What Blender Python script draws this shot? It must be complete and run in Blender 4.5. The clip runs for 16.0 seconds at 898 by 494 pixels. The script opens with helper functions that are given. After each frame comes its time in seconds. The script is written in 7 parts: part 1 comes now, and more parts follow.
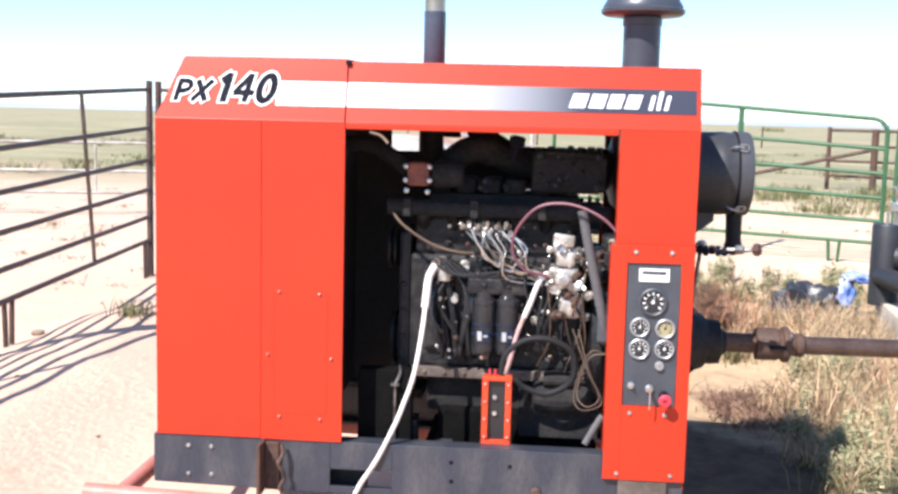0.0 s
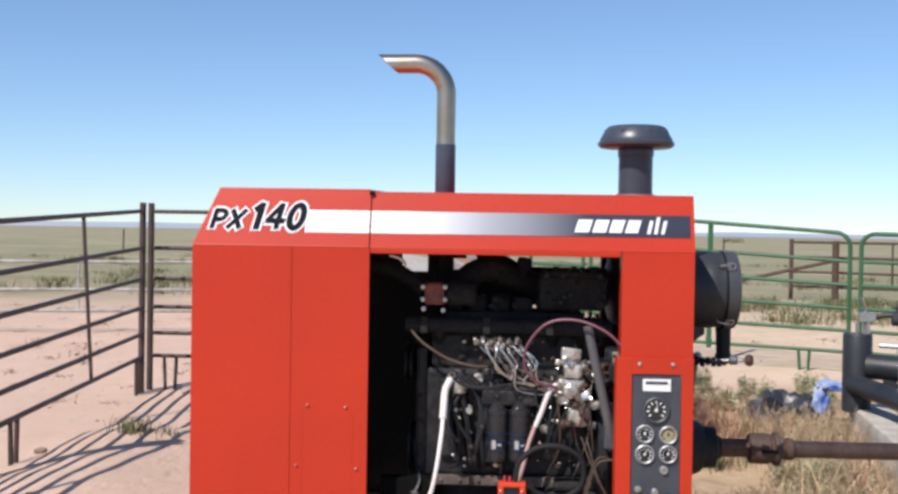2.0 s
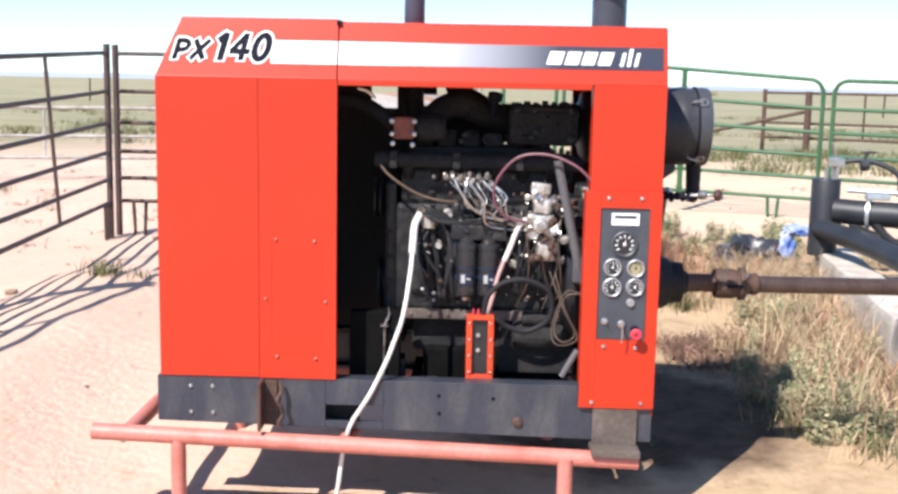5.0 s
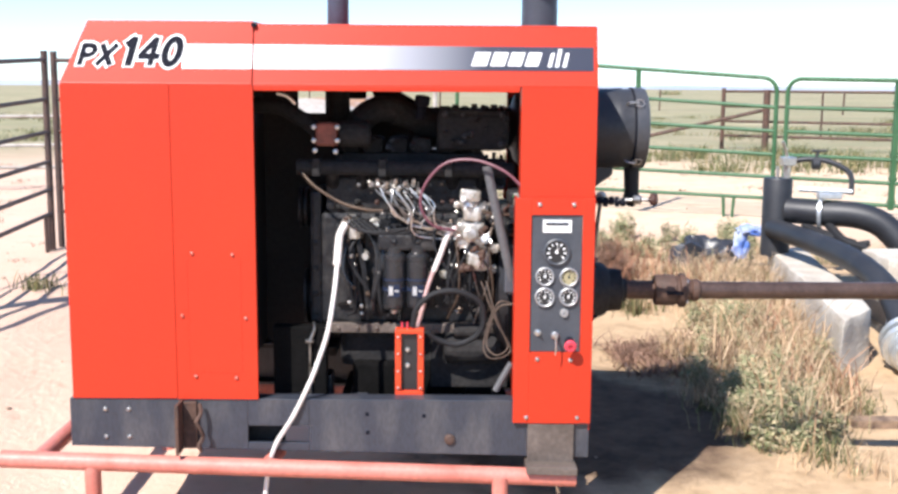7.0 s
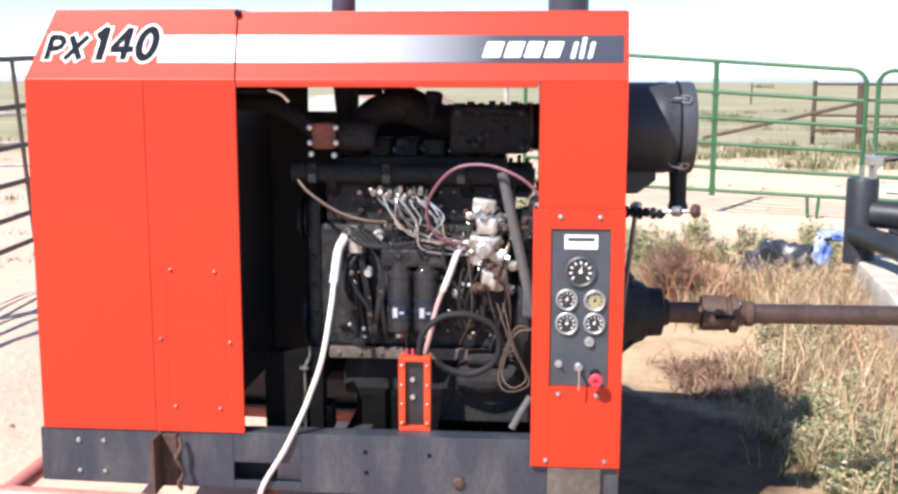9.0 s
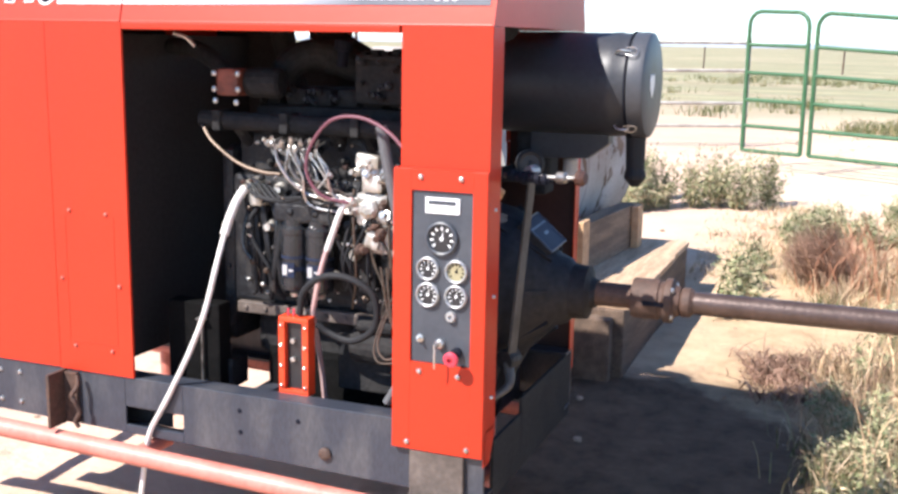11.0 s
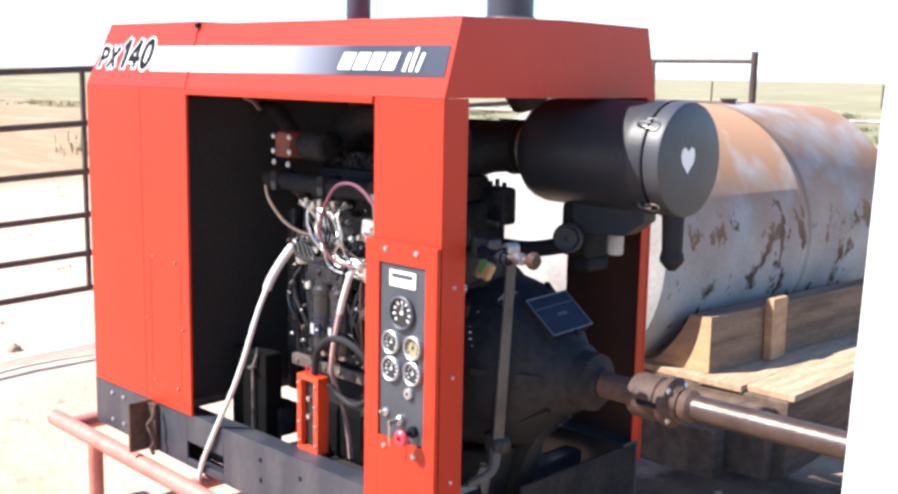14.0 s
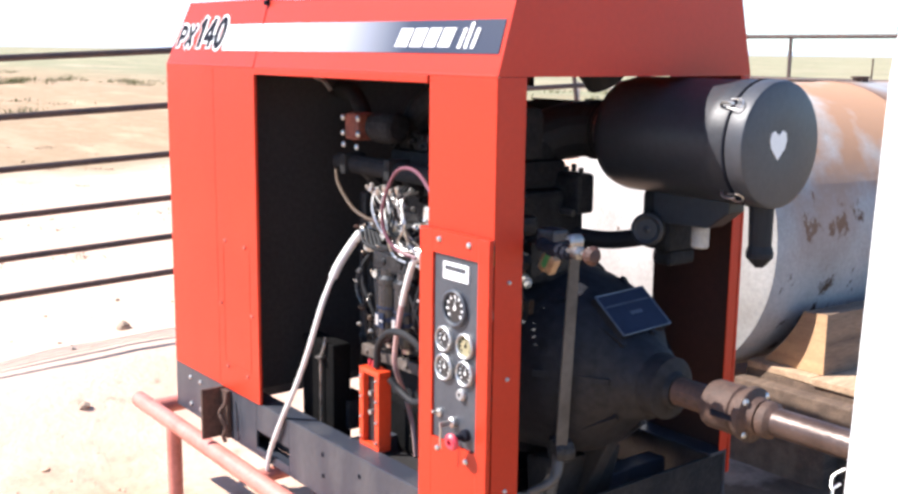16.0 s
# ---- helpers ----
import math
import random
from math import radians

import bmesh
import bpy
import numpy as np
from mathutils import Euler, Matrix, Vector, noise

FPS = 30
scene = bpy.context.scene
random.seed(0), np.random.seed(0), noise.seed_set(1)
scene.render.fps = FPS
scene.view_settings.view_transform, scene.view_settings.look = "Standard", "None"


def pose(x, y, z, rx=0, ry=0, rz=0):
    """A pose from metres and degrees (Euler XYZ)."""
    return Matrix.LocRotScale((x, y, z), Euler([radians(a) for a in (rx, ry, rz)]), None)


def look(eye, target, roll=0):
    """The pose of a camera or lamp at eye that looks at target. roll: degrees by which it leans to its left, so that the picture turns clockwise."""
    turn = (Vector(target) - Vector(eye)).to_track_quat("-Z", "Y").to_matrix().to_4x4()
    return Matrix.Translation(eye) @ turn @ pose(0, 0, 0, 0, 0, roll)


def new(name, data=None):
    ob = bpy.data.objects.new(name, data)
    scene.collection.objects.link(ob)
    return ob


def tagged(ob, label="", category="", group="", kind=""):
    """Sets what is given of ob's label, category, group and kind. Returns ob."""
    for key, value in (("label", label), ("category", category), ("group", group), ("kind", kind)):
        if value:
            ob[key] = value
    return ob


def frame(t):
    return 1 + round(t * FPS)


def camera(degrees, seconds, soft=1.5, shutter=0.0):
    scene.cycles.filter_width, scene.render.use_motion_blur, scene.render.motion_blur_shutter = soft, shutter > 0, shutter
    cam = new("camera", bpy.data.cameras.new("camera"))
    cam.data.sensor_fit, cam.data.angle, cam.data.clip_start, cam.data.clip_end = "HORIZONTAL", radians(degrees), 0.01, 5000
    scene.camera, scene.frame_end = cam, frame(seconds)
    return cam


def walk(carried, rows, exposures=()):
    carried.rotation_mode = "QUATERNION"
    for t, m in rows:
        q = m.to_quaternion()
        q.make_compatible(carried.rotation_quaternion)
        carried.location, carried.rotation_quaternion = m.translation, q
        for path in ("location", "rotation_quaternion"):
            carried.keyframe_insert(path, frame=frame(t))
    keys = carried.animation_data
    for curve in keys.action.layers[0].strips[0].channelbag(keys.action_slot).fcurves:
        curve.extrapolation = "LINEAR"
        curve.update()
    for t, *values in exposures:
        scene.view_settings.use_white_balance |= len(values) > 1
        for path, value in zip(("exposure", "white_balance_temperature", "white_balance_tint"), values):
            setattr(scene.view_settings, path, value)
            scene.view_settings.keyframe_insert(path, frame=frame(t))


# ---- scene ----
cam = camera(45.0, 16.0, soft=2.8)
PATH = [
    (0, (1.37, -3.749, 1.532), (1.203, -1.77, 1.295), 1.4),
    (0.5, (1.269, -3.919, 1.552), (1.126, -1.93, 1.401), 1.0),
    (1, (1.212, -4.04, 1.566), (1.084, -2.045, 1.49), 1.5),
    (1.5, (1.209, -4.074, 1.578), (1.097, -2.078, 1.557), 1.0),
    (2, (1.2, -4.079, 1.57), (1.093, -2.082, 1.542), 0.9),
    (2.5, (1.194, -4.07, 1.561), (1.088, -2.074, 1.481), 1.4),
    (3, (1.192, -4.06, 1.549), (1.091, -2.067, 1.42), 1.3),
    (3.5, (1.184, -4.059, 1.534), (1.084, -2.07, 1.354), 1.5),
    (4, (1.181, -4.051, 1.526), (1.081, -2.066, 1.302), 1.3),
    (4.5, (1.206, -4.05, 1.509), (1.148, -2.068, 1.248), 1.2),
    (4.7, (1.21, -4.049, 1.499), (1.158, -2.071, 1.209), 1.2),
    (6.8, (1.297, -3.923, 1.49), (1.271, -1.947, 1.183), -0.1),
    (7, (1.364, -3.864, 1.5), (1.371, -1.886, 1.209), 0.4),
    (7.5, (1.475, -3.761, 1.511), (1.5, -1.785, 1.208), 2.6),
    (8, (1.503, -3.687, 1.499), (1.412, -1.715, 1.183), 1.4),
    (8.5, (1.54, -3.54, 1.484), (1.386, -1.574, 1.151), 0.7),
    (9, (1.617, -3.362, 1.503), (1.462, -1.391, 1.201), 0.1),
    (9.5, (1.833, -3.282, 1.497), (1.559, -1.326, 1.182), -1.2),
    (9.7, (2.061, -3.229, 1.448), (1.717, -1.281, 1.159), -1.2),
    (11.8, (3.17, -2.6, 1.494), (2.264, -0.863, 1.091), 0.5),
    (12, (3.271, -2.564, 1.502), (2.313, -0.849, 1.131), 0.1),
    (12.5, (3.412, -2.408, 1.487), (2.332, -0.76, 1.143), 0.4),
    (13, (3.538, -2.253, 1.516), (2.362, -0.675, 1.16), 1.6),
    (13.5, (3.761, -2.143, 1.558), (2.45, -0.67, 1.224), 2.4),
    (14, (3.882, -2.021, 1.567), (2.509, -0.601, 1.253), 1.1),
    (14.5, (3.821, -1.865, 1.557), (2.422, -0.474, 1.232), 0.8),
    (15, (3.832, -1.776, 1.566), (2.378, -0.455, 1.192), 2.3),
    (15.5, (3.878, -1.714, 1.56), (2.352, -0.478, 1.182), 1.5),
    (16, (3.883, -1.701, 1.565), (2.336, -0.484, 1.21), 0.7),
]
EXPOSURE = [(0.0, 1.02), (0.5, 0.75), (1.0, 0.54), (1.5, 0.28), (2.0, 0.12), (2.5, 0.13), (3.0, 0.30), (3.5, 0.48), (4.0, 0.62),
            (4.5, 0.74), (7.0, 0.91), (9.5, 0.99), (12.0, 1.30), (14.0, 1.31), (16.0, 1.29)]
walk(cam, [(t, look(eye, target, roll)) for t, eye, target, roll in PATH], EXPOSURE)

# ---- light ----
TO_SUN = Vector((-0.51, -0.75, 1.0)).normalized()
sun = new("sun", bpy.data.lights.new("sun", "SUN"))
sun.data.energy, sun.data.angle, sun.data.color = 5.0, radians(0.53), (1.0, 0.95, 0.91)
sun.matrix_world = TO_SUN.to_track_quat("Z", "Y").to_matrix().to_4x4()

world = bpy.data.worlds.new("sky")
scene.world = world
world.use_nodes = True
wn = world.node_tree.nodes
sky = wn.new("ShaderNodeTexSky")
sky.sky_type, sky.sun_disc = "NISHITA", False
sky.sun_elevation = math.asin(TO_SUN.z)
sky.sun_rotation = math.atan2(TO_SUN.x, TO_SUN.y)
sky.air_density, sky.dust_density, sky.ozone_density, sky.altitude = 0.9, 0.0, 3.0, 800
wn["Background"].inputs[1].default_value = 0.132
tint = wn.new("ShaderNodeMixRGB")
tint.blend_type, tint.inputs[0].default_value, tint.inputs[2].default_value = "MULTIPLY", 1.0, (0.92, 1.045, 1.20, 1)
haze = wn.new("ShaderNodeGamma")
haze.inputs[1].default_value = 0.88
world.node_tree.links.new(sky.outputs[0], haze.inputs[0])
world.node_tree.links.new(haze.outputs[0], tint.inputs[1])
world.node_tree.links.new(tint.outputs[0], wn["Background"].inputs[0])


# ---- materials ----
def mat(name, base, rough=0.5, metal=0.0, other=None, scale=3.0, mix=(0.35, 0.65), fine=0.12, fine_scale=60.0, bump=0.1, bump_scale=80.0,
        coat=0.0, alpha_rough=0.1, spec=0.5, stretch=(1, 1, 1)):
    """A surface with broad stains of a second colour, a fine grain, uneven gloss and a fine relief."""
    m = bpy.data.materials.new(name)
    m.use_nodes = True
    nt = m.node_tree
    b = nt.nodes["Principled BSDF"]
    co = nt.nodes.new("ShaderNodeTexCoord")
    mp = nt.nodes.new("ShaderNodeMapping")
    mp.inputs["Scale"].default_value = stretch
    nt.links.new(co.outputs["Object"], mp.inputs[0])
    broad, grain, relief = (nt.nodes.new("ShaderNodeTexNoise") for _ in range(3))
    for n, sc, det in ((broad, scale, 5), (grain, fine_scale, 3), (relief, bump_scale, 4)):
        nt.links.new(mp.outputs[0], n.inputs["Vector"])
        n.inputs["Scale"].default_value, n.inputs["Detail"].default_value = sc, det
    ramp = nt.nodes.new("ShaderNodeValToRGB")
    ramp.color_ramp.elements[0].position, ramp.color_ramp.elements[1].position = mix
    ramp.color_ramp.elements[0].color = (*base, 1)
    ramp.color_ramp.elements[1].color = (*(other or [min(1, c * 0.82) for c in base]), 1)
    nt.links.new(broad.outputs["Fac"], ramp.inputs[0])
    hsv = nt.nodes.new("ShaderNodeHueSaturation")
    val = nt.nodes.new("ShaderNodeMapRange")
    val.inputs["To Min"].default_value, val.inputs["To Max"].default_value = 1 - fine, 1 + fine
    val.inputs["From Min"].default_value, val.inputs["From Max"].default_value = 0.3, 0.7
    nt.links.new(grain.outputs["Fac"], val.inputs["Value"])
    nt.links.new(ramp.outputs[0], hsv.inputs["Color"])
    nt.links.new(val.outputs[0], hsv.inputs["Value"])
    nt.links.new(hsv.outputs[0], b.inputs["Base Color"])
    rr = nt.nodes.new("ShaderNodeMapRange")
    rr.inputs["To Min"].default_value, rr.inputs["To Max"].default_value = max(0.03, rough - alpha_rough), min(1, rough + alpha_rough)
    nt.links.new(broad.outputs["Fac"], rr.inputs["Value"])
    nt.links.new(rr.outputs[0], b.inputs["Roughness"])
    b.inputs["Metallic"].default_value = metal
    b.inputs["Specular IOR Level"].default_value = spec
    b.inputs["Coat Weight"].default_value = coat
    b.inputs["Coat Roughness"].default_value = 0.12
    if bump:
        bp = nt.nodes.new("ShaderNodeBump")
        bp.inputs["Strength"].default_value, bp.inputs["Distance"].default_value = bump, 0.01
        nt.links.new(relief.outputs["Fac"], bp.inputs["Height"])
        nt.links.new(bp.outputs[0], b.inputs["Normal"])
    return m


RED = mat("red paint", (0.48, 0.033, 0.011), 0.42, spec=0.30, other=(0.43, 0.029, 0.010), scale=1.6, fine=0.04, bump=0.03, bump_scale=25, coat=0.03)
RED_SCREW = mat("pale red screw head", (0.50, 0.20, 0.16), 0.35, metal=0.3, other=(0.48, 0.05, 0.02), scale=60, fine=0.08, bump=0.05)
RED_BOX = mat("orange red enamel", (0.68, 0.060, 0.015), 0.4, fine=0.05, bump=0.04)
RED_PIPE = mat("faded red pipe paint", (0.54, 0.185, 0.145), 0.5, other=(0.38, 0.105, 0.075), scale=6, mix=(0.45, 0.75), fine=0.12, bump=0.12)
BLACK = mat("black paint", (0.014, 0.015, 0.019), 0.5, other=(0.025, 0.026, 0.030), scale=5, fine=0.15, bump=0.08)
CLEANER = mat("satin black plastic", (0.046, 0.048, 0.056), 0.46, other=(0.056, 0.058, 0.066), scale=3, fine=0.1, bump=0.05)
CAP = mat("grey-blue plastic", (0.055, 0.064, 0.082), 0.36, other=(0.038, 0.044, 0.056), scale=6, fine=0.08, bump=0.05)
STACK = mat("grey-blue stack steel", (0.070, 0.090, 0.130), 0.34, metal=0.25, other=(0.06, 0.07, 0.095), scale=8, fine=0.1, bump=0.05)
IRON = mat("weathered grey iron", (0.115, 0.09, 0.076), 0.7, other=(0.07, 0.052, 0.042), scale=8, fine=0.2, bump=0.2)
DIM_STEEL = mat("dull steel line", (0.30, 0.29, 0.28), 0.34, metal=0.8, other=(0.10, 0.09, 0.08), scale=20, mix=(0.4, 0.6), fine=0.15, bump=0.05)
SKID = mat("black skid paint, dusty", (0.031, 0.036, 0.049), 0.36, other=(0.082, 0.080, 0.084), scale=4, mix=(0.46, 0.80), fine=0.2, bump=0.12, stretch=(2.2, 2.2, 0.7))
ENGINE = mat("engine black, oily dust", (0.014, 0.014, 0.016), 0.46, other=(0.050, 0.046, 0.043), scale=16, mix=(0.48, 0.80), spec=0.26, fine=0.4, fine_scale=90, bump=0.5, bump_scale=45)
RUBBER = mat("black rubber", (0.017, 0.017, 0.019), 0.65, spec=0.25, fine=0.1, bump=0.05)
FILTER = mat("glossy black filter paint", (0.014, 0.015, 0.018), 0.26, other=(0.020, 0.021, 0.024), scale=8, fine=0.1, bump=0.03)
GREY_RUBBER = mat("grey weathered hose", (0.10, 0.10, 0.105), 0.6, fine=0.12, bump=0.06)
# Near-zero black for parts and hollows that have to stay dark.
DEAD_BLACK = mat("dead black", (0.0045, 0.0045, 0.0045), 0.85, other=(0.007, 0.0065, 0.0065), scale=12, spec=0.06, fine=0.2, bump=0.3)
RUSTY = mat("rusty iron", (0.095, 0.046, 0.029), 0.7, other=(0.055, 0.032, 0.024), scale=9, fine=0.25, bump=0.35, bump_scale=60)
SHAFT = mat("brown shaft steel", (0.095, 0.062, 0.052), 0.38, metal=0.35, other=(0.06, 0.037, 0.030), scale=9, fine=0.18, bump=0.12)
CANISTER = mat("satin black canister", (0.026, 0.028, 0.034), 0.44, spec=0.4, other=(0.033, 0.034, 0.039), scale=4, fine=0.15, bump=0.05)
CHROME = mat("heat tinted chrome", (0.52, 0.48, 0.43), 0.33, metal=1.0, other=(0.44, 0.34, 0.24), scale=5, fine=0.04, bump=0.02)
BAFFLE = mat("near-black sheet", (0.030, 0.027, 0.027), 0.7, other=(0.027, 0.024, 0.024), scale=3, fine=0.2, bump=0.1, spec=0.3)
# Dark colour put in for the unlit inside and underside of the unit.
BAY_BLACK = mat("bay black", (0.024, 0.023, 0.024), 0.72, other=(0.030, 0.027, 0.026), scale=4, fine=0.2, bump=0.1, spec=0.2)
STEEL = mat("bare steel", (0.62, 0.61, 0.59), 0.32, metal=0.9, other=(0.45, 0.43, 0.40), scale=12, fine=0.1, bump=0.1)
ALLOY = mat("cast alloy", (0.66, 0.65, 0.62), 0.38, metal=0.6, other=(0.33, 0.29, 0.24), scale=14, fine=0.15, bump=0.4, bump_scale=50)
WHITE_HOSE = mat("white plastic hose", (0.72, 0.69, 0.66), 0.42, other=(0.58, 0.53, 0.49), scale=9, fine=0.06, bump=0.04)
PINK_HOSE = mat("pinkish plastic tube", (0.55, 0.36, 0.34), 0.4, fine=0.08, bump=0.03)
CABLE = mat("plum cable", (0.16, 0.055, 0.075), 0.45, fine=0.08, bump=0.03)
COPPER = mat("dull copper line", (0.105, 0.072, 0.052), 0.45, metal=0.5, fine=0.12, bump=0.05)
PANEL = mat("dark grey panel", (0.040, 0.045, 0.056), 0.45, other=(0.055, 0.060, 0.071), scale=6, fine=0.1, bump=0.05)
DIAL = mat("black dial", (0.020, 0.020, 0.022), 0.35, fine=0.05, bump=0)
DIAL_YELLOW = mat("yellowed dial", (0.30, 0.265, 0.155), 0.4, fine=0.06, bump=0)
BEZEL = mat("dull bright bezel", (0.42, 0.42, 0.42), 0.45, metal=0.6, fine=0.05, bump=0)
WHITE = mat("white print", (0.80, 0.80, 0.79), 0.45, other=(0.72, 0.72, 0.72), fine=0.04, bump=0.02)
INK = mat("near-black print", (0.012, 0.013, 0.020), 0.75, fine=0.06, bump=0, spec=0.08)
PINK_KNOB = mat("red knob", (0.60, 0.05, 0.08), 0.35, fine=0.05, bump=0)
GREEN_WIRE = mat("green plastic", (0.10, 0.42, 0.12), 0.45, fine=0.08, bump=0)
BLUE_PLATE = mat("dark blue data plate", (0.016, 0.024, 0.050), 0.6, spec=0.15, fine=0.1, bump=0.03)
FENCE = mat("rust brown panel pipe", (0.045, 0.029, 0.025), 0.6, other=(0.078, 0.043, 0.033), scale=8, fine=0.2, bump=0.15)
GATE = mat("green gate enamel", (0.026, 0.090, 0.034), 0.5, other=(0.042, 0.115, 0.050), scale=5, fine=0.12, bump=0.06)
PALE_PIPE = mat("pale weathered pipe", (0.45, 0.42, 0.38), 0.65, other=(0.26, 0.23, 0.20), scale=5, fine=0.15, bump=0.15)
CONCRETE = mat("pale concrete", (0.52, 0.48, 0.42), 0.85, other=(0.40, 0.35, 0.29), scale=4, fine=0.15, bump=0.5, bump_scale=35)
WOOD = mat("weathered timber", (0.26, 0.172, 0.112), 0.8, other=(0.135, 0.09, 0.062), scale=3, fine=0.25, fine_scale=30, bump=0.4, bump_scale=25, stretch=(6, 0.6, 6))
WOOD_END = mat("orange-tan timber", (0.56, 0.34, 0.185), 0.75, other=(0.42, 0.25, 0.135), scale=5, fine=0.18, bump=0.25, stretch=(1, 6, 6))
# Shaded and lit copies of one timber: dark sleeper sides, pale tops.
SHADED_TIMBER = mat("sleeper timber darkened for shade", (0.15, 0.100, 0.069), 0.85, other=(0.085, 0.056, 0.040), scale=3, fine=0.3, fine_scale=30, bump=0.5, bump_scale=22, stretch=(6, 0.6, 6))
LIT_TIMBER = mat("pale timber for sunlit tops", (0.52, 0.36, 0.235), 0.8, other=(0.36, 0.24, 0.15), scale=4, fine=0.25, fine_scale=30, bump=0.5, bump_scale=25, stretch=(6, 0.6, 6))
TARP = mat("black plastic sheet", (0.035, 0.037, 0.045), 0.35, fine=0.15, bump=0.2, bump_scale=20)
BLUE_CLOTH = mat("blue plastic sheet", (0.055, 0.13, 0.42), 0.5, other=(0.45, 0.50, 0.62), scale=9, fine=0.1, bump=0.2, bump_scale=25)
GALV = mat("galvanised sheet", (0.62, 0.65, 0.66), 0.35, metal=0.7, other=(0.50, 0.53, 0.55), scale=14, fine=0.08, bump=0.05)
POLY = mat("white polyethylene", (0.80, 0.80, 0.78), 0.5, other=(0.75, 0.75, 0.74), scale=2, fine=0.02, bump=0.03)
# Distance haze put into the hills' own colour.
HILL = mat("haze-blue distant hills", (0.30, 0.35, 0.43), 0.95, other=(0.36, 0.38, 0.40), scale=0.002, fine=0.05, fine_scale=0.02, bump=0)


def plant_mat(name, *colours):
    """Stems and leaves: each blade takes one of several colours, a little lighter or darker."""
    m = bpy.data.materials.new(name)
    m.use_nodes = True
    nt = m.node_tree
    b = nt.nodes["Principled BSDF"]
    b.inputs["Roughness"].default_value, b.inputs["Specular IOR Level"].default_value = 0.75, 0.2
    geo = nt.nodes.new("ShaderNodeNewGeometry")
    ramp = nt.nodes.new("ShaderNodeValToRGB")
    ramp.color_ramp.interpolation = "CONSTANT"
    while len(ramp.color_ramp.elements) < len(colours):
        ramp.color_ramp.elements.new(0.5)
    for k, (e, c) in enumerate(zip(ramp.color_ramp.elements, colours)):
        e.position, e.color = k / len(colours), (*c, 1)
    nt.links.new(geo.outputs["Random Per Island"], ramp.inputs[0])
    co, nz, val, hsv = (nt.nodes.new("ShaderNode" + k) for k in ("TexCoord", "TexNoise", "MapRange", "HueSaturation"))
    nz.inputs["Scale"].default_value, nz.inputs["Detail"].default_value = 5.0, 4
    val.inputs["From Min"].default_value, val.inputs["From Max"].default_value = 0.3, 0.7
    val.inputs["To Min"].default_value, val.inputs["To Max"].default_value = 0.6, 1.3
    nt.links.new(co.outputs["Object"], nz.inputs["Vector"])
    nt.links.new(nz.outputs["Fac"], val.inputs["Value"])
    nt.links.new(val.outputs[0], hsv.inputs["Value"])
    nt.links.new(ramp.outputs[0], hsv.inputs["Color"])
    nt.links.new(hsv.outputs[0], b.inputs["Base Color"])
    return m


GRASS_DRY = plant_mat("dry grass", (0.60, 0.43, 0.27), (0.42, 0.29, 0.18), (0.50, 0.36, 0.22), (0.28, 0.18, 0.11), (0.64, 0.48, 0.33), (0.30, 0.26, 0.14))
GRASS_GREEN = plant_mat("grey-green weeds", (0.11, 0.125, 0.05), (0.18, 0.175, 0.08), (0.075, 0.085, 0.035), (0.29, 0.23, 0.12), (0.14, 0.15, 0.07))
LEAF = plant_mat("dusty olive leaves", (0.22, 0.235, 0.12), (0.31, 0.30, 0.17), (0.15, 0.17, 0.08), (0.38, 0.33, 0.205), (0.46, 0.36, 0.23))
SEED = plant_mat("reddish dry seed stalks", (0.36, 0.17, 0.10), (0.24, 0.12, 0.075), (0.46, 0.27, 0.17))
BRUSH = plant_mat("brown dry twigs", (0.24, 0.145, 0.10), (0.15, 0.085, 0.06), (0.34, 0.21, 0.15))
# Darker copy of the black for parts in shade.
SHADE_BLACK = mat("matt black darkened for shade", (0.018, 0.018, 0.0195), 0.75, other=(0.030, 0.028, 0.027), scale=10, spec=0.12, fine=0.25, bump=0.3)
HOUSING_RED = mat("dull red oxide casting", (0.23, 0.060, 0.035), 0.6, other=(0.12, 0.035, 0.022), scale=14, fine=0.2, bump=0.2)
# Darker copy of the red: the post's inner shade put into the colour.
SHADED_RED = mat("red darkened for shade", (0.046, 0.013, 0.010), 0.65, other=(0.032, 0.012, 0.010), scale=4, fine=0.15, bump=0.08)
# Darker copy of the rusty iron: the bay's dim light put into the colour.
DARK_RUST = mat("rusty casting darkened for shade", (0.075, 0.026, 0.016), 0.6, other=(0.035, 0.018, 0.014), scale=10, fine=0.2, bump=0.25)
CLUTCH = mat("blue-black dusty housing", (0.012, 0.013, 0.018), 0.66, other=(0.024, 0.020, 0.018), scale=3.2, mix=(0.46, 0.74), fine=0.35, fine_scale=40, bump=0.4, bump_scale=28, spec=0.25)
LEVER = mat("grey worn lever steel", (0.085, 0.078, 0.072), 0.55, other=(0.05, 0.046, 0.043), scale=8, fine=0.15, bump=0.1)
CLOD = mat("sandy clods", (0.56, 0.385, 0.27), 0.95, other=(0.42, 0.28, 0.19), scale=9, fine=0.2, bump=0.4)
STONE = mat("field stone", (0.36, 0.27, 0.20), 0.85, other=(0.24, 0.17, 0.12), scale=9, fine=0.2, bump=0.4)


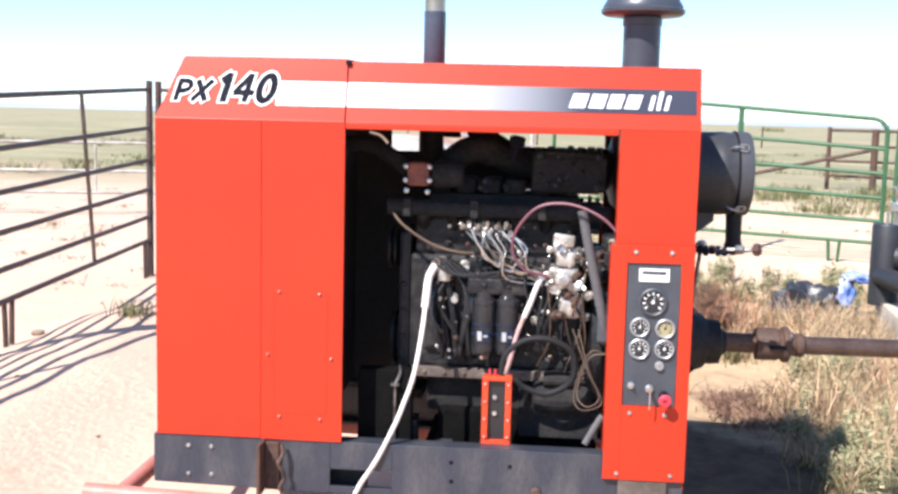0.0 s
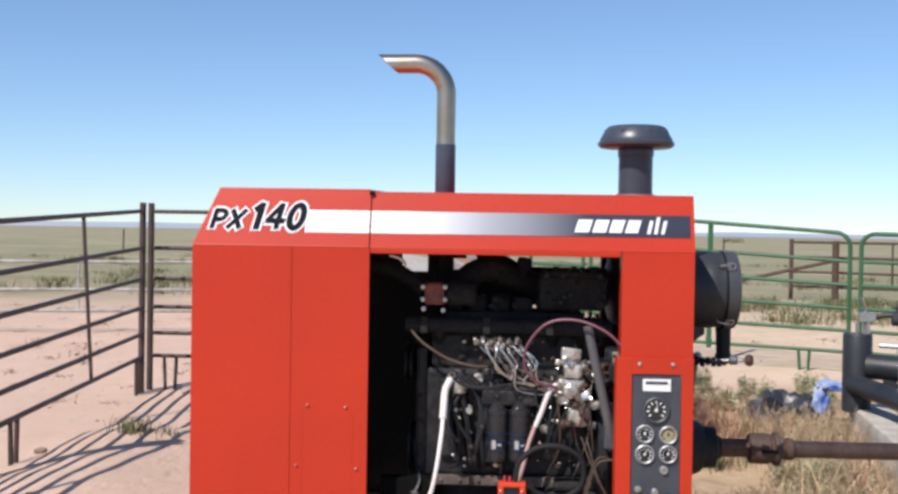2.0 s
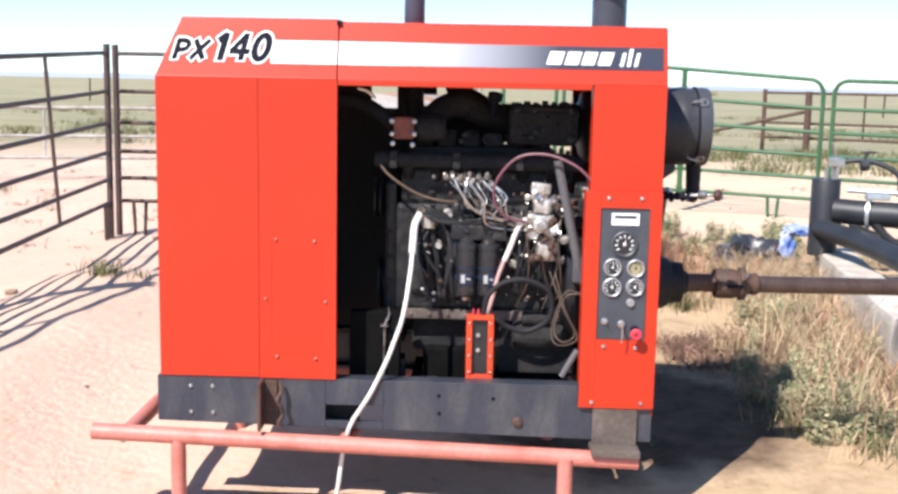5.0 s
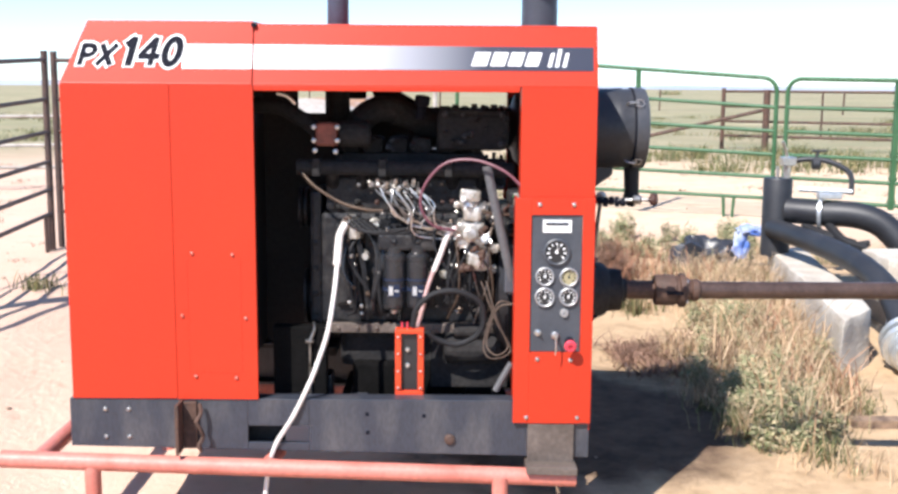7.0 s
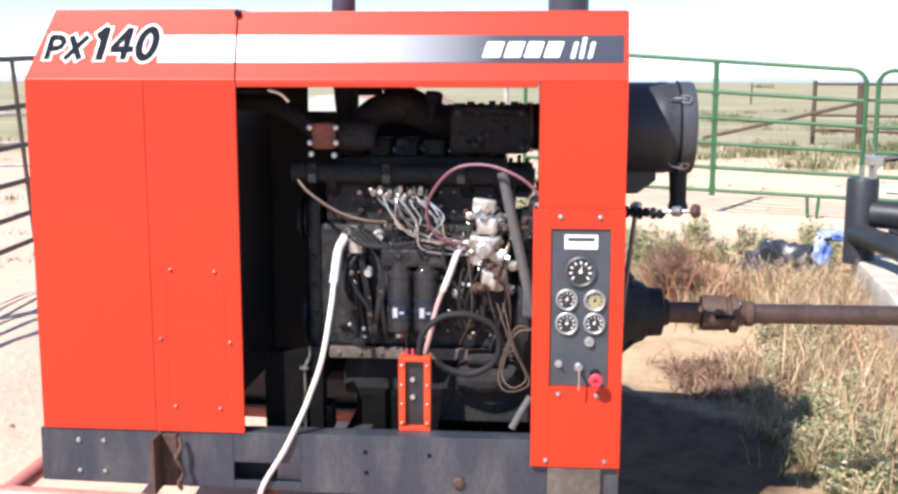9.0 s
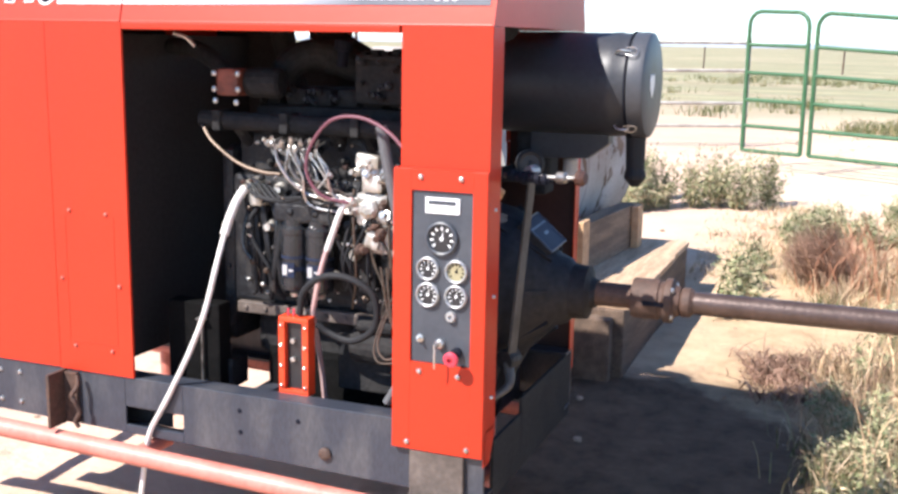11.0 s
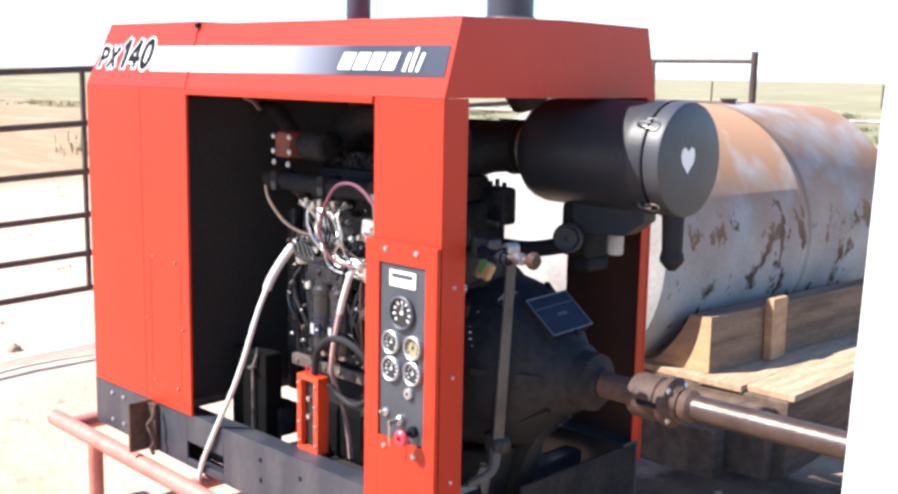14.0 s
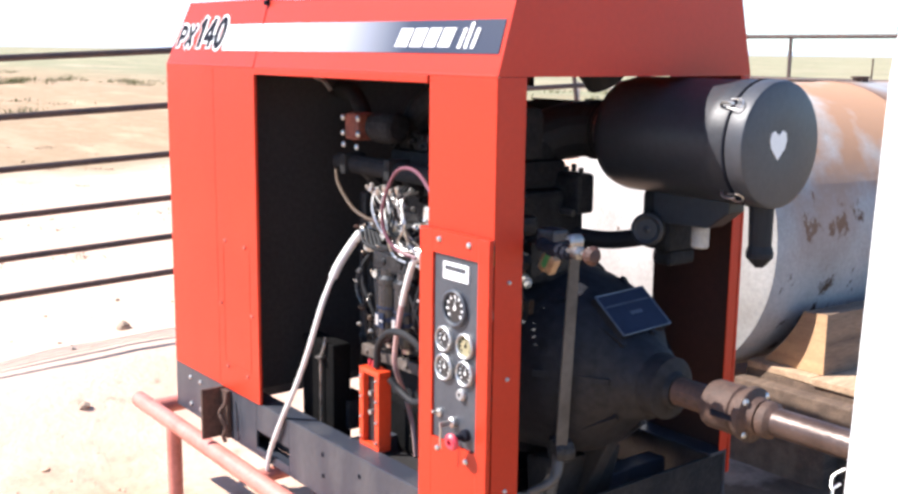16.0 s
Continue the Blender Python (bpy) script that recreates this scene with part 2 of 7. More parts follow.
def stripe_material():
    """White at one end, fading through dots of grey to navy at the other."""
    m = mat("fading stripe print", (0.8, 0.8, 0.8), 0.42, fine=0.03, bump=0.02)
    nt = m.node_tree
    co = nt.nodes.new("ShaderNodeTexCoord")
    sep = nt.nodes.new("ShaderNodeSeparateXYZ")
    rng = nt.nodes.new("ShaderNodeMapRange")
    rng.inputs["From Min"].default_value, rng.inputs["From Max"].default_value = 0.80, 1.50
    ramp = nt.nodes.new("ShaderNodeValToRGB")
    ramp.color_ramp.elements[0].color, ramp.color_ramp.elements[1].color = (0.80, 0.80, 0.80, 1), (0.018, 0.022, 0.042, 1)
    e = ramp.color_ramp.elements.new(0.45)
    e.color = (0.34, 0.35, 0.39, 1)
    nt.links.new(co.outputs["Object"], sep.inputs[0])
    nt.links.new(sep.outputs[0], rng.inputs["Value"])
    nt.links.new(rng.outputs[0], ramp.inputs[0])
    nt.links.new(ramp.outputs[0], nt.nodes["Principled BSDF"].inputs["Base Color"])
    return m


def tank_material():
    """Pale old paint over rust: rust along the top, in blotches and runs down the flank."""
    m = mat("pale tank paint", (0.45, 0.44, 0.43), 0.72, other=(0.34, 0.32, 0.30), scale=3, spec=0.3, fine=0.1, bump=0.2, bump_scale=30)
    nt = m.node_tree
    b = nt.nodes["Principled BSDF"]
    pale = b.inputs["Base Color"].links[0].from_socket
    co = nt.nodes.new("ShaderNodeTexCoord")
    mp = nt.nodes.new("ShaderNodeMapping")
    mp.inputs["Scale"].default_value = (1.0, 1.35, 0.9)
    sep = nt.nodes.new("ShaderNodeSeparateXYZ")
    nt.links.new(co.outputs["Object"], mp.inputs[0])
    nt.links.new(co.outputs["Object"], sep.inputs[0])
    spots, wash = nt.nodes.new("ShaderNodeTexNoise"), nt.nodes.new("ShaderNodeTexNoise")
    nt.links.new(mp.outputs[0], spots.inputs["Vector"])
    nt.links.new(co.outputs["Object"], wash.inputs["Vector"])
    spots.inputs["Scale"].default_value, spots.inputs["Detail"].default_value, spots.inputs["Roughness"].default_value = 5.6, 8, 0.66
    wash.inputs["Scale"].default_value, wash.inputs["Detail"].default_value = 3.4, 7
    r1 = nt.nodes.new("ShaderNodeValToRGB")
    r1.color_ramp.elements[0].position, r1.color_ramp.elements[1].position = 0.600, 0.640
    band = nt.nodes.new("ShaderNodeMapRange")
    band.interpolation_type = "SMOOTHSTEP"
    band.inputs["From Min"].default_value, band.inputs["From Max"].default_value = 1.12, 0.82
    band.inputs["To Min"].default_value, band.inputs["To Max"].default_value = -0.09, 0.05
    nt.links.new(sep.outputs[2], band.inputs["Value"])
    plus = nt.nodes.new("ShaderNodeMath")
    nt.links.new(spots.outputs["Fac"], plus.inputs[0])
    nt.links.new(band.outputs[0], plus.inputs[1])
    cap = nt.nodes.new("ShaderNodeMapRange")
    cap.inputs["From Min"].default_value, cap.inputs["From Max"].default_value = 2.10, 2.32
    cap.inputs["To Min"].default_value, cap.inputs["To Max"].default_value = -0.13, 0.0
    nt.links.new(sep.outputs[1], cap.inputs["Value"])
    sound = nt.nodes.new("ShaderNodeMath")
    nt.links.new(plus.outputs[0], sound.inputs[0])
    nt.links.new(cap.outputs[0], sound.inputs[1])
    nt.links.new(sound.outputs[0], r1.inputs[0])
    mix1 = nt.nodes.new("ShaderNodeMixRGB")
    mix1.inputs[2].default_value = (0.085, 0.05, 0.032, 1)
    nt.links.new(r1.outputs[0], mix1.inputs[0])
    nt.links.new(pale, mix1.inputs[1])
    up = nt.nodes.new("ShaderNodeMapRange")
    up.inputs["From Min"].default_value, up.inputs["From Max"].default_value = 0.62, 1.12
    nt.links.new(sep.outputs[2], up.inputs["Value"])
    mul = nt.nodes.new("ShaderNodeMath")
    mul.operation = "MULTIPLY"
    r2 = nt.nodes.new("ShaderNodeValToRGB")
    r2.color_ramp.elements[0].position, r2.color_ramp.elements[1].position = 0.34, 0.56
    nt.links.new(wash.outputs["Fac"], r2.inputs[0])
    shell_only = nt.nodes.new("ShaderNodeMapRange")
    shell_only.inputs["From Min"].default_value, shell_only.inputs["From Max"].default_value = 2.12, 2.24
    nt.links.new(sep.outputs[1], shell_only.inputs["Value"])
    on_shell = nt.nodes.new("ShaderNodeMath")
    on_shell.operation = "MULTIPLY"
    nt.links.new(up.outputs[0], on_shell.inputs[0])
    nt.links.new(shell_only.outputs[0], on_shell.inputs[1])
    nt.links.new(on_shell.outputs[0], mul.inputs[0])
    nt.links.new(r2.outputs[0], mul.inputs[1])
    mix2 = nt.nodes.new("ShaderNodeMixRGB")
    mix2.inputs[2].default_value = (0.36, 0.205, 0.125, 1)
    nt.links.new(mul.outputs[0], mix2.inputs[0])
    nt.links.new(mix1.outputs[0], mix2.inputs[1])
    # rusty run along the weld
    dist = nt.nodes.new("ShaderNodeMath")
    dist.operation = "SUBTRACT"
    nt.links.new(sep.outputs[1], dist.inputs[0])
    dist.inputs[1].default_value = 3.28
    away = nt.nodes.new("ShaderNodeMath")
    away.operation = "ABSOLUTE"
    nt.links.new(dist.outputs[0], away.inputs[0])
    line = nt.nodes.new("ShaderNodeMapRange")
    line.inputs["From Min"].default_value, line.inputs["From Max"].default_value = 0.030, 0.004
    nt.links.new(away.outputs[0], line.inputs["Value"])
    run = nt.nodes.new("ShaderNodeMath")
    run.operation = "MULTIPLY"
    nt.links.new(line.outputs[0], run.inputs[0])
    nt.links.new(spots.outputs["Fac"], run.inputs[1])
    mix3 = nt.nodes.new("ShaderNodeMixRGB")
    mix3.inputs[2].default_value = (0.12, 0.06, 0.035, 1)
    nt.links.new(run.outputs[0], mix3.inputs[0])
    nt.links.new(mix2.outputs[0], mix3.inputs[1])
    nt.links.new(mix3.outputs[0], b.inputs["Base Color"])
    return m


def ground_material():
    """Pinkish sand with pale dust and darker crust, thin dry pasture farther off."""
    m = bpy.data.materials.new("sandy ground")
    m.use_nodes = True
    nt = m.node_tree
    b = nt.nodes["Principled BSDF"]
    b.inputs["Roughness"].default_value = 0.95
    b.inputs["Specular IOR Level"].default_value = 0.15
    co = nt.nodes.new("ShaderNodeTexCoord")

    def noise_at(scale, detail=5, rough=0.55, stretch=None):
        n = nt.nodes.new("ShaderNodeTexNoise")
        n.inputs["Scale"].default_value, n.inputs["Detail"].default_value, n.inputs["Roughness"].default_value = scale, detail, rough
        src = co.outputs["Object"]
        if stretch:
            mp = nt.nodes.new("ShaderNodeMapping")
            mp.inputs["Scale"].default_value = stretch
            nt.links.new(src, mp.inputs[0])
            src = mp.outputs[0]
        nt.links.new(src, n.inputs["Vector"])
        return n.outputs["Fac"]

    def ramp(fac, *stops):
        r = nt.nodes.new("ShaderNodeValToRGB")
        while len(r.color_ramp.elements) < len(stops):
            r.color_ramp.elements.new(0.5)
        for e, (p, c) in zip(r.color_ramp.elements, stops):
            e.position, e.color = p, (*c, 1)
        nt.links.new(fac, r.inputs[0])
        return r.outputs[0]

    def mixed(fac, a, c):
        x = nt.nodes.new("ShaderNodeMixRGB")
        nt.links.new(fac, x.inputs[0])
        nt.links.new(a, x.inputs[1])
        nt.links.new(c, x.inputs[2])
        return x.outputs[0]

    bw = lambda lo, hi: ((lo, (0, 0, 0)), (hi, (1, 1, 1)))  # noqa: E731
    sand = ramp(noise_at(0.7, 6), (0.35, (0.64, 0.45, 0.345)), (0.65, (0.56, 0.375, 0.28)))
    crumbs = ramp(noise_at(9, 6, 0.7), (0.55, (0.58, 0.415, 0.315)), (0.75, (0.35, 0.23, 0.165)))
    near = mixed(ramp(noise_at(2.3, 5, 0.65), *bw(0.42, 0.62)), sand, crumbs)
    pasture = ramp(noise_at(0.09, 6, 0.6, (0.5, 1.6, 1)), (0.36, (0.40, 0.325, 0.22)), (0.50, (0.235, 0.225, 0.135)), (0.58, (0.31, 0.285, 0.17)), (0.70, (0.48, 0.385, 0.28)))
    scrub = ramp(noise_at(0.55, 7, 0.72, (0.7, 1.3, 1)), *bw(0.53, 0.62))
    scrub_colour = ramp(noise_at(3.0, 3), (0.4, (0.20, 0.155, 0.10)), (0.6, (0.26, 0.225, 0.13)))
    pasture = mixed(scrub, pasture, scrub_colour)
    sep = nt.nodes.new("ShaderNodeVectorMath")
    sep.operation = "LENGTH"
    nt.links.new(co.outputs["Object"], sep.inputs[0])
    add = nt.nodes.new("ShaderNodeMath")
    add.operation = "MULTIPLY_ADD"
    wob = noise_at(0.12, 4)
    nt.links.new(wob, add.inputs[0])
    add.inputs[1].default_value = 26.0
    nt.links.new(sep.outputs["Value"], add.inputs[2])
    far = nt.nodes.new("ShaderNodeMapRange")
    far.inputs["From Min"].default_value, far.inputs["From Max"].default_value = 25, 38
    nt.links.new(add.outputs[0], far.inputs["Value"])
    off = nt.nodes.new("ShaderNodeMapping")
    off.inputs["Location"].default_value = (-3.9, -4.0, 0)
    off.inputs["Scale"].default_value = (1.0, 0.62, 0)
    off.vector_type = "POINT"
    nt.links.new(co.outputs["Object"], off.inputs[0])
    off.inputs["Location"].default_value = (-4.1, -4.0 * 0.62, 0)
    ln = nt.nodes.new("ShaderNodeVectorMath")
    ln.operation = "LENGTH"
    nt.links.new(off.outputs[0], ln.inputs[0])
    edge = nt.nodes.new("ShaderNodeMath")
    edge.operation = "MULTIPLY_ADD"
    nt.links.new(noise_at(1.6, 6, 0.65), edge.inputs[0])
    edge.inputs[1].default_value = 2.6
    nt.links.new(ln.outputs["Value"], edge.inputs[2])
    patch = nt.nodes.new("ShaderNodeMapRange")
    patch.inputs["From Min"].default_value, patch.inputs["From Max"].default_value = 3.3, 2.6
    nt.links.new(edge.outputs[0], patch.inputs["Value"])
    litter = ramp(noise_at(6, 7, 0.7), (0.35, (0.25, 0.172, 0.103)), (0.52, (0.40, 0.28, 0.175)), (0.68, (0.29, 0.225, 0.12)))
    near = mixed(patch.outputs[0], near, litter)
    axes = nt.nodes.new("ShaderNodeSeparateXYZ")
    nt.links.new(co.outputs["Object"], axes.inputs[0])
    east = nt.nodes.new("ShaderNodeMath")
    east.operation = "MULTIPLY_ADD"
    nt.links.new(noise_at(0.8, 5, 0.6), east.inputs[0])
    east.inputs[1].default_value = 1.6
    nt.links.new(axes.outputs[0], east.inputs[2])
    # Unseen darker ground to the east, added to cut bounced light.
    unseen_cover = nt.nodes.new("ShaderNodeMapRange")
    unseen_cover.inputs["From Min"].default_value, unseen_cover.inputs["From Max"].default_value = 4.6, 5.4
    nt.links.new(east.outputs[0], unseen_cover.inputs["Value"])
    south = nt.nodes.new("ShaderNodeMapRange")
    south.inputs["From Min"].default_value, south.inputs["From Max"].default_value = 4.2, 2.6
    nt.links.new(axes.outputs[1], south.inputs["Value"])
    both = nt.nodes.new("ShaderNodeMath")
    both.operation = "MULTIPLY"
    nt.links.new(unseen_cover.outputs[0], both.inputs[0])
    nt.links.new(south.outputs[0], both.inputs[1])
    near = mixed(both.outputs[0], near, litter)
    # Soil darkened where the unit's shadow falls: shade put into the colour.
    shade_map = nt.nodes.new("ShaderNodeMapping")
    shade_map.inputs["Scale"].default_value = (1.0, 1.10, 0)
    shade_map.inputs["Location"].default_value = (-1.95 * 1.0, -1.45 * 1.10, 0)
    nt.links.new(co.outputs["Object"], shade_map.inputs[0])
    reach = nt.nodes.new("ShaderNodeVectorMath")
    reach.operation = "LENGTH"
    nt.links.new(shade_map.outputs[0], reach.inputs[0])
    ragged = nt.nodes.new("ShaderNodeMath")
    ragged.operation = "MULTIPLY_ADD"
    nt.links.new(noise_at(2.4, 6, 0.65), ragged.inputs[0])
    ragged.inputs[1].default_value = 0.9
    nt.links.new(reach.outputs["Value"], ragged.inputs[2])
    # This mask and the ramp below carry that shade as a soil colour.
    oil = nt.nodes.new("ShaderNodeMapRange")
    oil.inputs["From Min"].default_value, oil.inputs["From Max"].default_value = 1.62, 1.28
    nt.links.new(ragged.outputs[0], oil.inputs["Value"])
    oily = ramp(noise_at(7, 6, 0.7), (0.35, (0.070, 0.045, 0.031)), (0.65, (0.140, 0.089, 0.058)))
    tan_from = nt.nodes.new("ShaderNodeMapRange")
    tan_from.inputs["From Min"].default_value, tan_from.inputs["From Max"].default_value = 2.1, 3.1
    nt.links.new(east.outputs[0], tan_from.inputs["Value"])
    tan_soil = ramp(noise_at(5, 6, 0.7), (0.32, (0.52, 0.375, 0.235)), (0.52, (0.44, 0.31, 0.19)), (0.70, (0.30, 0.205, 0.12)))
    tan_to = nt.nodes.new("ShaderNodeMapRange")
    tan_to.inputs["From Min"].default_value, tan_to.inputs["From Max"].default_value = 7.5, 5.5
    nt.links.new(axes.outputs[1], tan_to.inputs["Value"])
    tan_in = nt.nodes.new("ShaderNodeMath")
    tan_in.operation = "MULTIPLY"
    nt.links.new(tan_from.outputs[0], tan_in.inputs[0])
    nt.links.new(tan_to.outputs[0], tan_in.inputs[1])
    near = mixed(tan_in.outputs[0], near, tan_soil)
    gate_from = nt.nodes.new("ShaderNodeMapRange")
    gate_from.inputs["From Min"].default_value, gate_from.inputs["From Max"].default_value = 6.6, 8.4
    nt.links.new(axes.outputs[1], gate_from.inputs["Value"])
    gate_in = nt.nodes.new("ShaderNodeMath")
    gate_in.operation = "MULTIPLY"
    nt.links.new(tan_from.outputs[0], gate_in.inputs[0])
    nt.links.new(gate_from.outputs[0], gate_in.inputs[1])
    pale_sand = ramp(noise_at(3, 6, 0.7), (0.35, (0.66, 0.50, 0.36)), (0.60, (0.58, 0.43, 0.30)), (0.74, (0.42, 0.30, 0.20)))
    near = mixed(gate_in.outputs[0], near, pale_sand)
    trod = nt.nodes.new("ShaderNodeMapping")
    trod.inputs["Scale"].default_value = (0.42, 1.25, 0)
    trod.inputs["Location"].default_value = (-0.85 * 0.42, 0.20 * 1.25, 0)
    nt.links.new(co.outputs["Object"], trod.inputs[0])
    span_of = nt.nodes.new("ShaderNodeVectorMath")
    span_of.operation = "LENGTH"
    nt.links.new(trod.outputs[0], span_of.inputs[0])
    uneven = nt.nodes.new("ShaderNodeMath")
    uneven.operation = "MULTIPLY_ADD"
    nt.links.new(noise_at(3.2, 6, 0.7), uneven.inputs[0])
    uneven.inputs[1].default_value = 0.7
    nt.links.new(span_of.outputs["Value"], uneven.inputs[2])
    damp = nt.nodes.new("ShaderNodeMapRange")
    damp.inputs["From Min"].default_value, damp.inputs["From Max"].default_value = 1.05, 0.70
    nt.links.new(uneven.outputs[0], damp.inputs["Value"])
    trodden = ramp(noise_at(11, 6, 0.7), (0.35, (0.47, 0.325, 0.215)), (0.55, (0.39, 0.26, 0.17)), (0.70, (0.25, 0.16, 0.105)))
    near = mixed(damp.outputs[0], near, trodden)
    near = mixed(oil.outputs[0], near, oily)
    west = nt.nodes.new("ShaderNodeMath")
    west.operation = "MULTIPLY_ADD"
    nt.links.new(noise_at(0.5, 6, 0.65), west.inputs[0])
    west.inputs[1].default_value = -5.0
    nt.links.new(axes.outputs[0], west.inputs[2])
    out_west = nt.nodes.new("ShaderNodeMapRange")
    out_west.inputs["From Min"].default_value, out_west.inputs["From Max"].default_value = -11.5, -13.5
    nt.links.new(west.outputs[0], out_west.inputs["Value"])
    low_west = nt.nodes.new("ShaderNodeMapRange")
    low_west.inputs["From Min"].default_value, low_west.inputs["From Max"].default_value = 26.0, 13.0
    nt.links.new(axes.outputs[1], low_west.inputs["Value"])
    in_west = nt.nodes.new("ShaderNodeMath")
    in_west.operation = "MULTIPLY"
    nt.links.new(out_west.outputs[0], in_west.inputs[0])
    nt.links.new(low_west.outputs[0], in_west.inputs[1])
    range_soil = ramp(noise_at(0.32, 8, 0.72, (0.45, 1.5, 1)), (0.36, (0.46, 0.33, 0.21)), (0.50, (0.31, 0.215, 0.13)), (0.60, (0.40, 0.28, 0.18)), (0.72, (0.20, 0.15, 0.085)))
    pasture = mixed(in_west.outputs[0], pasture, range_soil)
    far_or_west = nt.nodes.new("ShaderNodeMath")
    far_or_west.operation = "MAXIMUM"
    nt.links.new(far.outputs[0], far_or_west.inputs[0])
    nt.links.new(in_west.outputs[0], far_or_west.inputs[1])
    nt.links.new(mixed(far_or_west.outputs[0], near, pasture), b.inputs["Base Color"])
    bp = nt.nodes.new("ShaderNodeBump")
    bp.inputs["Strength"].default_value, bp.inputs["Distance"].default_value = 0.6, 0.032
    nt.links.new(noise_at(14, 8, 0.7), bp.inputs["Height"])
    nt.links.new(bp.outputs[0], b.inputs["Normal"])
    return m


STRIPE, TANK, GROUND = stripe_material(), tank_material(), ground_material()


# ---- building helpers ----
def thing(name, at, label, category, group=""):
    ob = new(name)
    ob.empty_display_size = 0.1
    ob.location = at
    return tagged(ob, label, category, group)


def part(name, bm, material, parent=None, label="", smooth=False):
    """Links a bmesh, in world places, as one mesh under a thing or under a part."""
    me = bpy.data.meshes.new(name)
    bm.normal_update()
    bm.to_mesh(me)
    bm.free()
    me.materials.append(material)
    if smooth:
        me.shade_smooth()
        me.set_sharp_from_angle(angle=radians(38))
    ob = new(name, me)
    if parent is not None:
        ob.parent = parent
        if parent.type == "EMPTY":
            ob.matrix_parent_inverse = Matrix.Translation(-parent.location)
    return tagged(ob, label)


def join(*many):
    out = bmesh.new()
    for b in many:
        me = bpy.data.meshes.new("tmp")
        b.to_mesh(me)
        b.free()
        out.from_mesh(me)
        bpy.data.meshes.remove(me)
    return out


def box(x0, x1, y0, y1, z0, z1, bevel=0.003, turn=None):
    bm = bmesh.new()
    bmesh.ops.create_cube(bm, size=1)
    c = Vector(((x0 + x1) / 2, (y0 + y1) / 2, (z0 + z1) / 2))
    m = Matrix.Translation(c) @ (turn or Matrix()) @ Matrix.Diagonal((x1 - x0, y1 - y0, z1 - z0, 1))
    bmesh.ops.transform(bm, matrix=m, verts=bm.verts)
    if bevel:
        bmesh.ops.bevel(bm, geom=bm.edges, offset=bevel, segments=2, profile=0.6, affect="EDGES")
    return bm


def lathe(profile, base, axis=(0, 0, 1), n=28):
    """A turned shape: profile of (radius, distance along the axis) from base."""
    bm = bmesh.new()
    q = Vector(axis).to_track_quat("Z", "Y").to_matrix()
    rings = []
    for r, h in profile:
        ring = []
        for k in range(n if r > 1e-5 else 1):
            a = 2 * math.pi * k / n
            ring.append(bm.verts.new(Vector(base) + q @ Vector((r * math.cos(a), r * math.sin(a), h))))
        rings.append(ring)
    for a, b in zip(rings, rings[1:]):
        for k in range(n):
            l = (k + 1) % n
            pts = [a[k % len(a)], a[l % len(a)], b[l % len(b)], b[k % len(b)]]
            pts = [p for i, p in enumerate(pts) if p not in pts[:i]]
            if len(pts) > 2:
                bm.faces.new(pts)
    for ring, rev in ((rings[0], True), (rings[-1], False)):
        if len(ring) > 2:
            bm.faces.new(ring[::-1] if rev else ring)
    return bm


def smooth_path(points, steps=6):
    p = [Vector(v) for v in points]
    p = [2 * p[0] - p[1]] + p + [2 * p[-1] - p[-2]]
    out = []
    for i in range(1, len(p) - 2):
        a, b, c, d = p[i - 1:i + 3]
        for k in range(steps):
            t = k / steps
            out.append(0.5 * ((2 * b) + (c - a) * t + (2 * a - 5 * b + 4 * c - d) * t * t + (3 * b - a - 3 * c + d) * t ** 3))
    return out + [p[-2]]


def tube(points, r, n=10, curved=True, steps=6):
    """A round bar or hose along points; r may be one radius or a list along the path."""
    path = smooth_path(points, steps) if curved and len(points) > 2 else [Vector(v) for v in points]
    bm = bmesh.new()
    rings, up = [], None
    for i, p in enumerate(path):
        d = (path[min(i + 1, len(path) - 1)] - path[max(i - 1, 0)]).normalized()
        if up is None:
            up = d.orthogonal().normalized()
        up = (up - d * up.dot(d)).normalized()
        side = d.cross(up)
        rad = r if not isinstance(r, (list, tuple)) else r[0] + (r[1] - r[0]) * i / (len(path) - 1)
        rings.append([bm.verts.new(p + rad * (math.cos(2 * math.pi * k / n) * up + math.sin(2 * math.pi * k / n) * side)) for k in range(n)])
    for a, b in zip(rings, rings[1:]):
        for k in range(n):
            bm.faces.new((a[k], a[(k + 1) % n], b[(k + 1) % n], b[k]))
    bm.faces.new(rings[0][::-1])
    bm.faces.new(rings[-1])
    bmesh.ops.recalc_face_normals(bm, faces=bm.faces)
    return bm


def slab(corners, normal, thick, bevel=0.0):
    """A flat piece over the given corners, thick along its normal."""
    bm = bmesh.new()
    nrm = Vector(normal).normalized() * thick
    low = [bm.verts.new(Vector(c)) for c in corners]
    top = [bm.verts.new(Vector(c) + nrm) for c in corners]
    bm.faces.new(low[::-1])
    bm.faces.new(top)
    for i in range(len(low)):
        j = (i + 1) % len(low)
        bm.faces.new((low[i], low[j], top[j], top[i]))
    bmesh.ops.recalc_face_normals(bm, faces=bm.faces)
    if bevel:
        bmesh.ops.bevel(bm, geom=bm.edges, offset=bevel, segments=2, profile=0.6, affect="EDGES")
    return bm


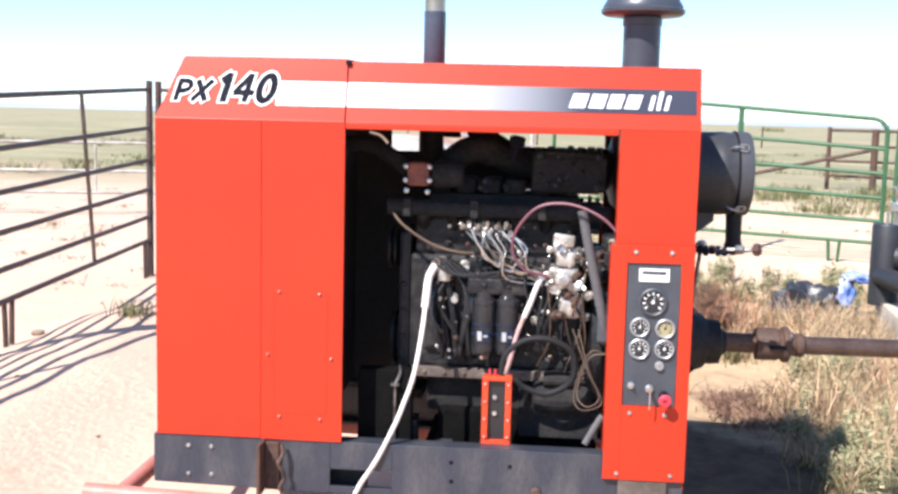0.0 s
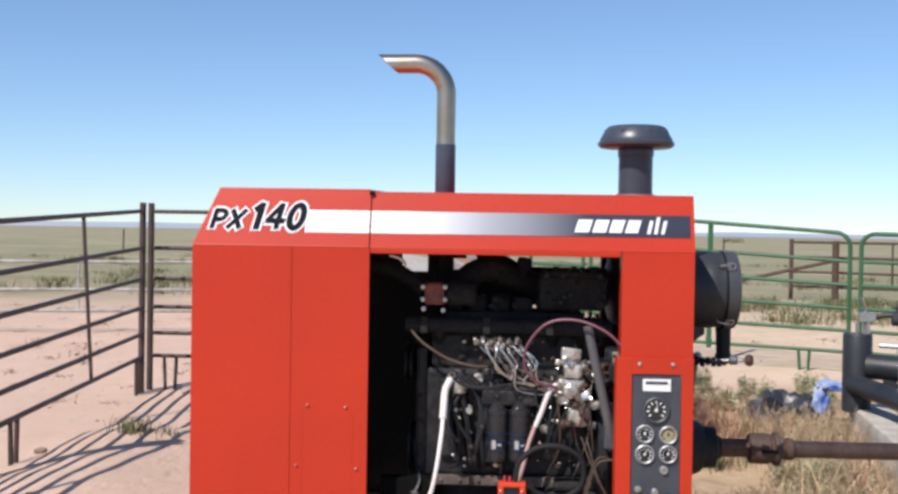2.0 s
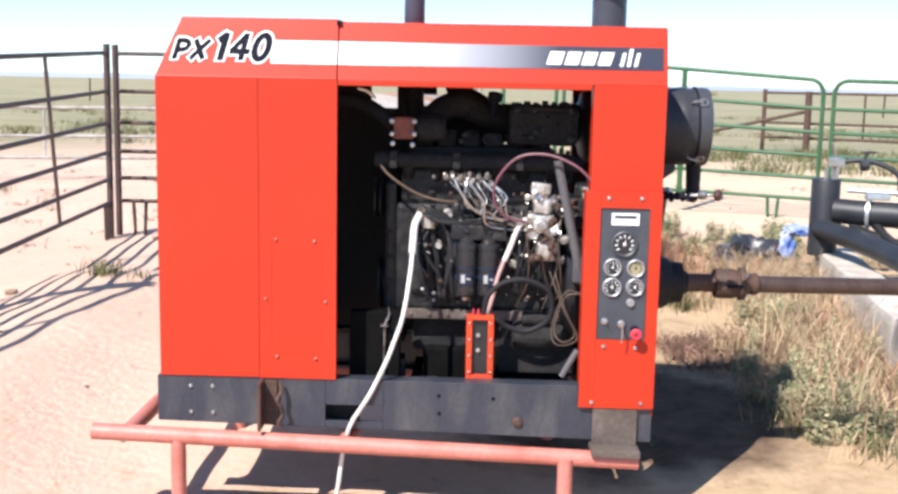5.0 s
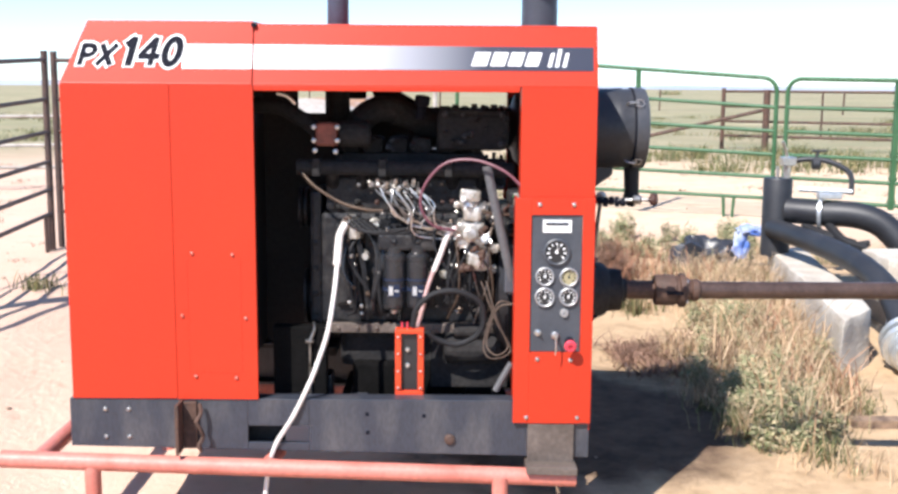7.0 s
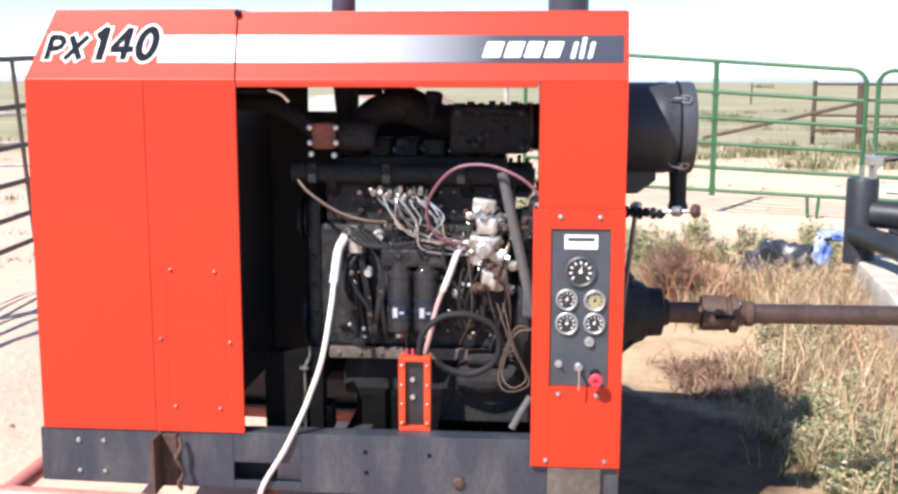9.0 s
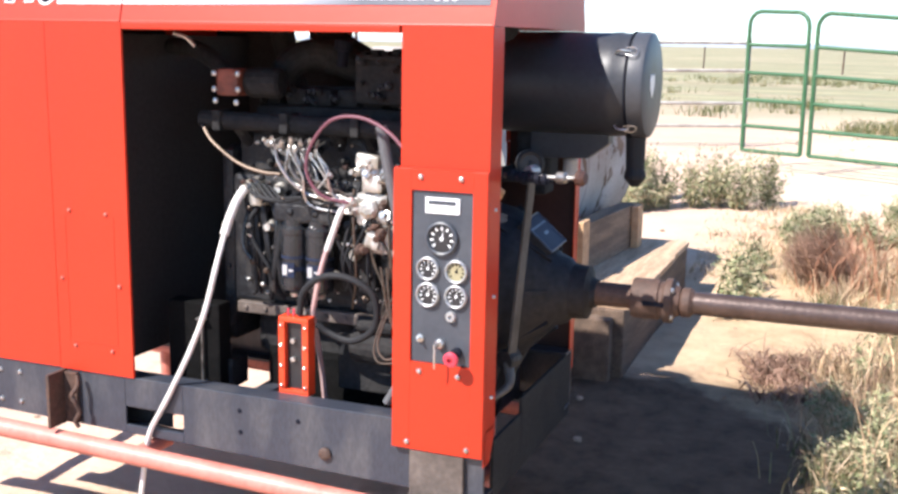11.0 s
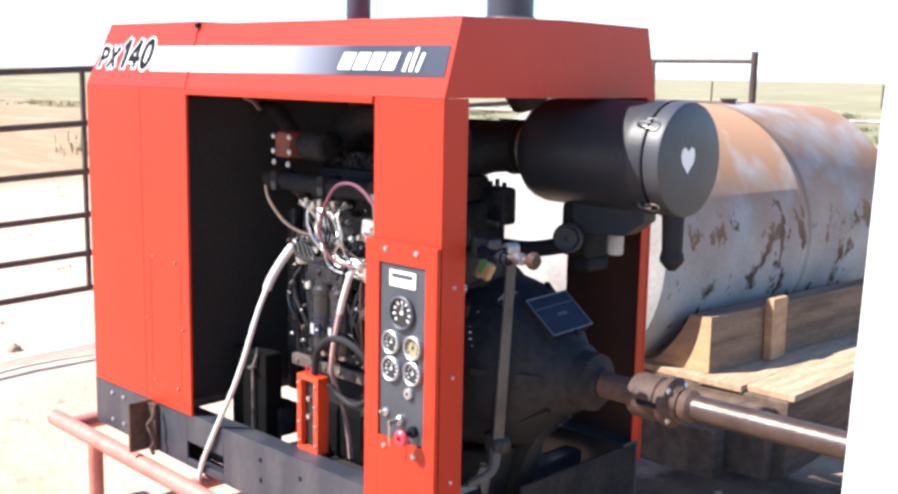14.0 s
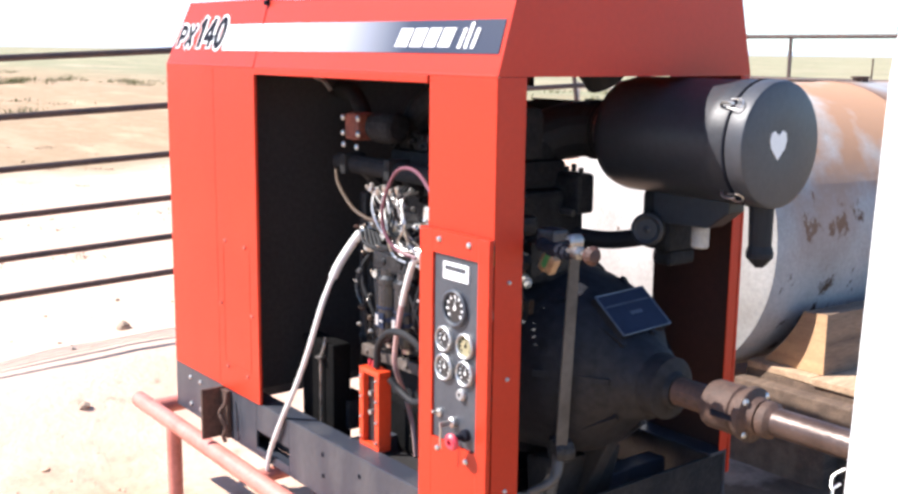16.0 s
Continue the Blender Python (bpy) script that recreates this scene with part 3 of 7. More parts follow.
def screw(x, y, z, r=0.008, axis=(0, -1, 0)):
    return lathe([(r, -0.001), (r, 0.002), (r * 0.75, 0.006), (r * 0.3, 0.0075), (0, 0.0078)], (x, y, z), axis, 10)


def ease(k):
    k = min(1.0, max(0.0, k))
    return k * k * (3 - 2 * k)


def height(x, y):
    """The lie of the land: falling toward the engine and the walkway, level by the long fence, a low bank shaped so the
    fence's shadow lines fit the camera's view, small lumps.
    """
    east = min(0.14, -0.20 + 0.034 * max(-8.0, y))
    west = 0.14 * ease((y - 4) / 8) if y > 2.2 else 0.0536 * (max(-6.0, y) - 2.2)
    k = ease(-x / 1.7)
    v = Vector((x, y, 0.0))
    bank = 0.115 * math.exp(-((x + 1.35) / 0.58) ** 2) * ease(y + 1.5) * ease(4.5 - y)
    lump = 0.026 * noise.noise(v * 0.9) + 0.012 * noise.noise(v * 3.1)
    return east * (1 - k) + west * k + bank + lump * max(0.0, 1 - math.hypot(x, y) / 60) - 0.006


# ---- ground and distance ----
def ground_sheet():
    near_x, near_y = np.arange(-9, 12.01, 0.14), np.arange(-7, 16.01, 0.14)
    out = np.array([1.0, 2.5, 5, 10, 20, 40, 90, 200, 500, 1200, 2500, 4500])
    xs = np.concatenate([near_x[0] - out[::-1], near_x, near_x[-1] + out])
    ys = np.concatenate([near_y[0] - out[::-1], near_y, near_y[-1] + out])
    verts = [(x, y, height(x, y)) for y in ys for x in xs]
    w = len(xs)
    faces = [(j * w + i, j * w + i + 1, (j + 1) * w + i + 1, (j + 1) * w + i) for j in range(len(ys) - 1) for i in range(w - 1)]
    me = bpy.data.meshes.new("ground")
    me.from_pydata(verts, [], faces)
    me.materials.append(GROUND)
    me.shade_smooth()
    tagged(new("ground", me), "pinkish sandy yard fading into dry pasture", "ground", kind="structure")


ground_sheet()


def hills():
    bm = bmesh.new()
    prev = None
    for k in range(181):
        a = radians(-100 + k * 200 / 180)
        d = 3900 + 150 * math.sin(k * 0.31)
        h = 16 + 10 * noise.noise(Vector((k * 0.11, 3.1, 0))) + 4 * noise.noise(Vector((k * 0.5, 8, 0)))
        x, y = d * math.sin(a), d * math.cos(a)
        col = [bm.verts.new((x * s, y * s, z)) for s, z in ((0.96, 0.0), (0.985, h * 0.55), (1.0, h), (1.02, 0.0))]
        if prev:
            for i in range(3):
                bm.faces.new((prev[i], col[i], col[i + 1], prev[i + 1]))
        prev = col
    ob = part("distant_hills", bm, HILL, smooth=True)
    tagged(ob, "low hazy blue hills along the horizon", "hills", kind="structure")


hills()

# ---- the engine unit: enclosure ----
L, D, BEND, TOP = 1.9, 0.973, 1.506, 1.718
unit = thing("engine_power_unit", (0.95, 0.48, 0.14), "red enclosed diesel engine unit on a black skid, doors off", "engine")


def end_section():
    return [(0.0, BEND), (0.062, TOP), (0.49, TOP + 0.010), (0.915, TOP + 0.006), (D, BEND)]


def hood_shell(x0, x1, slant=0.0, lift=0.0):
    """Folded roof sheet; slant pulls the top in at the x0 end, lift raises the top."""
    bm = bmesh.new()
    t = 0.006
    sec = [(y, z + lift * (z > BEND)) for y, z in end_section()]
    inner = [(0.0 + t, BEND), (0.062 + t, TOP - t + lift), (0.49, TOP + 0.010 - t + lift), (0.915 - t, TOP + 0.006 - t + lift), (D - t, BEND)]
    rows = []
    for x, s in ((x0, slant), (x1, 0.0)):
        o = [bm.verts.new((x + s * (z - BEND) / (TOP - BEND), y, z)) for y, z in sec]
        i = [bm.verts.new((x + s * (z - BEND) / (TOP - BEND), y, z)) for y, z in inner]
        rows.append((o, i))
    (oa, ia), (ob, ib) = rows
    for k in range(4):
        bm.faces.new((oa[k], oa[k + 1], ob[k + 1], ob[k]))
        bm.faces.new((ia[k + 1], ia[k], ib[k], ib[k + 1]))
        bm.faces.new((oa[k], ia[k], ia[k + 1], oa[k + 1]))
        bm.faces.new((ob[k + 1], ib[k + 1], ib[k], ob[k]))
    for k in (0, 4):
        bm.faces.new((oa[k], ob[k], ib[k], ia[k]))
    bmesh.ops.recalc_face_normals(bm, faces=bm.faces)
    return bm


def end_plate(x, t, slant=0.0, lift=0.0):
    sec = [(y, z + lift * (z > BEND)) for y, z in end_section()]
    bm = bmesh.new()
    a = [bm.verts.new((x + slant * (z - BEND) / (TOP - BEND), y, z)) for y, z in sec]
    b = [bm.verts.new((v.co.x + t, v.co.y, v.co.z)) for v in a]
    bm.faces.new(a)
    bm.faces.new(b[::-1])
    for i in range(5):
        j = (i + 1) % 5
        bm.faces.new((a[i], a[j], b[j], b[i]))
    bmesh.ops.recalc_face_normals(bm, faces=bm.faces)
    return bm


hood_front = part("hood_front", join(hood_shell(0.004, 0.677, 0.085, 0.009), end_plate(0.000, 0.004, 0.085, 0.009)), RED, unit)
hood_rear = part("hood_rear", join(hood_shell(0.682, L - 0.004), end_plate(L - 0.004, 0.005)), RED, unit)
# rolled lip along the bottom of the roof sheet and round its end
part("hood_lip", join(box(0.684, 1.625, -0.003, 0.020, BEND - 0.022, BEND - 0.001, 0.003)), RED, hood_rear)


part("fold_edge", tube([(0.006, 0.003, BEND + 0.001), (0.677, 0.003, BEND + 0.001)], 0.0045, 8, False), RED, hood_front, "", True)
part("fold_edge", tube([(0.684, 0.003, BEND + 0.001), (L - 0.004, 0.003, BEND + 0.001)], 0.0045, 8, False), RED, hood_rear, "", True)
part("fold_edge", tube([(0.090, 0.065, TOP + 0.006), (0.677, 0.065, TOP + 0.006)], 0.0050, 8, False), RED, hood_front, "", True)
part("fold_edge", tube([(0.684, 0.065, TOP - 0.003), (L - 0.004, 0.065, TOP - 0.003)], 0.0050, 8, False), RED, hood_rear, "", True)


def on_slope(u, v, out=0.0):
    """A place on the sloped front of the roof: u along x, v up the slope as height, out from the sheet."""
    k = (v - BEND) / (TOP - BEND)
    return Vector((u, 0.062 * k - out * 0.959, v + out * 0.282))


def decal(corners, out, thick=0.0012):
    return slab([on_slope(u, v, out) for u, v in corners], (0, -0.959, 0.282), thick)


part("stripe", decal([(0.43, 1.560), (0.676, 1.560), (0.676, 1.645), (0.43, 1.645)], 0.001), STRIPE, hood_front, "white printed stripe")
part("stripe", decal([(0.683, 1.560), (1.885, 1.560), (1.885, 1.643), (0.683, 1.645)], 0.001), STRIPE, hood_rear, "white stripe fading to navy")


def stroke(points, width, u, v, wide, high, out, closed=False):
    """A broad pen stroke of the italic mark, drawn on the slope; points run from 0 to 1 across and up the letter."""
    p = [Vector((a * wide, b * high)) for a, b in points]
    n = len(p)
    bm = bmesh.new()
    rows = []
    for i in range(n):
        a = p[(i - 1) % n] if closed or i else p[0]
        c = p[(i + 1) % n] if closed or i < n - 1 else p[-1]
        d = (c - a).normalized()
        if i == 0 and not closed:
            here = p[0] - d * width * 0.3
        elif i == n - 1 and not closed:
            here = p[-1] + d * width * 0.3
        else:
            here = p[i]
        s = Vector((-d.y, d.x)) * width / 2
        quad = []
        for q, o in ((here + s, out), (here - s, out), (here - s, out + 0.0006), (here + s, out + 0.0006)):
            quad.append(bm.verts.new(on_slope(u + q.x + q.y * 0.24, v + q.y, o)))
        rows.append(quad)
    for i in range(n if closed else n - 1):
        a, c = rows[i], rows[(i + 1) % n]
        for k in range(4):
            bm.faces.new((a[k], a[(k + 1) % 4], c[(k + 1) % 4], c[k]))
    if not closed:
        bm.faces.new(rows[0][::-1])
        bm.faces.new(rows[-1])
    bmesh.ops.recalc_face_normals(bm, faces=bm.faces)
    return bm


ROUND = [(0.5 + 0.5 * math.cos(2 * math.pi * k / 20), 0.5 + 0.5 * math.sin(2 * math.pi * k / 20)) for k in range(20)]
BOWL = [(0.0, 1.0), (0.55, 1.0), (0.85, 0.93), (1.0, 0.75), (0.85, 0.55), (0.55, 0.46), (0.0, 0.46)]
GLYPHS = (("P", 0.070, 0.042, 0.064, 0.0185, (([(0, 0), (0, 1)], False), (BOWL, False))),
          ("X", 0.132, 0.050, 0.064, 0.0185, (([(0, 0), (1, 1)], False), ([(0.05, 1), (0.85, 0)], False))),
          ("1", 0.226, 0.024, 0.088, 0.0250, (([(0.62, 0), (0.62, 1)], False), ([(0.60, 0.98), (-0.15, 0.80)], False))),
          ("4", 0.276, 0.060, 0.088, 0.0205, (([(0.70, 0), (0.70, 1)], False), ([(0.66, 0.98), (0.02, 0.34)], False), ([(0.0, 0.30), (1.05, 0.30)], False),)),
          ("0", 0.360, 0.050, 0.088, 0.0235, ((ROUND, True),)))
for what, u, wide, high, w, strokes in GLYPHS:
    for k, (pts, closed) in enumerate(strokes):
        part("letter_outline", stroke(pts, w + 0.015, u, 1.574, wide, high, 0.0026 + 0.0003 * k, closed), WHITE, hood_front, "white outline of the model mark")
        part("letter_stroke", stroke(pts, w, u, 1.574, wide, high, 0.0040 + 0.0003 * k, closed), INK, hood_front, "black italic stroke of the model mark PX 140")

# maker's mark as plain white shapes
for k, (u, w) in enumerate(((1.452, 0.058), (1.518, 0.055), (1.580, 0.052), (1.640, 0.052))):
    s = 0.012
    part("mark_bar", decal([(u, 1.575), (u + w - 0.004, 1.575), (u + w + s, 1.623), (u + s + 0.004, 1.623)], 0.0032), WHITE, hood_rear, "plain white printed shape")
for u, lo, hi in ((1.722, 1.572, 1.622), (1.748, 1.572, 1.636), (1.774, 1.572, 1.622)):
    part("mark_bar", decal([(u, lo), (u + 0.013, lo), (u + 0.026, hi), (u + 0.013, hi)], 0.0032), WHITE, hood_rear, "plain white printed shape")
part("latch", join(box(0.672, 0.690, 0.045, 0.062, TOP - 0.012, TOP + 0.004, 0.003)), INK, hood_front)


def side_sheet(x0, x1, y, z0, z1, inward):
    """A door sheet with folded edges."""
    t = 0.004
    ya, yb = (y, y + t) if inward > 0 else (y - t, y)
    ye = y + 0.010 * inward
    bits = [box(x0, x1, ya, yb, z0, z1, 0.0015)]
    for x in (x0, x1 - 0.004):
        bits.append(box(x, x + 0.004, min(y + 0.004 * inward, ye), max(y + 0.004 * inward, ye), z0, z1, 0))
    return join(*bits)


for y, inward, near in ((0.0, 1, True), (D, -1, False)):
    a = part("side_panel", side_sheet(0.0, 0.3845, y, 0.362, BEND - 0.0008, inward), RED, unit, "plain red side sheet")
    b = part("side_panel", side_sheet(0.3857, 0.681, y, 0.360, BEND - 0.0008, inward), RED, unit, "red side sheet with screws")
    if near:
        for x, z in ((0.451, 0.902), (0.597, 0.898), (0.411, 0.673), (0.641, 0.665), (0.454, 0.447), (0.603, 0.442)):
            part("screw", screw(x, y - 0.0005, z, 0.0068), RED_SCREW, b, "pale red painted screw")
        part("crease", box(0.435, 0.625, y - 0.0012, y + 0.001, 0.459, 0.463, 0.0005), RED, b)
        part("crease", box(0.429, 0.433, y - 0.0009, y + 0.001, 0.463, 0.890, 0.0004), RED, b)
        part("crease", box(0.622, 0.626, y - 0.0009, y + 0.001, 0.463, 0.890, 0.0004), RED, b)
# corner posts, front and back, with the folded return that faces the open end
for y, inward, near, wide, low in ((0.0, 1, True, 0.095, 0.33), (D, -1, False, 0.042, 0.36)):
    ya, yb = sorted((y, y + 0.004 * inward))
    y2, y3 = sorted((y + 0.004 * inward, y + wide * inward))
    foot = slab([(L - 0.004, y2, low), (L - 0.004, y3, low), (L - 0.004, y2 + 0.045, low - 0.08), (L - 0.004, y2, low - 0.08)], (1, 0, 0), 0.004) if near else box(1.70, 1.80, ya, yb, 1.105, 1.110, 0)
    post = join(box(1.632, L, ya, yb, 1.110, BEND - 0.0008, 0.0015), box(L - 0.004, L, y2, y3, low, BEND - 0.0008, 0.0015), foot,
                box(1.632, 1.636, y2, y3, 1.110, BEND - 0.004, 0))
    p = part("corner_post", post, RED, unit, "red corner post of folded sheet")
    if near:
        for z in (0.45, 0.75, 1.0):
            part("screw", screw(L, y + 0.05, z, 0.006, (1, 0, 0)), STEEL, p)
    else:
        part("post_cover", box(1.622, L, y + 0.0005, y + 0.012, 0.28, 1.108, 0.003), RED, p)
        part("inner_sheet", box(1.575, 1.639, y - 0.012, y - 0.0045, 0.26, 1.01, 0.002), SHADED_RED, p)
        part("inner_sheet", box(1.640, L - 0.006, y - 0.012, y - 0.0045, 0.26, 1.46, 0.002), SHADED_RED, p, "inner sheet coloured dark for shade")
# end sheet at the radiator side with its grille bars
part("end_frame", join(box(0.0, 0.004, 0.05, 0.12, 0.37, BEND - 0.005, 0), box(0.0, 0.004, 0.855, 0.925, 0.37, BEND - 0.005, 0),
                       box(0.0, 0.004, 0.121, 0.854, 1.38, BEND - 0.005, 0), box(0.0, 0.004, 0.121, 0.854, 0.37, 0.46, 0)), RED, unit)


# instrument column: cover sheet with a window for the panel
col = part("instrument_column", join(
    box(1.616, 1.673, -0.016, -0.0005, 0.281, 1.112, 0.003), box(1.857, L + 0.001, -0.016, -0.0005, 0.281, 1.112, 0.003),
    box(1.6725, 1.8575, -0.0155, -0.0005, 1.052, 1.112, 0), box(1.6725, 1.8575, -0.0155, -0.0005, 0.281, 0.549, 0),
    box(1.616, 1.620, 0.0, 0.075, 0.37, 1.112, 0)), RED, unit, "red cover sheet of the instrument column")
for x, z in ((1.701, 1.089), (1.823, 1.089), (1.702, 0.523), (1.822, 0.520), (1.665, 0.303), (1.852, 0.303)):
    part("screw", screw(x, -0.0155, z, 0.0085), STEEL, col)
panel = part("instrument_panel", box(1.674, 1.856, -0.009, -0.003, 0.550, 1.051, 0.001), PANEL, unit, "dark grey instrument panel")
PY = -0.0090


def gauge(x, z, r, face, ring, label):
    g = part("gauge", lathe([(r * 0.80, 0.0), (r * 0.80, 0.004), (0, 0.004)], (x, PY, z), (0, -1, 0), 28), face, panel, label)
    part("bezel", lathe([(r * 0.80, 0.0), (r, 0.0), (r, 0.010), (r * 0.90, 0.013), (r * 0.80, 0.010), (r * 0.80, 0.0)], (x, PY, z), (0, -1, 0), 28), ring, g)
    ticks = []
    for k in range(9):
        a = radians(220 - k * 32.5)
        c, s = math.cos(a), math.sin(a)
        p, q = r * 0.52, r * 0.72
        w = r * 0.055
        ticks.append(slab([(x + c * p - s * w, PY - 0.0042, z + s * p + c * w), (x + c * q - s * w, PY - 0.0042, z + s * q + c * w),
                           (x + c * q + s * w, PY - 0.0042, z + s * q - c * w), (x + c * p + s * w, PY - 0.0042, z + s * p - c * w)], (0, -1, 0), 0.0006))
    part("scale_marks", join(*ticks), WHITE if face is DIAL else INK, g)
    part("needle", join(slab([(x - r * 0.05, PY - 0.0055, z - r * 0.10), (x + r * 0.05, PY - 0.0055, z - r * 0.10), (x + r * 0.10, PY - 0.0055, z + r * 0.55)], (0, -1, 0), 0.0008),
                        lathe([(r * 0.12, 0), (r * 0.12, 0.002), (0, 0.002)], (x, PY - 0.0042, z), (0, -1, 0), 12)), WHITE if face is DIAL else INK, g)


gauge(1.765, 0.917, 0.049, DIAL, PANEL, "large dial with white marks")
gauge(1.724, 0.828, 0.034, DIAL, BEZEL, "small dial with bright bezel")
gauge(1.811, 0.826, 0.034, DIAL_YELLOW, BEZEL, "small dial with yellowed face")
gauge(1.725, 0.752, 0.036, DIAL, BEZEL, "small dial with bright bezel")
gauge(1.811, 0.754, 0.034, DIAL, BEZEL, "small dial with bright bezel")
disp = part("hour_meter", box(1.714, 1.817, PY - 0.004, PY + 0.001, 0.988, 1.033, 0.001), WHITE, panel, "white hour meter plate")
part("print_bar", box(1.724, 1.806, PY - 0.006, PY - 0.003, 1.014, 1.025, 0), PANEL, disp)
part("push_button", lathe([(0.016, 0), (0.016, 0.007), (0.013, 0.012), (0.006, 0.012), (0.006, 0.004), (0, 0.004)], (1.797, PY, 0.694), (0, -1, 0), 20), BEZEL, panel, "pale ring button")
part("toggle_switch", join(lathe([(0.012, 0), (0.012, 0.006), (0.006, 0.008), (0, 0.008)], (1.702, PY, 0.621), (0, -1, 0), 14), tube([(1.702, PY, 0.621), (1.703, PY - 0.026, 0.627)], 0.004, 8)), STEEL, panel)
part("key_switch", join(lathe([(0.014, 0), (0.014, 0.012), (0.010, 0.016), (0, 0.016)], (1.765, PY, 0.612), (0, -1, 0), 16), box(1.7625, 1.7675, PY - 0.05, PY - 0.012, 0.606, 0.619, 0.001),
                        tube([(1.765, PY - 0.045, 0.606), (1.765, PY - 0.047, 0.575), (1.764, PY - 0.044, 0.548)], 0.003, 6)), STEEL, panel, "key in its switch")
pull = part("pull_knob", lathe([(0.016, 0), (0.016, 0.014), (0.008, 0.018), (0.008, 0.050), (0, 0.050)], (1.817, PY, 0.590), (0, -1, 0), 18), INK, panel)
part("knob_head", lathe([(0.008, 0.040), (0.021, 0.045), (0.023, 0.053), (0.018, 0.060), (0.009, 0.060), (0.009, 0.052), (0, 0.052)], (1.817, PY, 0.590), (0, -1, -0.15), 20), PINK_KNOB, pull, "red knob head")

# ---- skid ----
skid_z = lambda x: 0.178 - 0.018 * x  # noqa: E731


def beam_piece(x0, x1, y0, y1, lo=None, hi=0.360):
    a, b = (skid_z(x0), skid_z(x1)) if lo is None else (lo, lo)
    return slab([(x0, y0, a), (x1, y0, b), (x1, y0, hi), (x0, y0, hi)], (0, 1, 0), y1 - y0, 0.003)


def channel(yf, yb, slot):
    """A folded channel along the unit: web toward the outside, flanges inward."""
    s = 1 if yb > yf else -1
    w0, w1 = sorted((yf, yf + 0.010 * s))
    bits = [beam_piece(-0.015, 0.640, w0, w1), beam_piece(0.866, L, w0, w1)] if slot else [beam_piece(-0.015, L, w0, w1)]
    if slot:
        bits += [beam_piece(0.640, 0.866, w0, w1, 0.258), beam_piece(0.640, 0.866, w0, w1, None, 0.196)]
    f0, f1 = sorted((yf + 0.010 * s, yb))
    bits += [box(-0.015, L, f0, f1, 0.350, 0.359, 0.002), slab([(-0.015, f0, 0.180), (L, f0, 0.146), (L, f1, 0.146), (-0.015, f1, 0.180)], (0, 0, 1), 0.009)]
    return join(*bits)


rail = part("skid_rail", channel(0.006, 0.085, True), SKID, unit, "dusty black channel rail with a slot")
part("skid_rail", channel(D - 0.006, D - 0.085, False), SKID, unit, "dusty black channel rail")
for x in (0.06, 0.99, 1.66):
    part("cross_member", box(x, x + 0.07, 0.09, D - 0.09, 0.185, 0.30, 0.004), SKID, unit)
for x in (0.116, 0.202):
    for z in (0.320, 0.214):
        part("bolt", screw(x, 0.006, z, 0.009), STEEL, rail)
for x, z in ((1.08, 0.305), (1.082, 0.235), (1.29, 0.30)):
    part("hole", lathe([(0.008, 0), (0.008, 0.001), (0, 0.001)], (x, 0.0055, z), (0, -1, 0), 12), INK, rail)
part("drain_plug", lathe([(0.020, 0), (0.020, 0.01), (0.012, 0.014), (0, 0.014)], (1.385, 0.006, 0.212), (0, -1, 0), 12), RUSTY, rail, "rusty plug with oil stain")
part("bracket", join(box(0.392, 0.404, -0.085, 0.006, 0.172, 0.358, 0.002), box(0.404, 0.455, -0.012, 0.005, 0.176, 0.352, 0.002)), RUSTY, unit, "rust brown steel bracket")
part("twisted_rod", tube([(0.468, -0.02, 0.350), (0.474, -0.03, 0.315), (0.462, -0.045, 0.285), (0.476, -0.04, 0.255), (0.480, -0.03, 0.225), (0.466, -0.035, 0.195), (0.474, -0.03, 0.172)], 0.0075, 8), RUSTY, unit)
part("foot_plate", join(box(1.672, 1.842, -0.012, 0.004, 0.130, 0.278, 0.003), slab([(1.665, -0.085, 0.108), (1.850, -0.085, 0.104), (1.850, 0.05, 0.104), (1.665, 0.05, 0.108)], (0, 0, 1), 0.028, 0.003)), IRON, unit, "grey-brown rusty foot plate")

# ---- engine inside ----
AX = (0.48, 0.69)
block = part("engine_block", box(0.88, 1.56, 0.30, 0.68, 0.58, 1.02, 0.02), ENGINE, unit, "oily black engine block")
part("cylinder_head", box(0.90, 1.55, 0.32, 0.66, 1.02, 1.16, 0.015), ENGINE, unit)
part("rocker_base", box(0.93, 1.52, 0.36, 0.62, 1.16, 1.25, 0.03), SHADE_BLACK, unit)
for k in range(6):
    part("side_rib", box(0.94 + 0.105 * k, 1.005 + 0.105 * k, 0.275, 0.302, 0.66, 0.98, 0.012), ENGINE, block)
part("oil_pan", join(box(0.92, 1.56, 0.29, 0.69, 0.545, 0.58, 0.006), box(0.95, 1.54, 0.33, 0.65, 0.40, 0.545, 0.03)), SHADE_BLACK, unit)
part("pan_rail", join(box(0.915, 1.64, 0.262, 0.288, 0.553, 0.592, 0.005), *[screw(0.95 + 0.075 * k, 0.262, 0.572, 0.009) for k in range(9)]), IRON, unit, "brownish flange with bolts")
for k in range(6):
    part("rocker_cover", box(0.945 + 0.095 * k, 1.025 + 0.095 * k, 0.375, 0.60, 1.245, 1.305, 0.02), SHADE_BLACK, unit)
man = part("intake_manifold", tube([(0.80, 0.255, 1.198), (1.62, 0.255, 1.190)], 0.030, 14), SHADE_BLACK, unit)
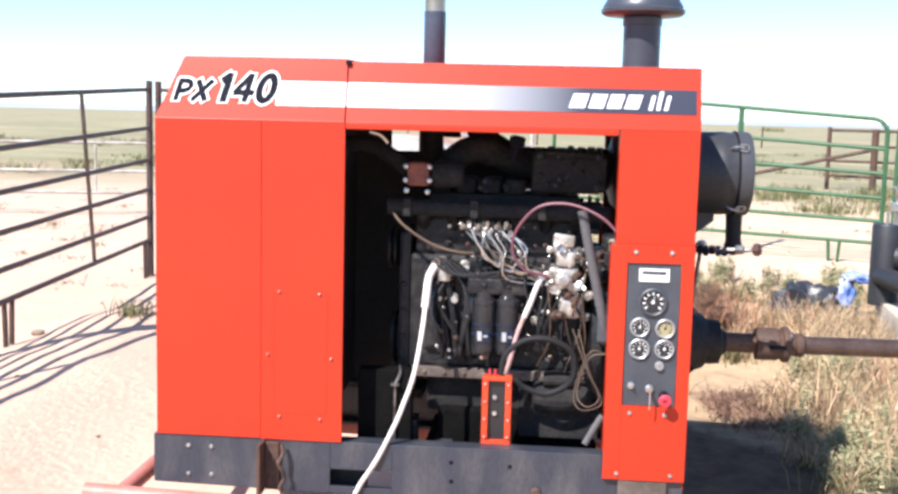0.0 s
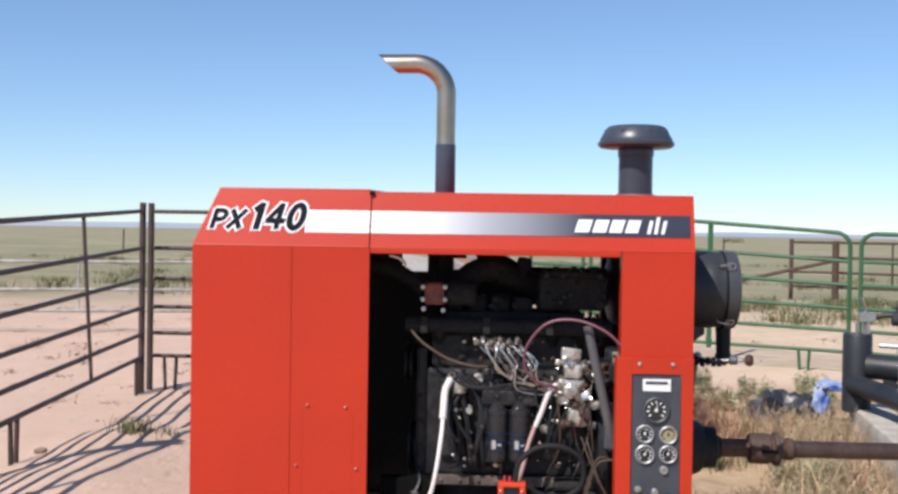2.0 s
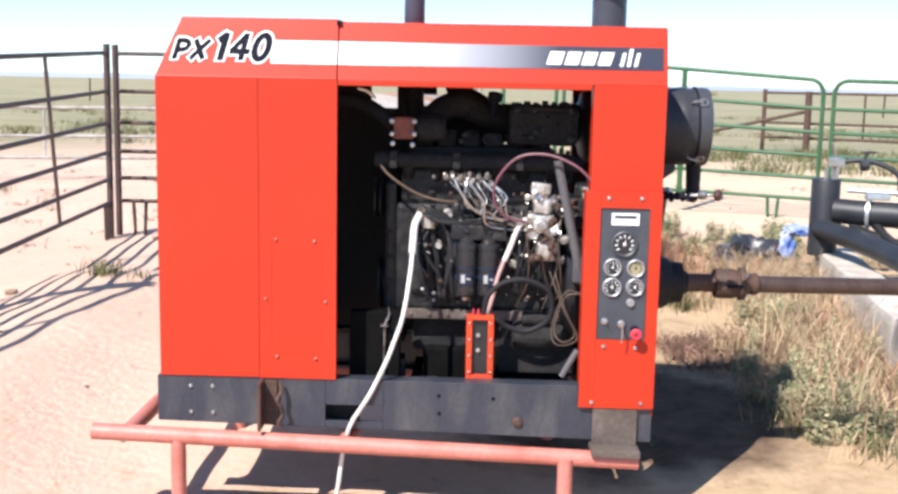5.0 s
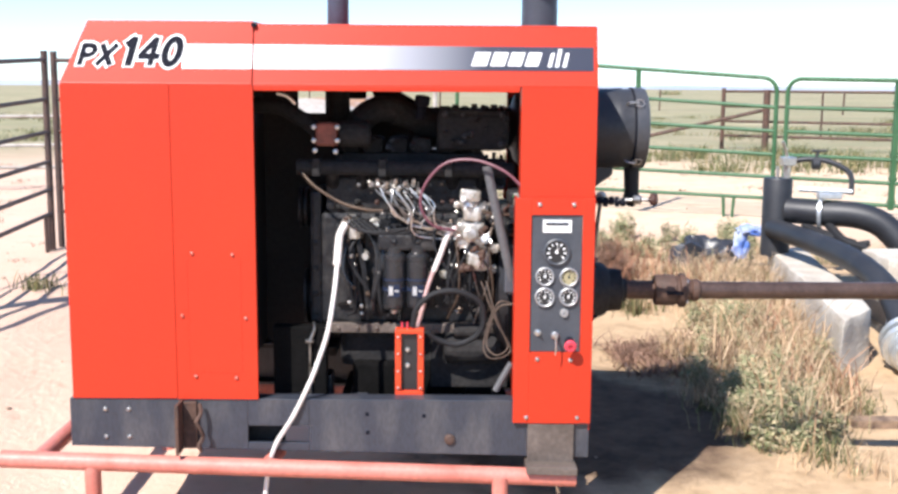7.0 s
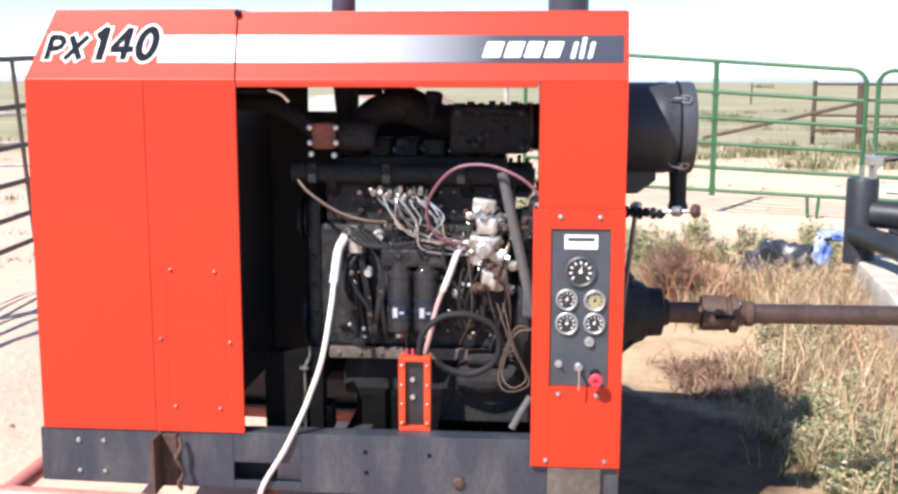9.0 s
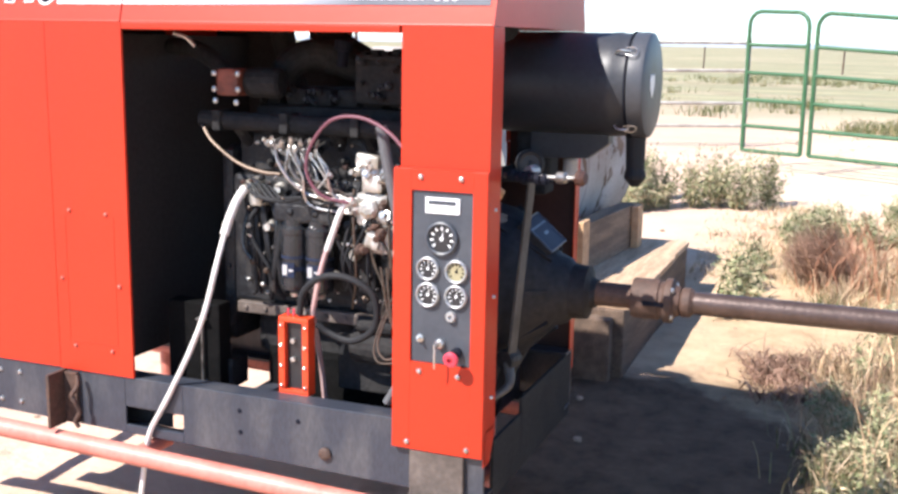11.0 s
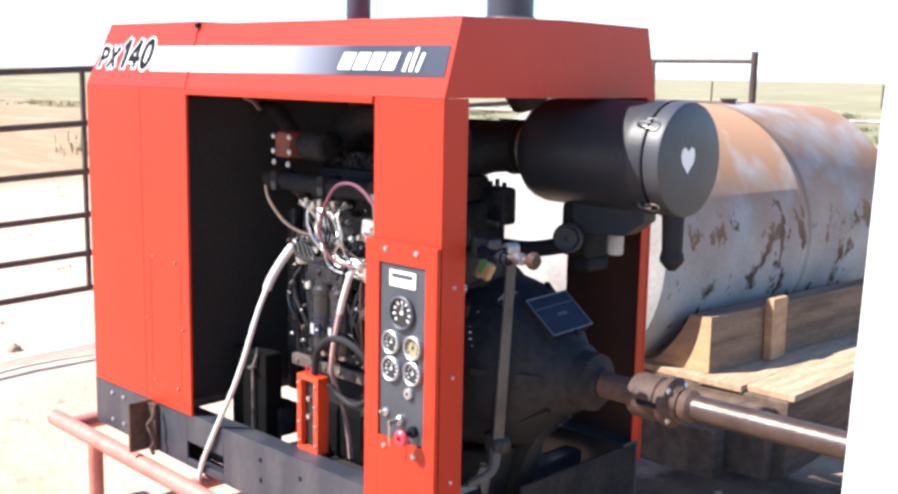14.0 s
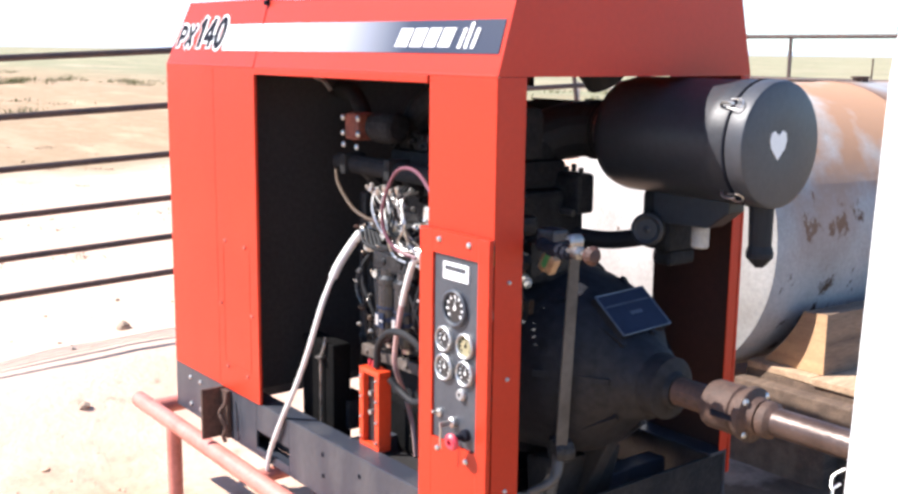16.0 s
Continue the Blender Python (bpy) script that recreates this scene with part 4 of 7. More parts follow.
for k in range(6):
    part("runner", tube([(0.93 + 0.115 * k, 0.255, 1.195), (0.93 + 0.115 * k, 0.34, 1.12)], 0.024, 10), ENGINE, man)
for k in range(3):
    part("manifold_clamp", box(0.86 + 0.25 * k, 0.89 + 0.25 * k, 0.215, 0.30, 1.165, 1.232, 0.006), SHADE_BLACK, man)
part("exhaust_manifold", join(tube([(0.95, 0.70, 1.15), (1.50, 0.70, 1.15)], 0.035, 12), tube([(0.94, 0.70, 1.17), (0.935, 0.64, 1.30), (0.931, 0.55, 1.50), (0.931, 0.55, 1.70)], 0.042, 14)), BAY_BLACK, unit)
part("turbo_pipe", join(tube([(1.00, 0.42, 1.32), (1.05, 0.43, 1.39), (1.13, 0.46, 1.415), (1.24, 0.52, 1.375), (1.36, 0.60, 1.32)], 0.052, 16), lathe([(0.057, 0), (0.057, 0.03)], (1.15, 0.47, 1.41), (0.8, 0.5, -0.2), 18)), SHADE_BLACK, unit, "thick black intake pipe")
part("filler_cap", join(lathe([(0.018, 0), (0.018, 0.05), (0.030, 0.055), (0.030, 0.085), (0.022, 0.09), (0, 0.09)], (1.262, 0.36, 1.38), (0.15, -0.1, 1), 14)), INK, unit)
part("cooling_tank", join(box(1.33, 1.605, 0.30, 0.44, 1.26, 1.415, 0.03), tube([(1.35, 0.29, 1.412), (1.60, 0.29, 1.405)], 0.008, 8), lathe([(0.02, 0), (0.02, 0.02), (0, 0.02)], (1.36, 0.36, 1.41), (0, 0, 1), 14)), SHADE_BLACK, unit)
part("thermostat_neck", lathe([(0.045, 0), (0.05, 0.02), (0.05, 0.11), (0.04, 0.12)], (0.958, 0.29, 1.322), (1, 0.1, 0), 16), SHADE_BLACK, unit)
part("thermostat_housing", box(0.872, 0.955, 0.225, 0.31, 1.278, 1.366, 0.012), HOUSING_RED, unit, "rust red housing")
for x, z in ((0.868, 1.350), (0.957, 1.350), (0.868, 1.300), (0.957, 1.300), (0.872, 1.262), (0.950, 1.258)):
    part("housing_bolt", screw(x, 0.224, z, 0.011), STEEL, unit)
part("upper_hose", tube([(0.875, 0.31, 1.330), (0.82, 0.33, 1.37), (0.72, 0.36, 1.42), (0.58, 0.40, 1.43)], 0.030, 14), SHADE_BLACK, unit)
part("hose_clamp", join(tube([(0.735, 0.20, 1.475), (0.775, 0.21, 1.462), (0.800, 0.22, 1.435)], 0.007, 6)), STEEL, unit)
rad = part("radiator", join(box(0.10, 0.20, 0.10, 0.87, 0.42, 1.42, 0.01), box(0.09, 0.21, 0.08, 0.89, 1.42, 1.49, 0.015), box(0.09, 0.21, 0.08, 0.89, 0.36, 0.42, 0.015)), BLACK, unit)
part("fan_shroud", join(box(0.205, 0.40, 0.12, 0.14, 0.42, 1.42, 0.004), box(0.205, 0.40, 0.83, 0.85, 0.42, 1.42, 0.004), box(0.205, 0.40, 0.14, 0.83, 1.40, 1.42, 0.003), box(0.205, 0.40, 0.14, 0.83, 0.42, 0.44, 0.003),
                        box(0.400, 0.408, 0.12, 0.85, 0.42, 1.42, 0.002)), BAY_BLACK, unit)
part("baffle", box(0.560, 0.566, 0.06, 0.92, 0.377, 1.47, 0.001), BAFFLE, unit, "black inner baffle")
# Dark sheets added for the shade at the back, openings fitted to the view.
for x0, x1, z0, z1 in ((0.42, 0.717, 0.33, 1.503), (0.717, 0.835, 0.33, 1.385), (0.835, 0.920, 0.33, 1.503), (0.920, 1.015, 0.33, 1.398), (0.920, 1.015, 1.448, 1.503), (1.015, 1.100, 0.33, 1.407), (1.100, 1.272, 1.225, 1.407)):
    part("rear_dark_sheet", box(x0, x1, 0.925, 0.930, z0, z1, 0), BAFFLE, unit, "dark sheet added behind the engine")
part("rear_dark_sheet", slab([(1.272, 0.925, 1.415), (1.605, 0.925, 1.415), (1.605, 0.925, 1.268), (1.272, 0.925, 1.232)], (0, 1, 0), 0.005), BAFFLE, unit, "dark sheet added behind the engine")
part("rear_dark_sheet", box(1.100, 1.572, 0.925, 0.930, 0.33, 0.74, 0), BAFFLE, unit, "dark sheet added behind the engine")
# Hose added and bent so its outline fits the camera's view.
part("outline_hose", tube([(1.108, 0.57, 1.69), (1.108, 0.57, 1.55), (1.125, 0.57, 1.465), (1.205, 0.575, 1.410), (1.320, 0.590, 1.350)], 0.050, 16), SHADE_BLACK, unit, "thick black hose shaped to fit the view", True)
part("crank_pulley", join(lathe([(0.02, 0), (0.11, 0.0), (0.11, 0.012), (0.095, 0.02), (0.11, 0.028), (0.11, 0.04), (0.05, 0.04), (0, 0.04)], (0.80, 0.48, 0.66), (1, 0, 0), 26)), ENGINE, unit)
part("fan_pulley", lathe([(0.02, 0), (0.08, 0.0), (0.08, 0.012), (0.066, 0.018), (0.08, 0.024), (0.08, 0.034), (0.03, 0.06), (0, 0.06)], (0.78, 0.48, 1.02), (1, 0, 0), 22), ENGINE, unit)
part("front_cover", join(box(0.84, 0.885, 0.30, 0.66, 0.44, 1.10, 0.015), *[screw(0.86, 0.299, 0.5 + 0.1 * k, 0.011) for k in range(5)]), ENGINE, unit)
part("engine_mount", join(box(0.80, 0.93, 0.20, 0.30, 0.30, 0.40, 0.004)), ENGINE, unit)
# Dark sheet added to hide lit ground below the engine.
part("under_sheet", box(0.94, 1.62, 0.11, 0.86, 0.235, 0.243, 0.001), BAY_BLACK, unit, "dark sheet added below the engine")
part("engine_mount", box(0.80, 0.90, 0.66, 0.84, 0.36, 0.40, 0.004), ENGINE, unit)
# Plate sized to fit the camera's view.
part("mount_plate", join(box(0.714, 0.915, 0.150, 0.220, 0.245, 0.600, 0.006), box(0.700, 0.925, 0.140, 0.230, 0.245, 0.262, 0.003)), DEAD_BLACK, unit, "black mounting plate")
part("support_rod", join(tube([(0.855, 0.138, 0.262), (0.855, 0.138, 0.545)], 0.0045, 8), box(0.840, 0.870, 0.125, 0.152, 0.545, 0.553, 0.001), tube([(0.855, 0.138, 0.55), (0.872, 0.142, 0.59), (0.87, 0.150, 0.62)], 0.0055, 8)), DIM_STEEL, unit)
# Dark block added so the space under the engine stays as black as shade.
part("oil_sump", box(1.00, 1.45, 0.31, 0.62, 0.246, 0.430, 0.02), DEAD_BLACK, unit)
# Dark backing added so the slot reads as unlit.
part("slot_backing", box(0.50, 0.765, 0.088, 0.091, 0.175, 0.320, 0), BAY_BLACK, unit)

for x in (1.172, 1.262):
    f = part("oil_filter", lathe([(0.02, 0), (0.042, 0.006), (0.045, 0.02), (0.045, 0.185), (0.047, 0.19), (0.047, 0.205), (0.036, 0.215), (0.036, 0.235), (0, 0.235)], (x, 0.205, 0.665), (0, 0, 1), 22), FILTER, unit, "black spin-on filter")
    part("filter_label", join(lathe([(0.0452, 0), (0.0456, 0.0005), (0.0456, 0.014), (0.0452, 0.0145)], (x, 0.205, 0.735), (0, 0, 1), 22), lathe([(0.0452, 0), (0.0456, 0.0005), (0.0456, 0.008), (0.0452, 0.0085)], (x, 0.205, 0.775), (0, 0, 1), 22)), BLUE_PLATE, f)
    tag = part("filter_tag", box(x - 0.022, x + 0.022, 0.1585, 0.164, 0.715, 0.762, 0.001), BLUE_PLATE, f, "blue and white filter tag")
    part("tag_bar", box(x - 0.020, x - 0.004, 0.1570, 0.1590, 0.722, 0.756, 0), GALV, tag)
    part("tag_bar", box(x + 0.002, x + 0.018, 0.1570, 0.1590, 0.735, 0.742, 0), GALV, tag)
    part("drain_tap", lathe([(0.016, 0), (0.018, 0.012), (0.010, 0.02), (0, 0.02)], (x, 0.205, 0.646), (0, 0, 1), 12), STEEL, f)
part("filter_head", join(box(1.11, 1.33, 0.175, 0.29, 0.890, 0.955, 0.012), screw(1.172, 0.175, 0.925, 0.012), screw(1.262, 0.175, 0.925, 0.012), lathe([(0.016, 0), (0.016, 0.03), (0, 0.03)], (1.172, 0.22, 0.955), (0, 0, 1), 10), lathe([(0.016, 0), (0.016, 0.03), (0, 0.03)], (1.262, 0.22, 0.955), (0, 0, 1), 10)), ENGINE, unit, "grimy black filter head")

# injection pump: stacked castings with fittings
pump = part("injection_pump", join(
    box(1.405, 1.515, 0.165, 0.28, 0.90, 1.005, 0.018), box(1.43, 1.50, 0.155, 0.26, 1.005, 1.065, 0.014), box(1.445, 1.53, 0.16, 0.27, 0.815, 0.90, 0.02),
    lathe([(0.02, 0), (0.032, 0.008), (0.032, 0.022), (0.02, 0.03), (0, 0.03)], (1.455, 0.165, 0.955), (0.2, -1, 0.2), 7)), ALLOY, unit, "grimy bright alloy injection pump")
rng = random.Random(4)
for k in range(34):
    top = k < 14
    x = rng.uniform(1.405, 1.545) if top else rng.uniform(1.40, 1.55)
    z = rng.uniform(1.04, 1.135) if top else rng.uniform(0.815, 1.03)
    r, hgt = rng.uniform(0.007, 0.019), rng.uniform(0.018, 0.05)
    ax = (rng.uniform(-0.8, 0.8), rng.uniform(-1.0, -0.3), rng.uniform(-0.3, 0.9))
    part("pump_fitting", lathe([(r * 0.6, -0.012), (r, 0), (r, hgt * 0.45), (r * 0.62, hgt * 0.5), (r * 0.62, hgt), (0, hgt)], (x, rng.uniform(0.155, 0.185), z), ax, rng.choice((6, 6, 8, 12))), rng.choice((ALLOY, ALLOY, STEEL, RUSTY if not top else ALLOY)), pump)
part("pump_cover", box(1.418, 1.495, 0.140, 0.17, 1.085, 1.125, 0.008, Matrix.Rotation(0.12, 4, "Y")), ALLOY, pump, "bright alloy cover")
part("pump_flange", box(1.45, 1.50, 0.135, 0.17, 0.835, 0.885, 0.010, Matrix.Rotation(0.3, 4, "Y")), ALLOY, pump, "bright alloy flange")
part("pump_lever", join(tube([(1.50, 0.13, 1.045), (1.585, 0.125, 1.035), (1.66, 0.14, 1.045)], 0.005, 6), box(1.55, 1.57, 0.12, 0.14, 1.02, 1.06, 0.003)), COPPER, pump)
for k in range(6):
    a = (1.115 + 0.022 * k, 0.185 + 0.012 * (k % 3), 1.140 - 0.006 * k)
    b = (1.15 + 0.022 * k + 0.012 * (k % 2), 0.150 + 0.02 * (k % 2), 1.075 - 0.010 * k)
    c = (1.22 + 0.020 * ((k * 2) % 5), 0.160 + 0.01 * (k % 3), 1.0 - 0.012 * ((k * 3) % 4))
    d = (1.37 + 0.006 * k, 0.185, 0.955 + 0.006 * k)
    part("injector_line", tube([(a[0] - 0.01, 0.25, 1.15), a, b, c, d], 0.0046, 6), STEEL if k % 3 == 0 else (RUBBER if k == 4 else DIM_STEEL), unit, "steel fuel line")
for k in range(5):
    x = 1.105 + 0.034 * k
    part("line_nut", lathe([(0.009, 0), (0.009, 0.022), (0.006, 0.03), (0, 0.03)], (x, 0.185, 1.135 - 0.01 * (k % 2)), (0.2, -0.5, 0.8), 6), STEEL, unit)
part("breather_tube", tube([(0.820, 0.225, 1.180), (0.87, 0.205, 1.13), (0.97, 0.19, 1.07), (1.06, 0.185, 1.045), (1.13, 0.19, 1.04)], 0.0065, 8), COPPER, unit, "thin brownish tube")
part("throttle_cable", tube([(1.66, 0.02, 1.125), (1.58, 0.04, 1.20), (1.47, 0.07, 1.240), (1.36, 0.09, 1.225), (1.285, 0.10, 1.14), (1.275, 0.10, 1.06), (1.32, 0.11, 0.995), (1.40, 0.13, 0.975)], 0.0055, 8), CABLE, unit, "plum coloured throttle cable in a loop")
part("breather_hose", tube([(1.515, 0.115, 1.215), (1.545, 0.11, 1.08), (1.600, 0.11, 0.84), (1.615, 0.13, 0.74)], 0.0175, 12), GREY_RUBBER, unit, "grey rubber hose")
part("wiring_box", box(1.585, 1.640, 0.10, 0.17, 0.745, 0.845, 0.006), PANEL, unit)
for k in range(2):
    part("wire", tube([(1.50 + 0.02 * k, 0.15, 0.78), (1.55 + 0.01 * k, 0.10, 0.65 - 0.01 * k), (1.60 + 0.01 * k, 0.08, 0.55 - 0.02 * k), (1.555 - 0.02 * k, 0.07, 0.515 - 0.012 * k), (1.52 - 0.01 * k, 0.09, 0.56), (1.56, 0.12, 0.68 + 0.02 * k), (1.62, 0.12, 0.70)], 0.0034, 6), COPPER, unit)
part("starter", join(lathe([(0.03, 0), (0.055, 0.01), (0.06, 0.03), (0.06, 0.20), (0.045, 0.22), (0, 0.22)], (1.36, 0.245, 0.50), (1, 0, 0), 18), lathe([(0.028, 0), (0.03, 0.01), (0.03, 0.12), (0, 0.125)], (1.40, 0.215, 0.575), (1, 0, 0), 14)), SHADE_BLACK, unit)
# Shade below the engine put into the sheet's colour.
part("pan_baffle", box(1.31, 1.61, 0.235, 0.250, 0.345, 0.530, 0.006), SHADE_BLACK, unit, "sheet below the engine, dark for shade")
part("drain_hose", tube([(1.615, 0.09, 0.48), (1.585, 0.085, 0.43), (1.555, 0.08, 0.375)], 0.013, 10), GREY_RUBBER, unit)
part("black_hose", tube([(1.245, 0.10, 0.615), (1.262, 0.095, 0.69), (1.33, 0.09, 0.745), (1.42, 0.09, 0.75), (1.50, 0.10, 0.70), (1.50, 0.11, 0.60), (1.42, 0.12, 0.545), (1.34, 0.12, 0.56), (1.30, 0.11, 0.59)], 0.011, 10), RUBBER, unit, "black looped hose")
for k in range(5):
    x = 1.00 + 0.055 * k
    part("harness_wire", tube([(0.985 + 0.02 * k, 0.22, 1.0), (1.04 + 0.03 * k, 0.19, 0.965 - 0.006 * k), (1.14 + 0.03 * k, 0.18, 0.955 + 0.012 * (k % 2)), (1.24 + 0.02 * k, 0.18, 0.975), (1.34, 0.19, 0.955 + 0.01 * k)], 0.0065, 6), RUBBER, unit)
for k, (x, z) in enumerate(((1.09, 0.985), (1.20, 1.0), (1.03, 0.93), (1.05, 0.86), (1.10, 0.80), (1.34, 0.87), (1.36, 0.79))):
    part("block_fitting", lathe([(0.02, 0), (0.022, 0.02), (0.014, 0.03), (0.012, 0.055), (0, 0.055)], (x, 0.27, z), (0.2, -1, 0.2 * (k % 3)), 10), ALLOY if k % 3 == 0 else ENGINE, unit)
for k in range(3):
    part("side_tube", tube([(0.97 + 0.03 * k, 0.245, 0.93), (0.985 + 0.035 * k, 0.235, 0.80), (1.01 + 0.03 * k, 0.24, 0.66)], 0.013, 8), ENGINE, unit)

rng = random.Random(17)
for k in range(60):
    x, z = rng.uniform(0.98, 1.58), rng.uniform(0.62, 1.14)
    r = rng.uniform(0.004, 0.011)
    part("engine_nut", lathe([(r * 0.6, 0), (r, 0.003), (r, r * 1.5), (r * 0.6, r * 1.7), (r * 0.5, r * 2.4), (0, r * 2.4)], (x, rng.uniform(0.20, 0.268), z), (rng.uniform(-0.6, 0.6), -1, rng.uniform(-0.4, 0.8)), 6), rng.choice((ENGINE, DIM_STEEL, STEEL, DARK_RUST, COPPER)), unit)
for k in range(9):
    x = 1.36 + 0.024 * k
    part("engine_wire", tube([(x, 0.20, rng.uniform(0.95, 1.05)), (x + rng.uniform(-0.05, 0.05), 0.15, rng.uniform(0.84, 0.95)), (x + rng.uniform(-0.06, 0.06), 0.15, rng.uniform(0.72, 0.82)), (x + rng.uniform(-0.03, 0.03), 0.21, rng.uniform(0.60, 0.70))], rng.uniform(0.003, 0.006), 6), rng.choice((RUBBER, RUBBER, COPPER, DIM_STEEL)), unit)

# Small bright bits scattered in as stand-ins for glints on the engine.
for k in range(44):
    x, z, r = rng.uniform(0.95, 1.56), rng.uniform(0.60, 1.06), rng.uniform(0.0025, 0.0055)
    part("bright_speck", lathe([(r, 0), (r, r * 2), (r * 0.6, r * 2.4), (r * 0.6, r * 4), (0, r * 4)], (x, rng.uniform(0.17, 0.262), z), (rng.uniform(-0.8, 0.8), -1, rng.uniform(-0.5, 0.9)), 6), rng.choice((STEEL, ALLOY, DIM_STEEL)), unit)
for k in range(7):
    x = 0.965 + 0.031 * k
    part("block_pipe", tube([(x, 0.235, rng.uniform(0.93, 0.99)), (x + rng.uniform(-0.03, 0.05), 0.205, rng.uniform(0.80, 0.88)), (x + rng.uniform(-0.02, 0.06), 0.215, rng.uniform(0.66, 0.74)), (x + rng.uniform(0.0, 0.05), 0.25, rng.uniform(0.60, 0.64))], rng.uniform(0.006, 0.012), 8), rng.choice((FILTER, FILTER, RUBBER)), unit, "glossy black pipe along the block", True)
rng = random.Random(23)
for k in range(46):
    if k < 18:
        x, y, z = rng.uniform(1.34, 1.60), 0.299, rng.uniform(1.275, 1.405)
    elif k < 32:
        x, y, z = rng.uniform(0.95, 1.50), 0.374, rng.uniform(1.255, 1.30)
    else:
        x, y, z = rng.uniform(0.92, 1.54), 0.319, rng.uniform(1.03, 1.15)
    r = rng.uniform(0.005, 0.013)
    part("head_nut", lathe([(r * 0.6, 0), (r, 0.003), (r, r * 1.6), (r * 0.6, r * 1.8), (r * 0.5, r * 3), (0, r * 3)], (x, y, z), (rng.uniform(-0.4, 0.4), -1, rng.uniform(-0.3, 0.6)), 6), rng.choice((ENGINE, SHADE_BLACK, SHADE_BLACK, BLACK)), unit)
for k in range(7):
    x = 1.35 + 0.037 * k
    part("cooler_lug", box(x, x + rng.uniform(0.012, 0.026), 0.31, 0.36, 1.412, 1.418 + rng.uniform(0.006, 0.022), 0.004), SHADE_BLACK, unit)
for k in range(9):
    x0, z0 = 1.10 + 0.020 * k, 1.135 + rng.uniform(-0.02, 0.02)
    part("fuel_line", tube([(x0, 0.24, z0), (x0 + rng.uniform(0.0, 0.03), 0.18, z0 - rng.uniform(0.0, 0.03)), (x0 + rng.uniform(0.03, 0.09), rng.uniform(0.14, 0.18), z0 - rng.uniform(0.06, 0.11)), (1.26 + rng.uniform(-0.03, 0.10), rng.uniform(0.15, 0.19), rng.uniform(0.95, 1.02)), (1.40 + rng.uniform(-0.02, 0.04), 0.185, rng.uniform(0.92, 1.0))], 0.0038, 6), rng.choice((STEEL, STEEL, DIM_STEEL, RUBBER)), unit, "thin fuel line")
for k in range(8):
    part("line_fitting", lathe([(0.006, 0), (0.011, 0.003), (0.011, 0.016), (0.007, 0.02), (0.006, 0.032), (0, 0.032)], (1.09 + 0.024 * k, 0.195, 1.125 + rng.uniform(-0.03, 0.02)), (rng.uniform(-0.5, 0.5), -0.7, rng.uniform(0.2, 0.9)), 6), rng.choice((ALLOY, STEEL)), unit)

# red-framed sight box that hangs in the doorway
sight = part("sight_box", join(box(1.180, 1.286, 0.078, 0.125, 0.355, 0.372, 0.004), box(1.180, 1.286, 0.078, 0.125, 0.592, 0.609, 0.004), box(1.180, 1.202, 0.078, 0.125, 0.372, 0.592, 0.003), box(1.264, 1.286, 0.078, 0.125, 0.372, 0.592, 0.003)), RED_BOX, unit, "small orange-red framed sight box")
part("sight_back", box(1.2, 1.266, 0.098, 0.122, 0.37, 0.594, 0.001), DIAL, sight)
for x in (1.191, 1.275):
    for z in (0.385, 0.45, 0.515, 0.58):
        part("sight_screw", screw(x, 0.078, z, 0.005), STEEL, sight)
for z in (0.47, 0.53):
    part("valve", lathe([(0.008, 0), (0.008, 0.012), (0, 0.013)], (1.226, 0.098, z), (0, -1, 0), 10), STEEL, sight)
for x in (1.205, 1.225, 1.245):
    part("terminal", tube([(x, 0.10, 0.609), (x, 0.10, 0.632)], 0.004, 6), PINK_KNOB, sight)


# power take-off housing and its lever
housing = part("clutch_housing", lathe([(0.30, 0.0), (0.315, 0.01), (0.315, 0.045), (0.285, 0.06), (0.272, 0.16), (0.255, 0.24), (0.232, 0.295), (0.215, 0.315), (0.118, 0.412), (0.104, 0.45), (0.088, 0.465), (0.084, 0.515), (0.050, 0.525), (0.045, 0.54), (0, 0.54)], (1.56, AX[0], AX[1]), (1, 0, 0), 40), CLUTCH, unit, "dusty blue-black clutch housing", True)
for k in range(12):
    a = 2 * math.pi * k / 12
    part("flange_bolt", screw(1.604, AX[0] + 0.299 * math.cos(a), AX[1] + 0.299 * math.sin(a), 0.010, (1, 0, 0)), DARK_RUST, housing)
for k in range(7):
    a = radians(20 + 51.4 * k)
    part("cone_rib", slab([(1.80, AX[0] + r0 * math.cos(a + w), AX[1] + r0 * math.sin(a + w)) if x0 < 1.9 else (x0, AX[0] + r0 * math.cos(a + w), AX[1] + r0 * math.sin(a + w)) for x0, r0, w in ((1.80, 0.245, -0.04), (1.96, 0.115, -0.07), (1.96, 0.115, 0.07), (1.80, 0.245, 0.04))], (0.5, 0.8 * math.cos(a), 0.8 * math.sin(a)), 0.022), CLUTCH, housing)
PC = [Vector((1.873, 0.383, 0.911)), Vector((1.968, 0.400, 0.822)), Vector((1.956, 0.600, 0.825)), Vector((1.861, 0.583, 0.914))]
PN = Vector((0.69, 0.03, 0.72))
part("plate_mount", slab(PC, -PN, 0.05), CLUTCH, housing)
part("data_plate", slab([c + PN * 0.001 for c in PC], PN, 0.003), BLUE_PLATE, housing, "dark blue data plate with pale border")
for a, b in zip(PC, PC[1:] + PC[:1]):
    part("plate_border", tube([a + PN * 0.005, b + PN * 0.005], 0.0026, 6), STACK, housing)
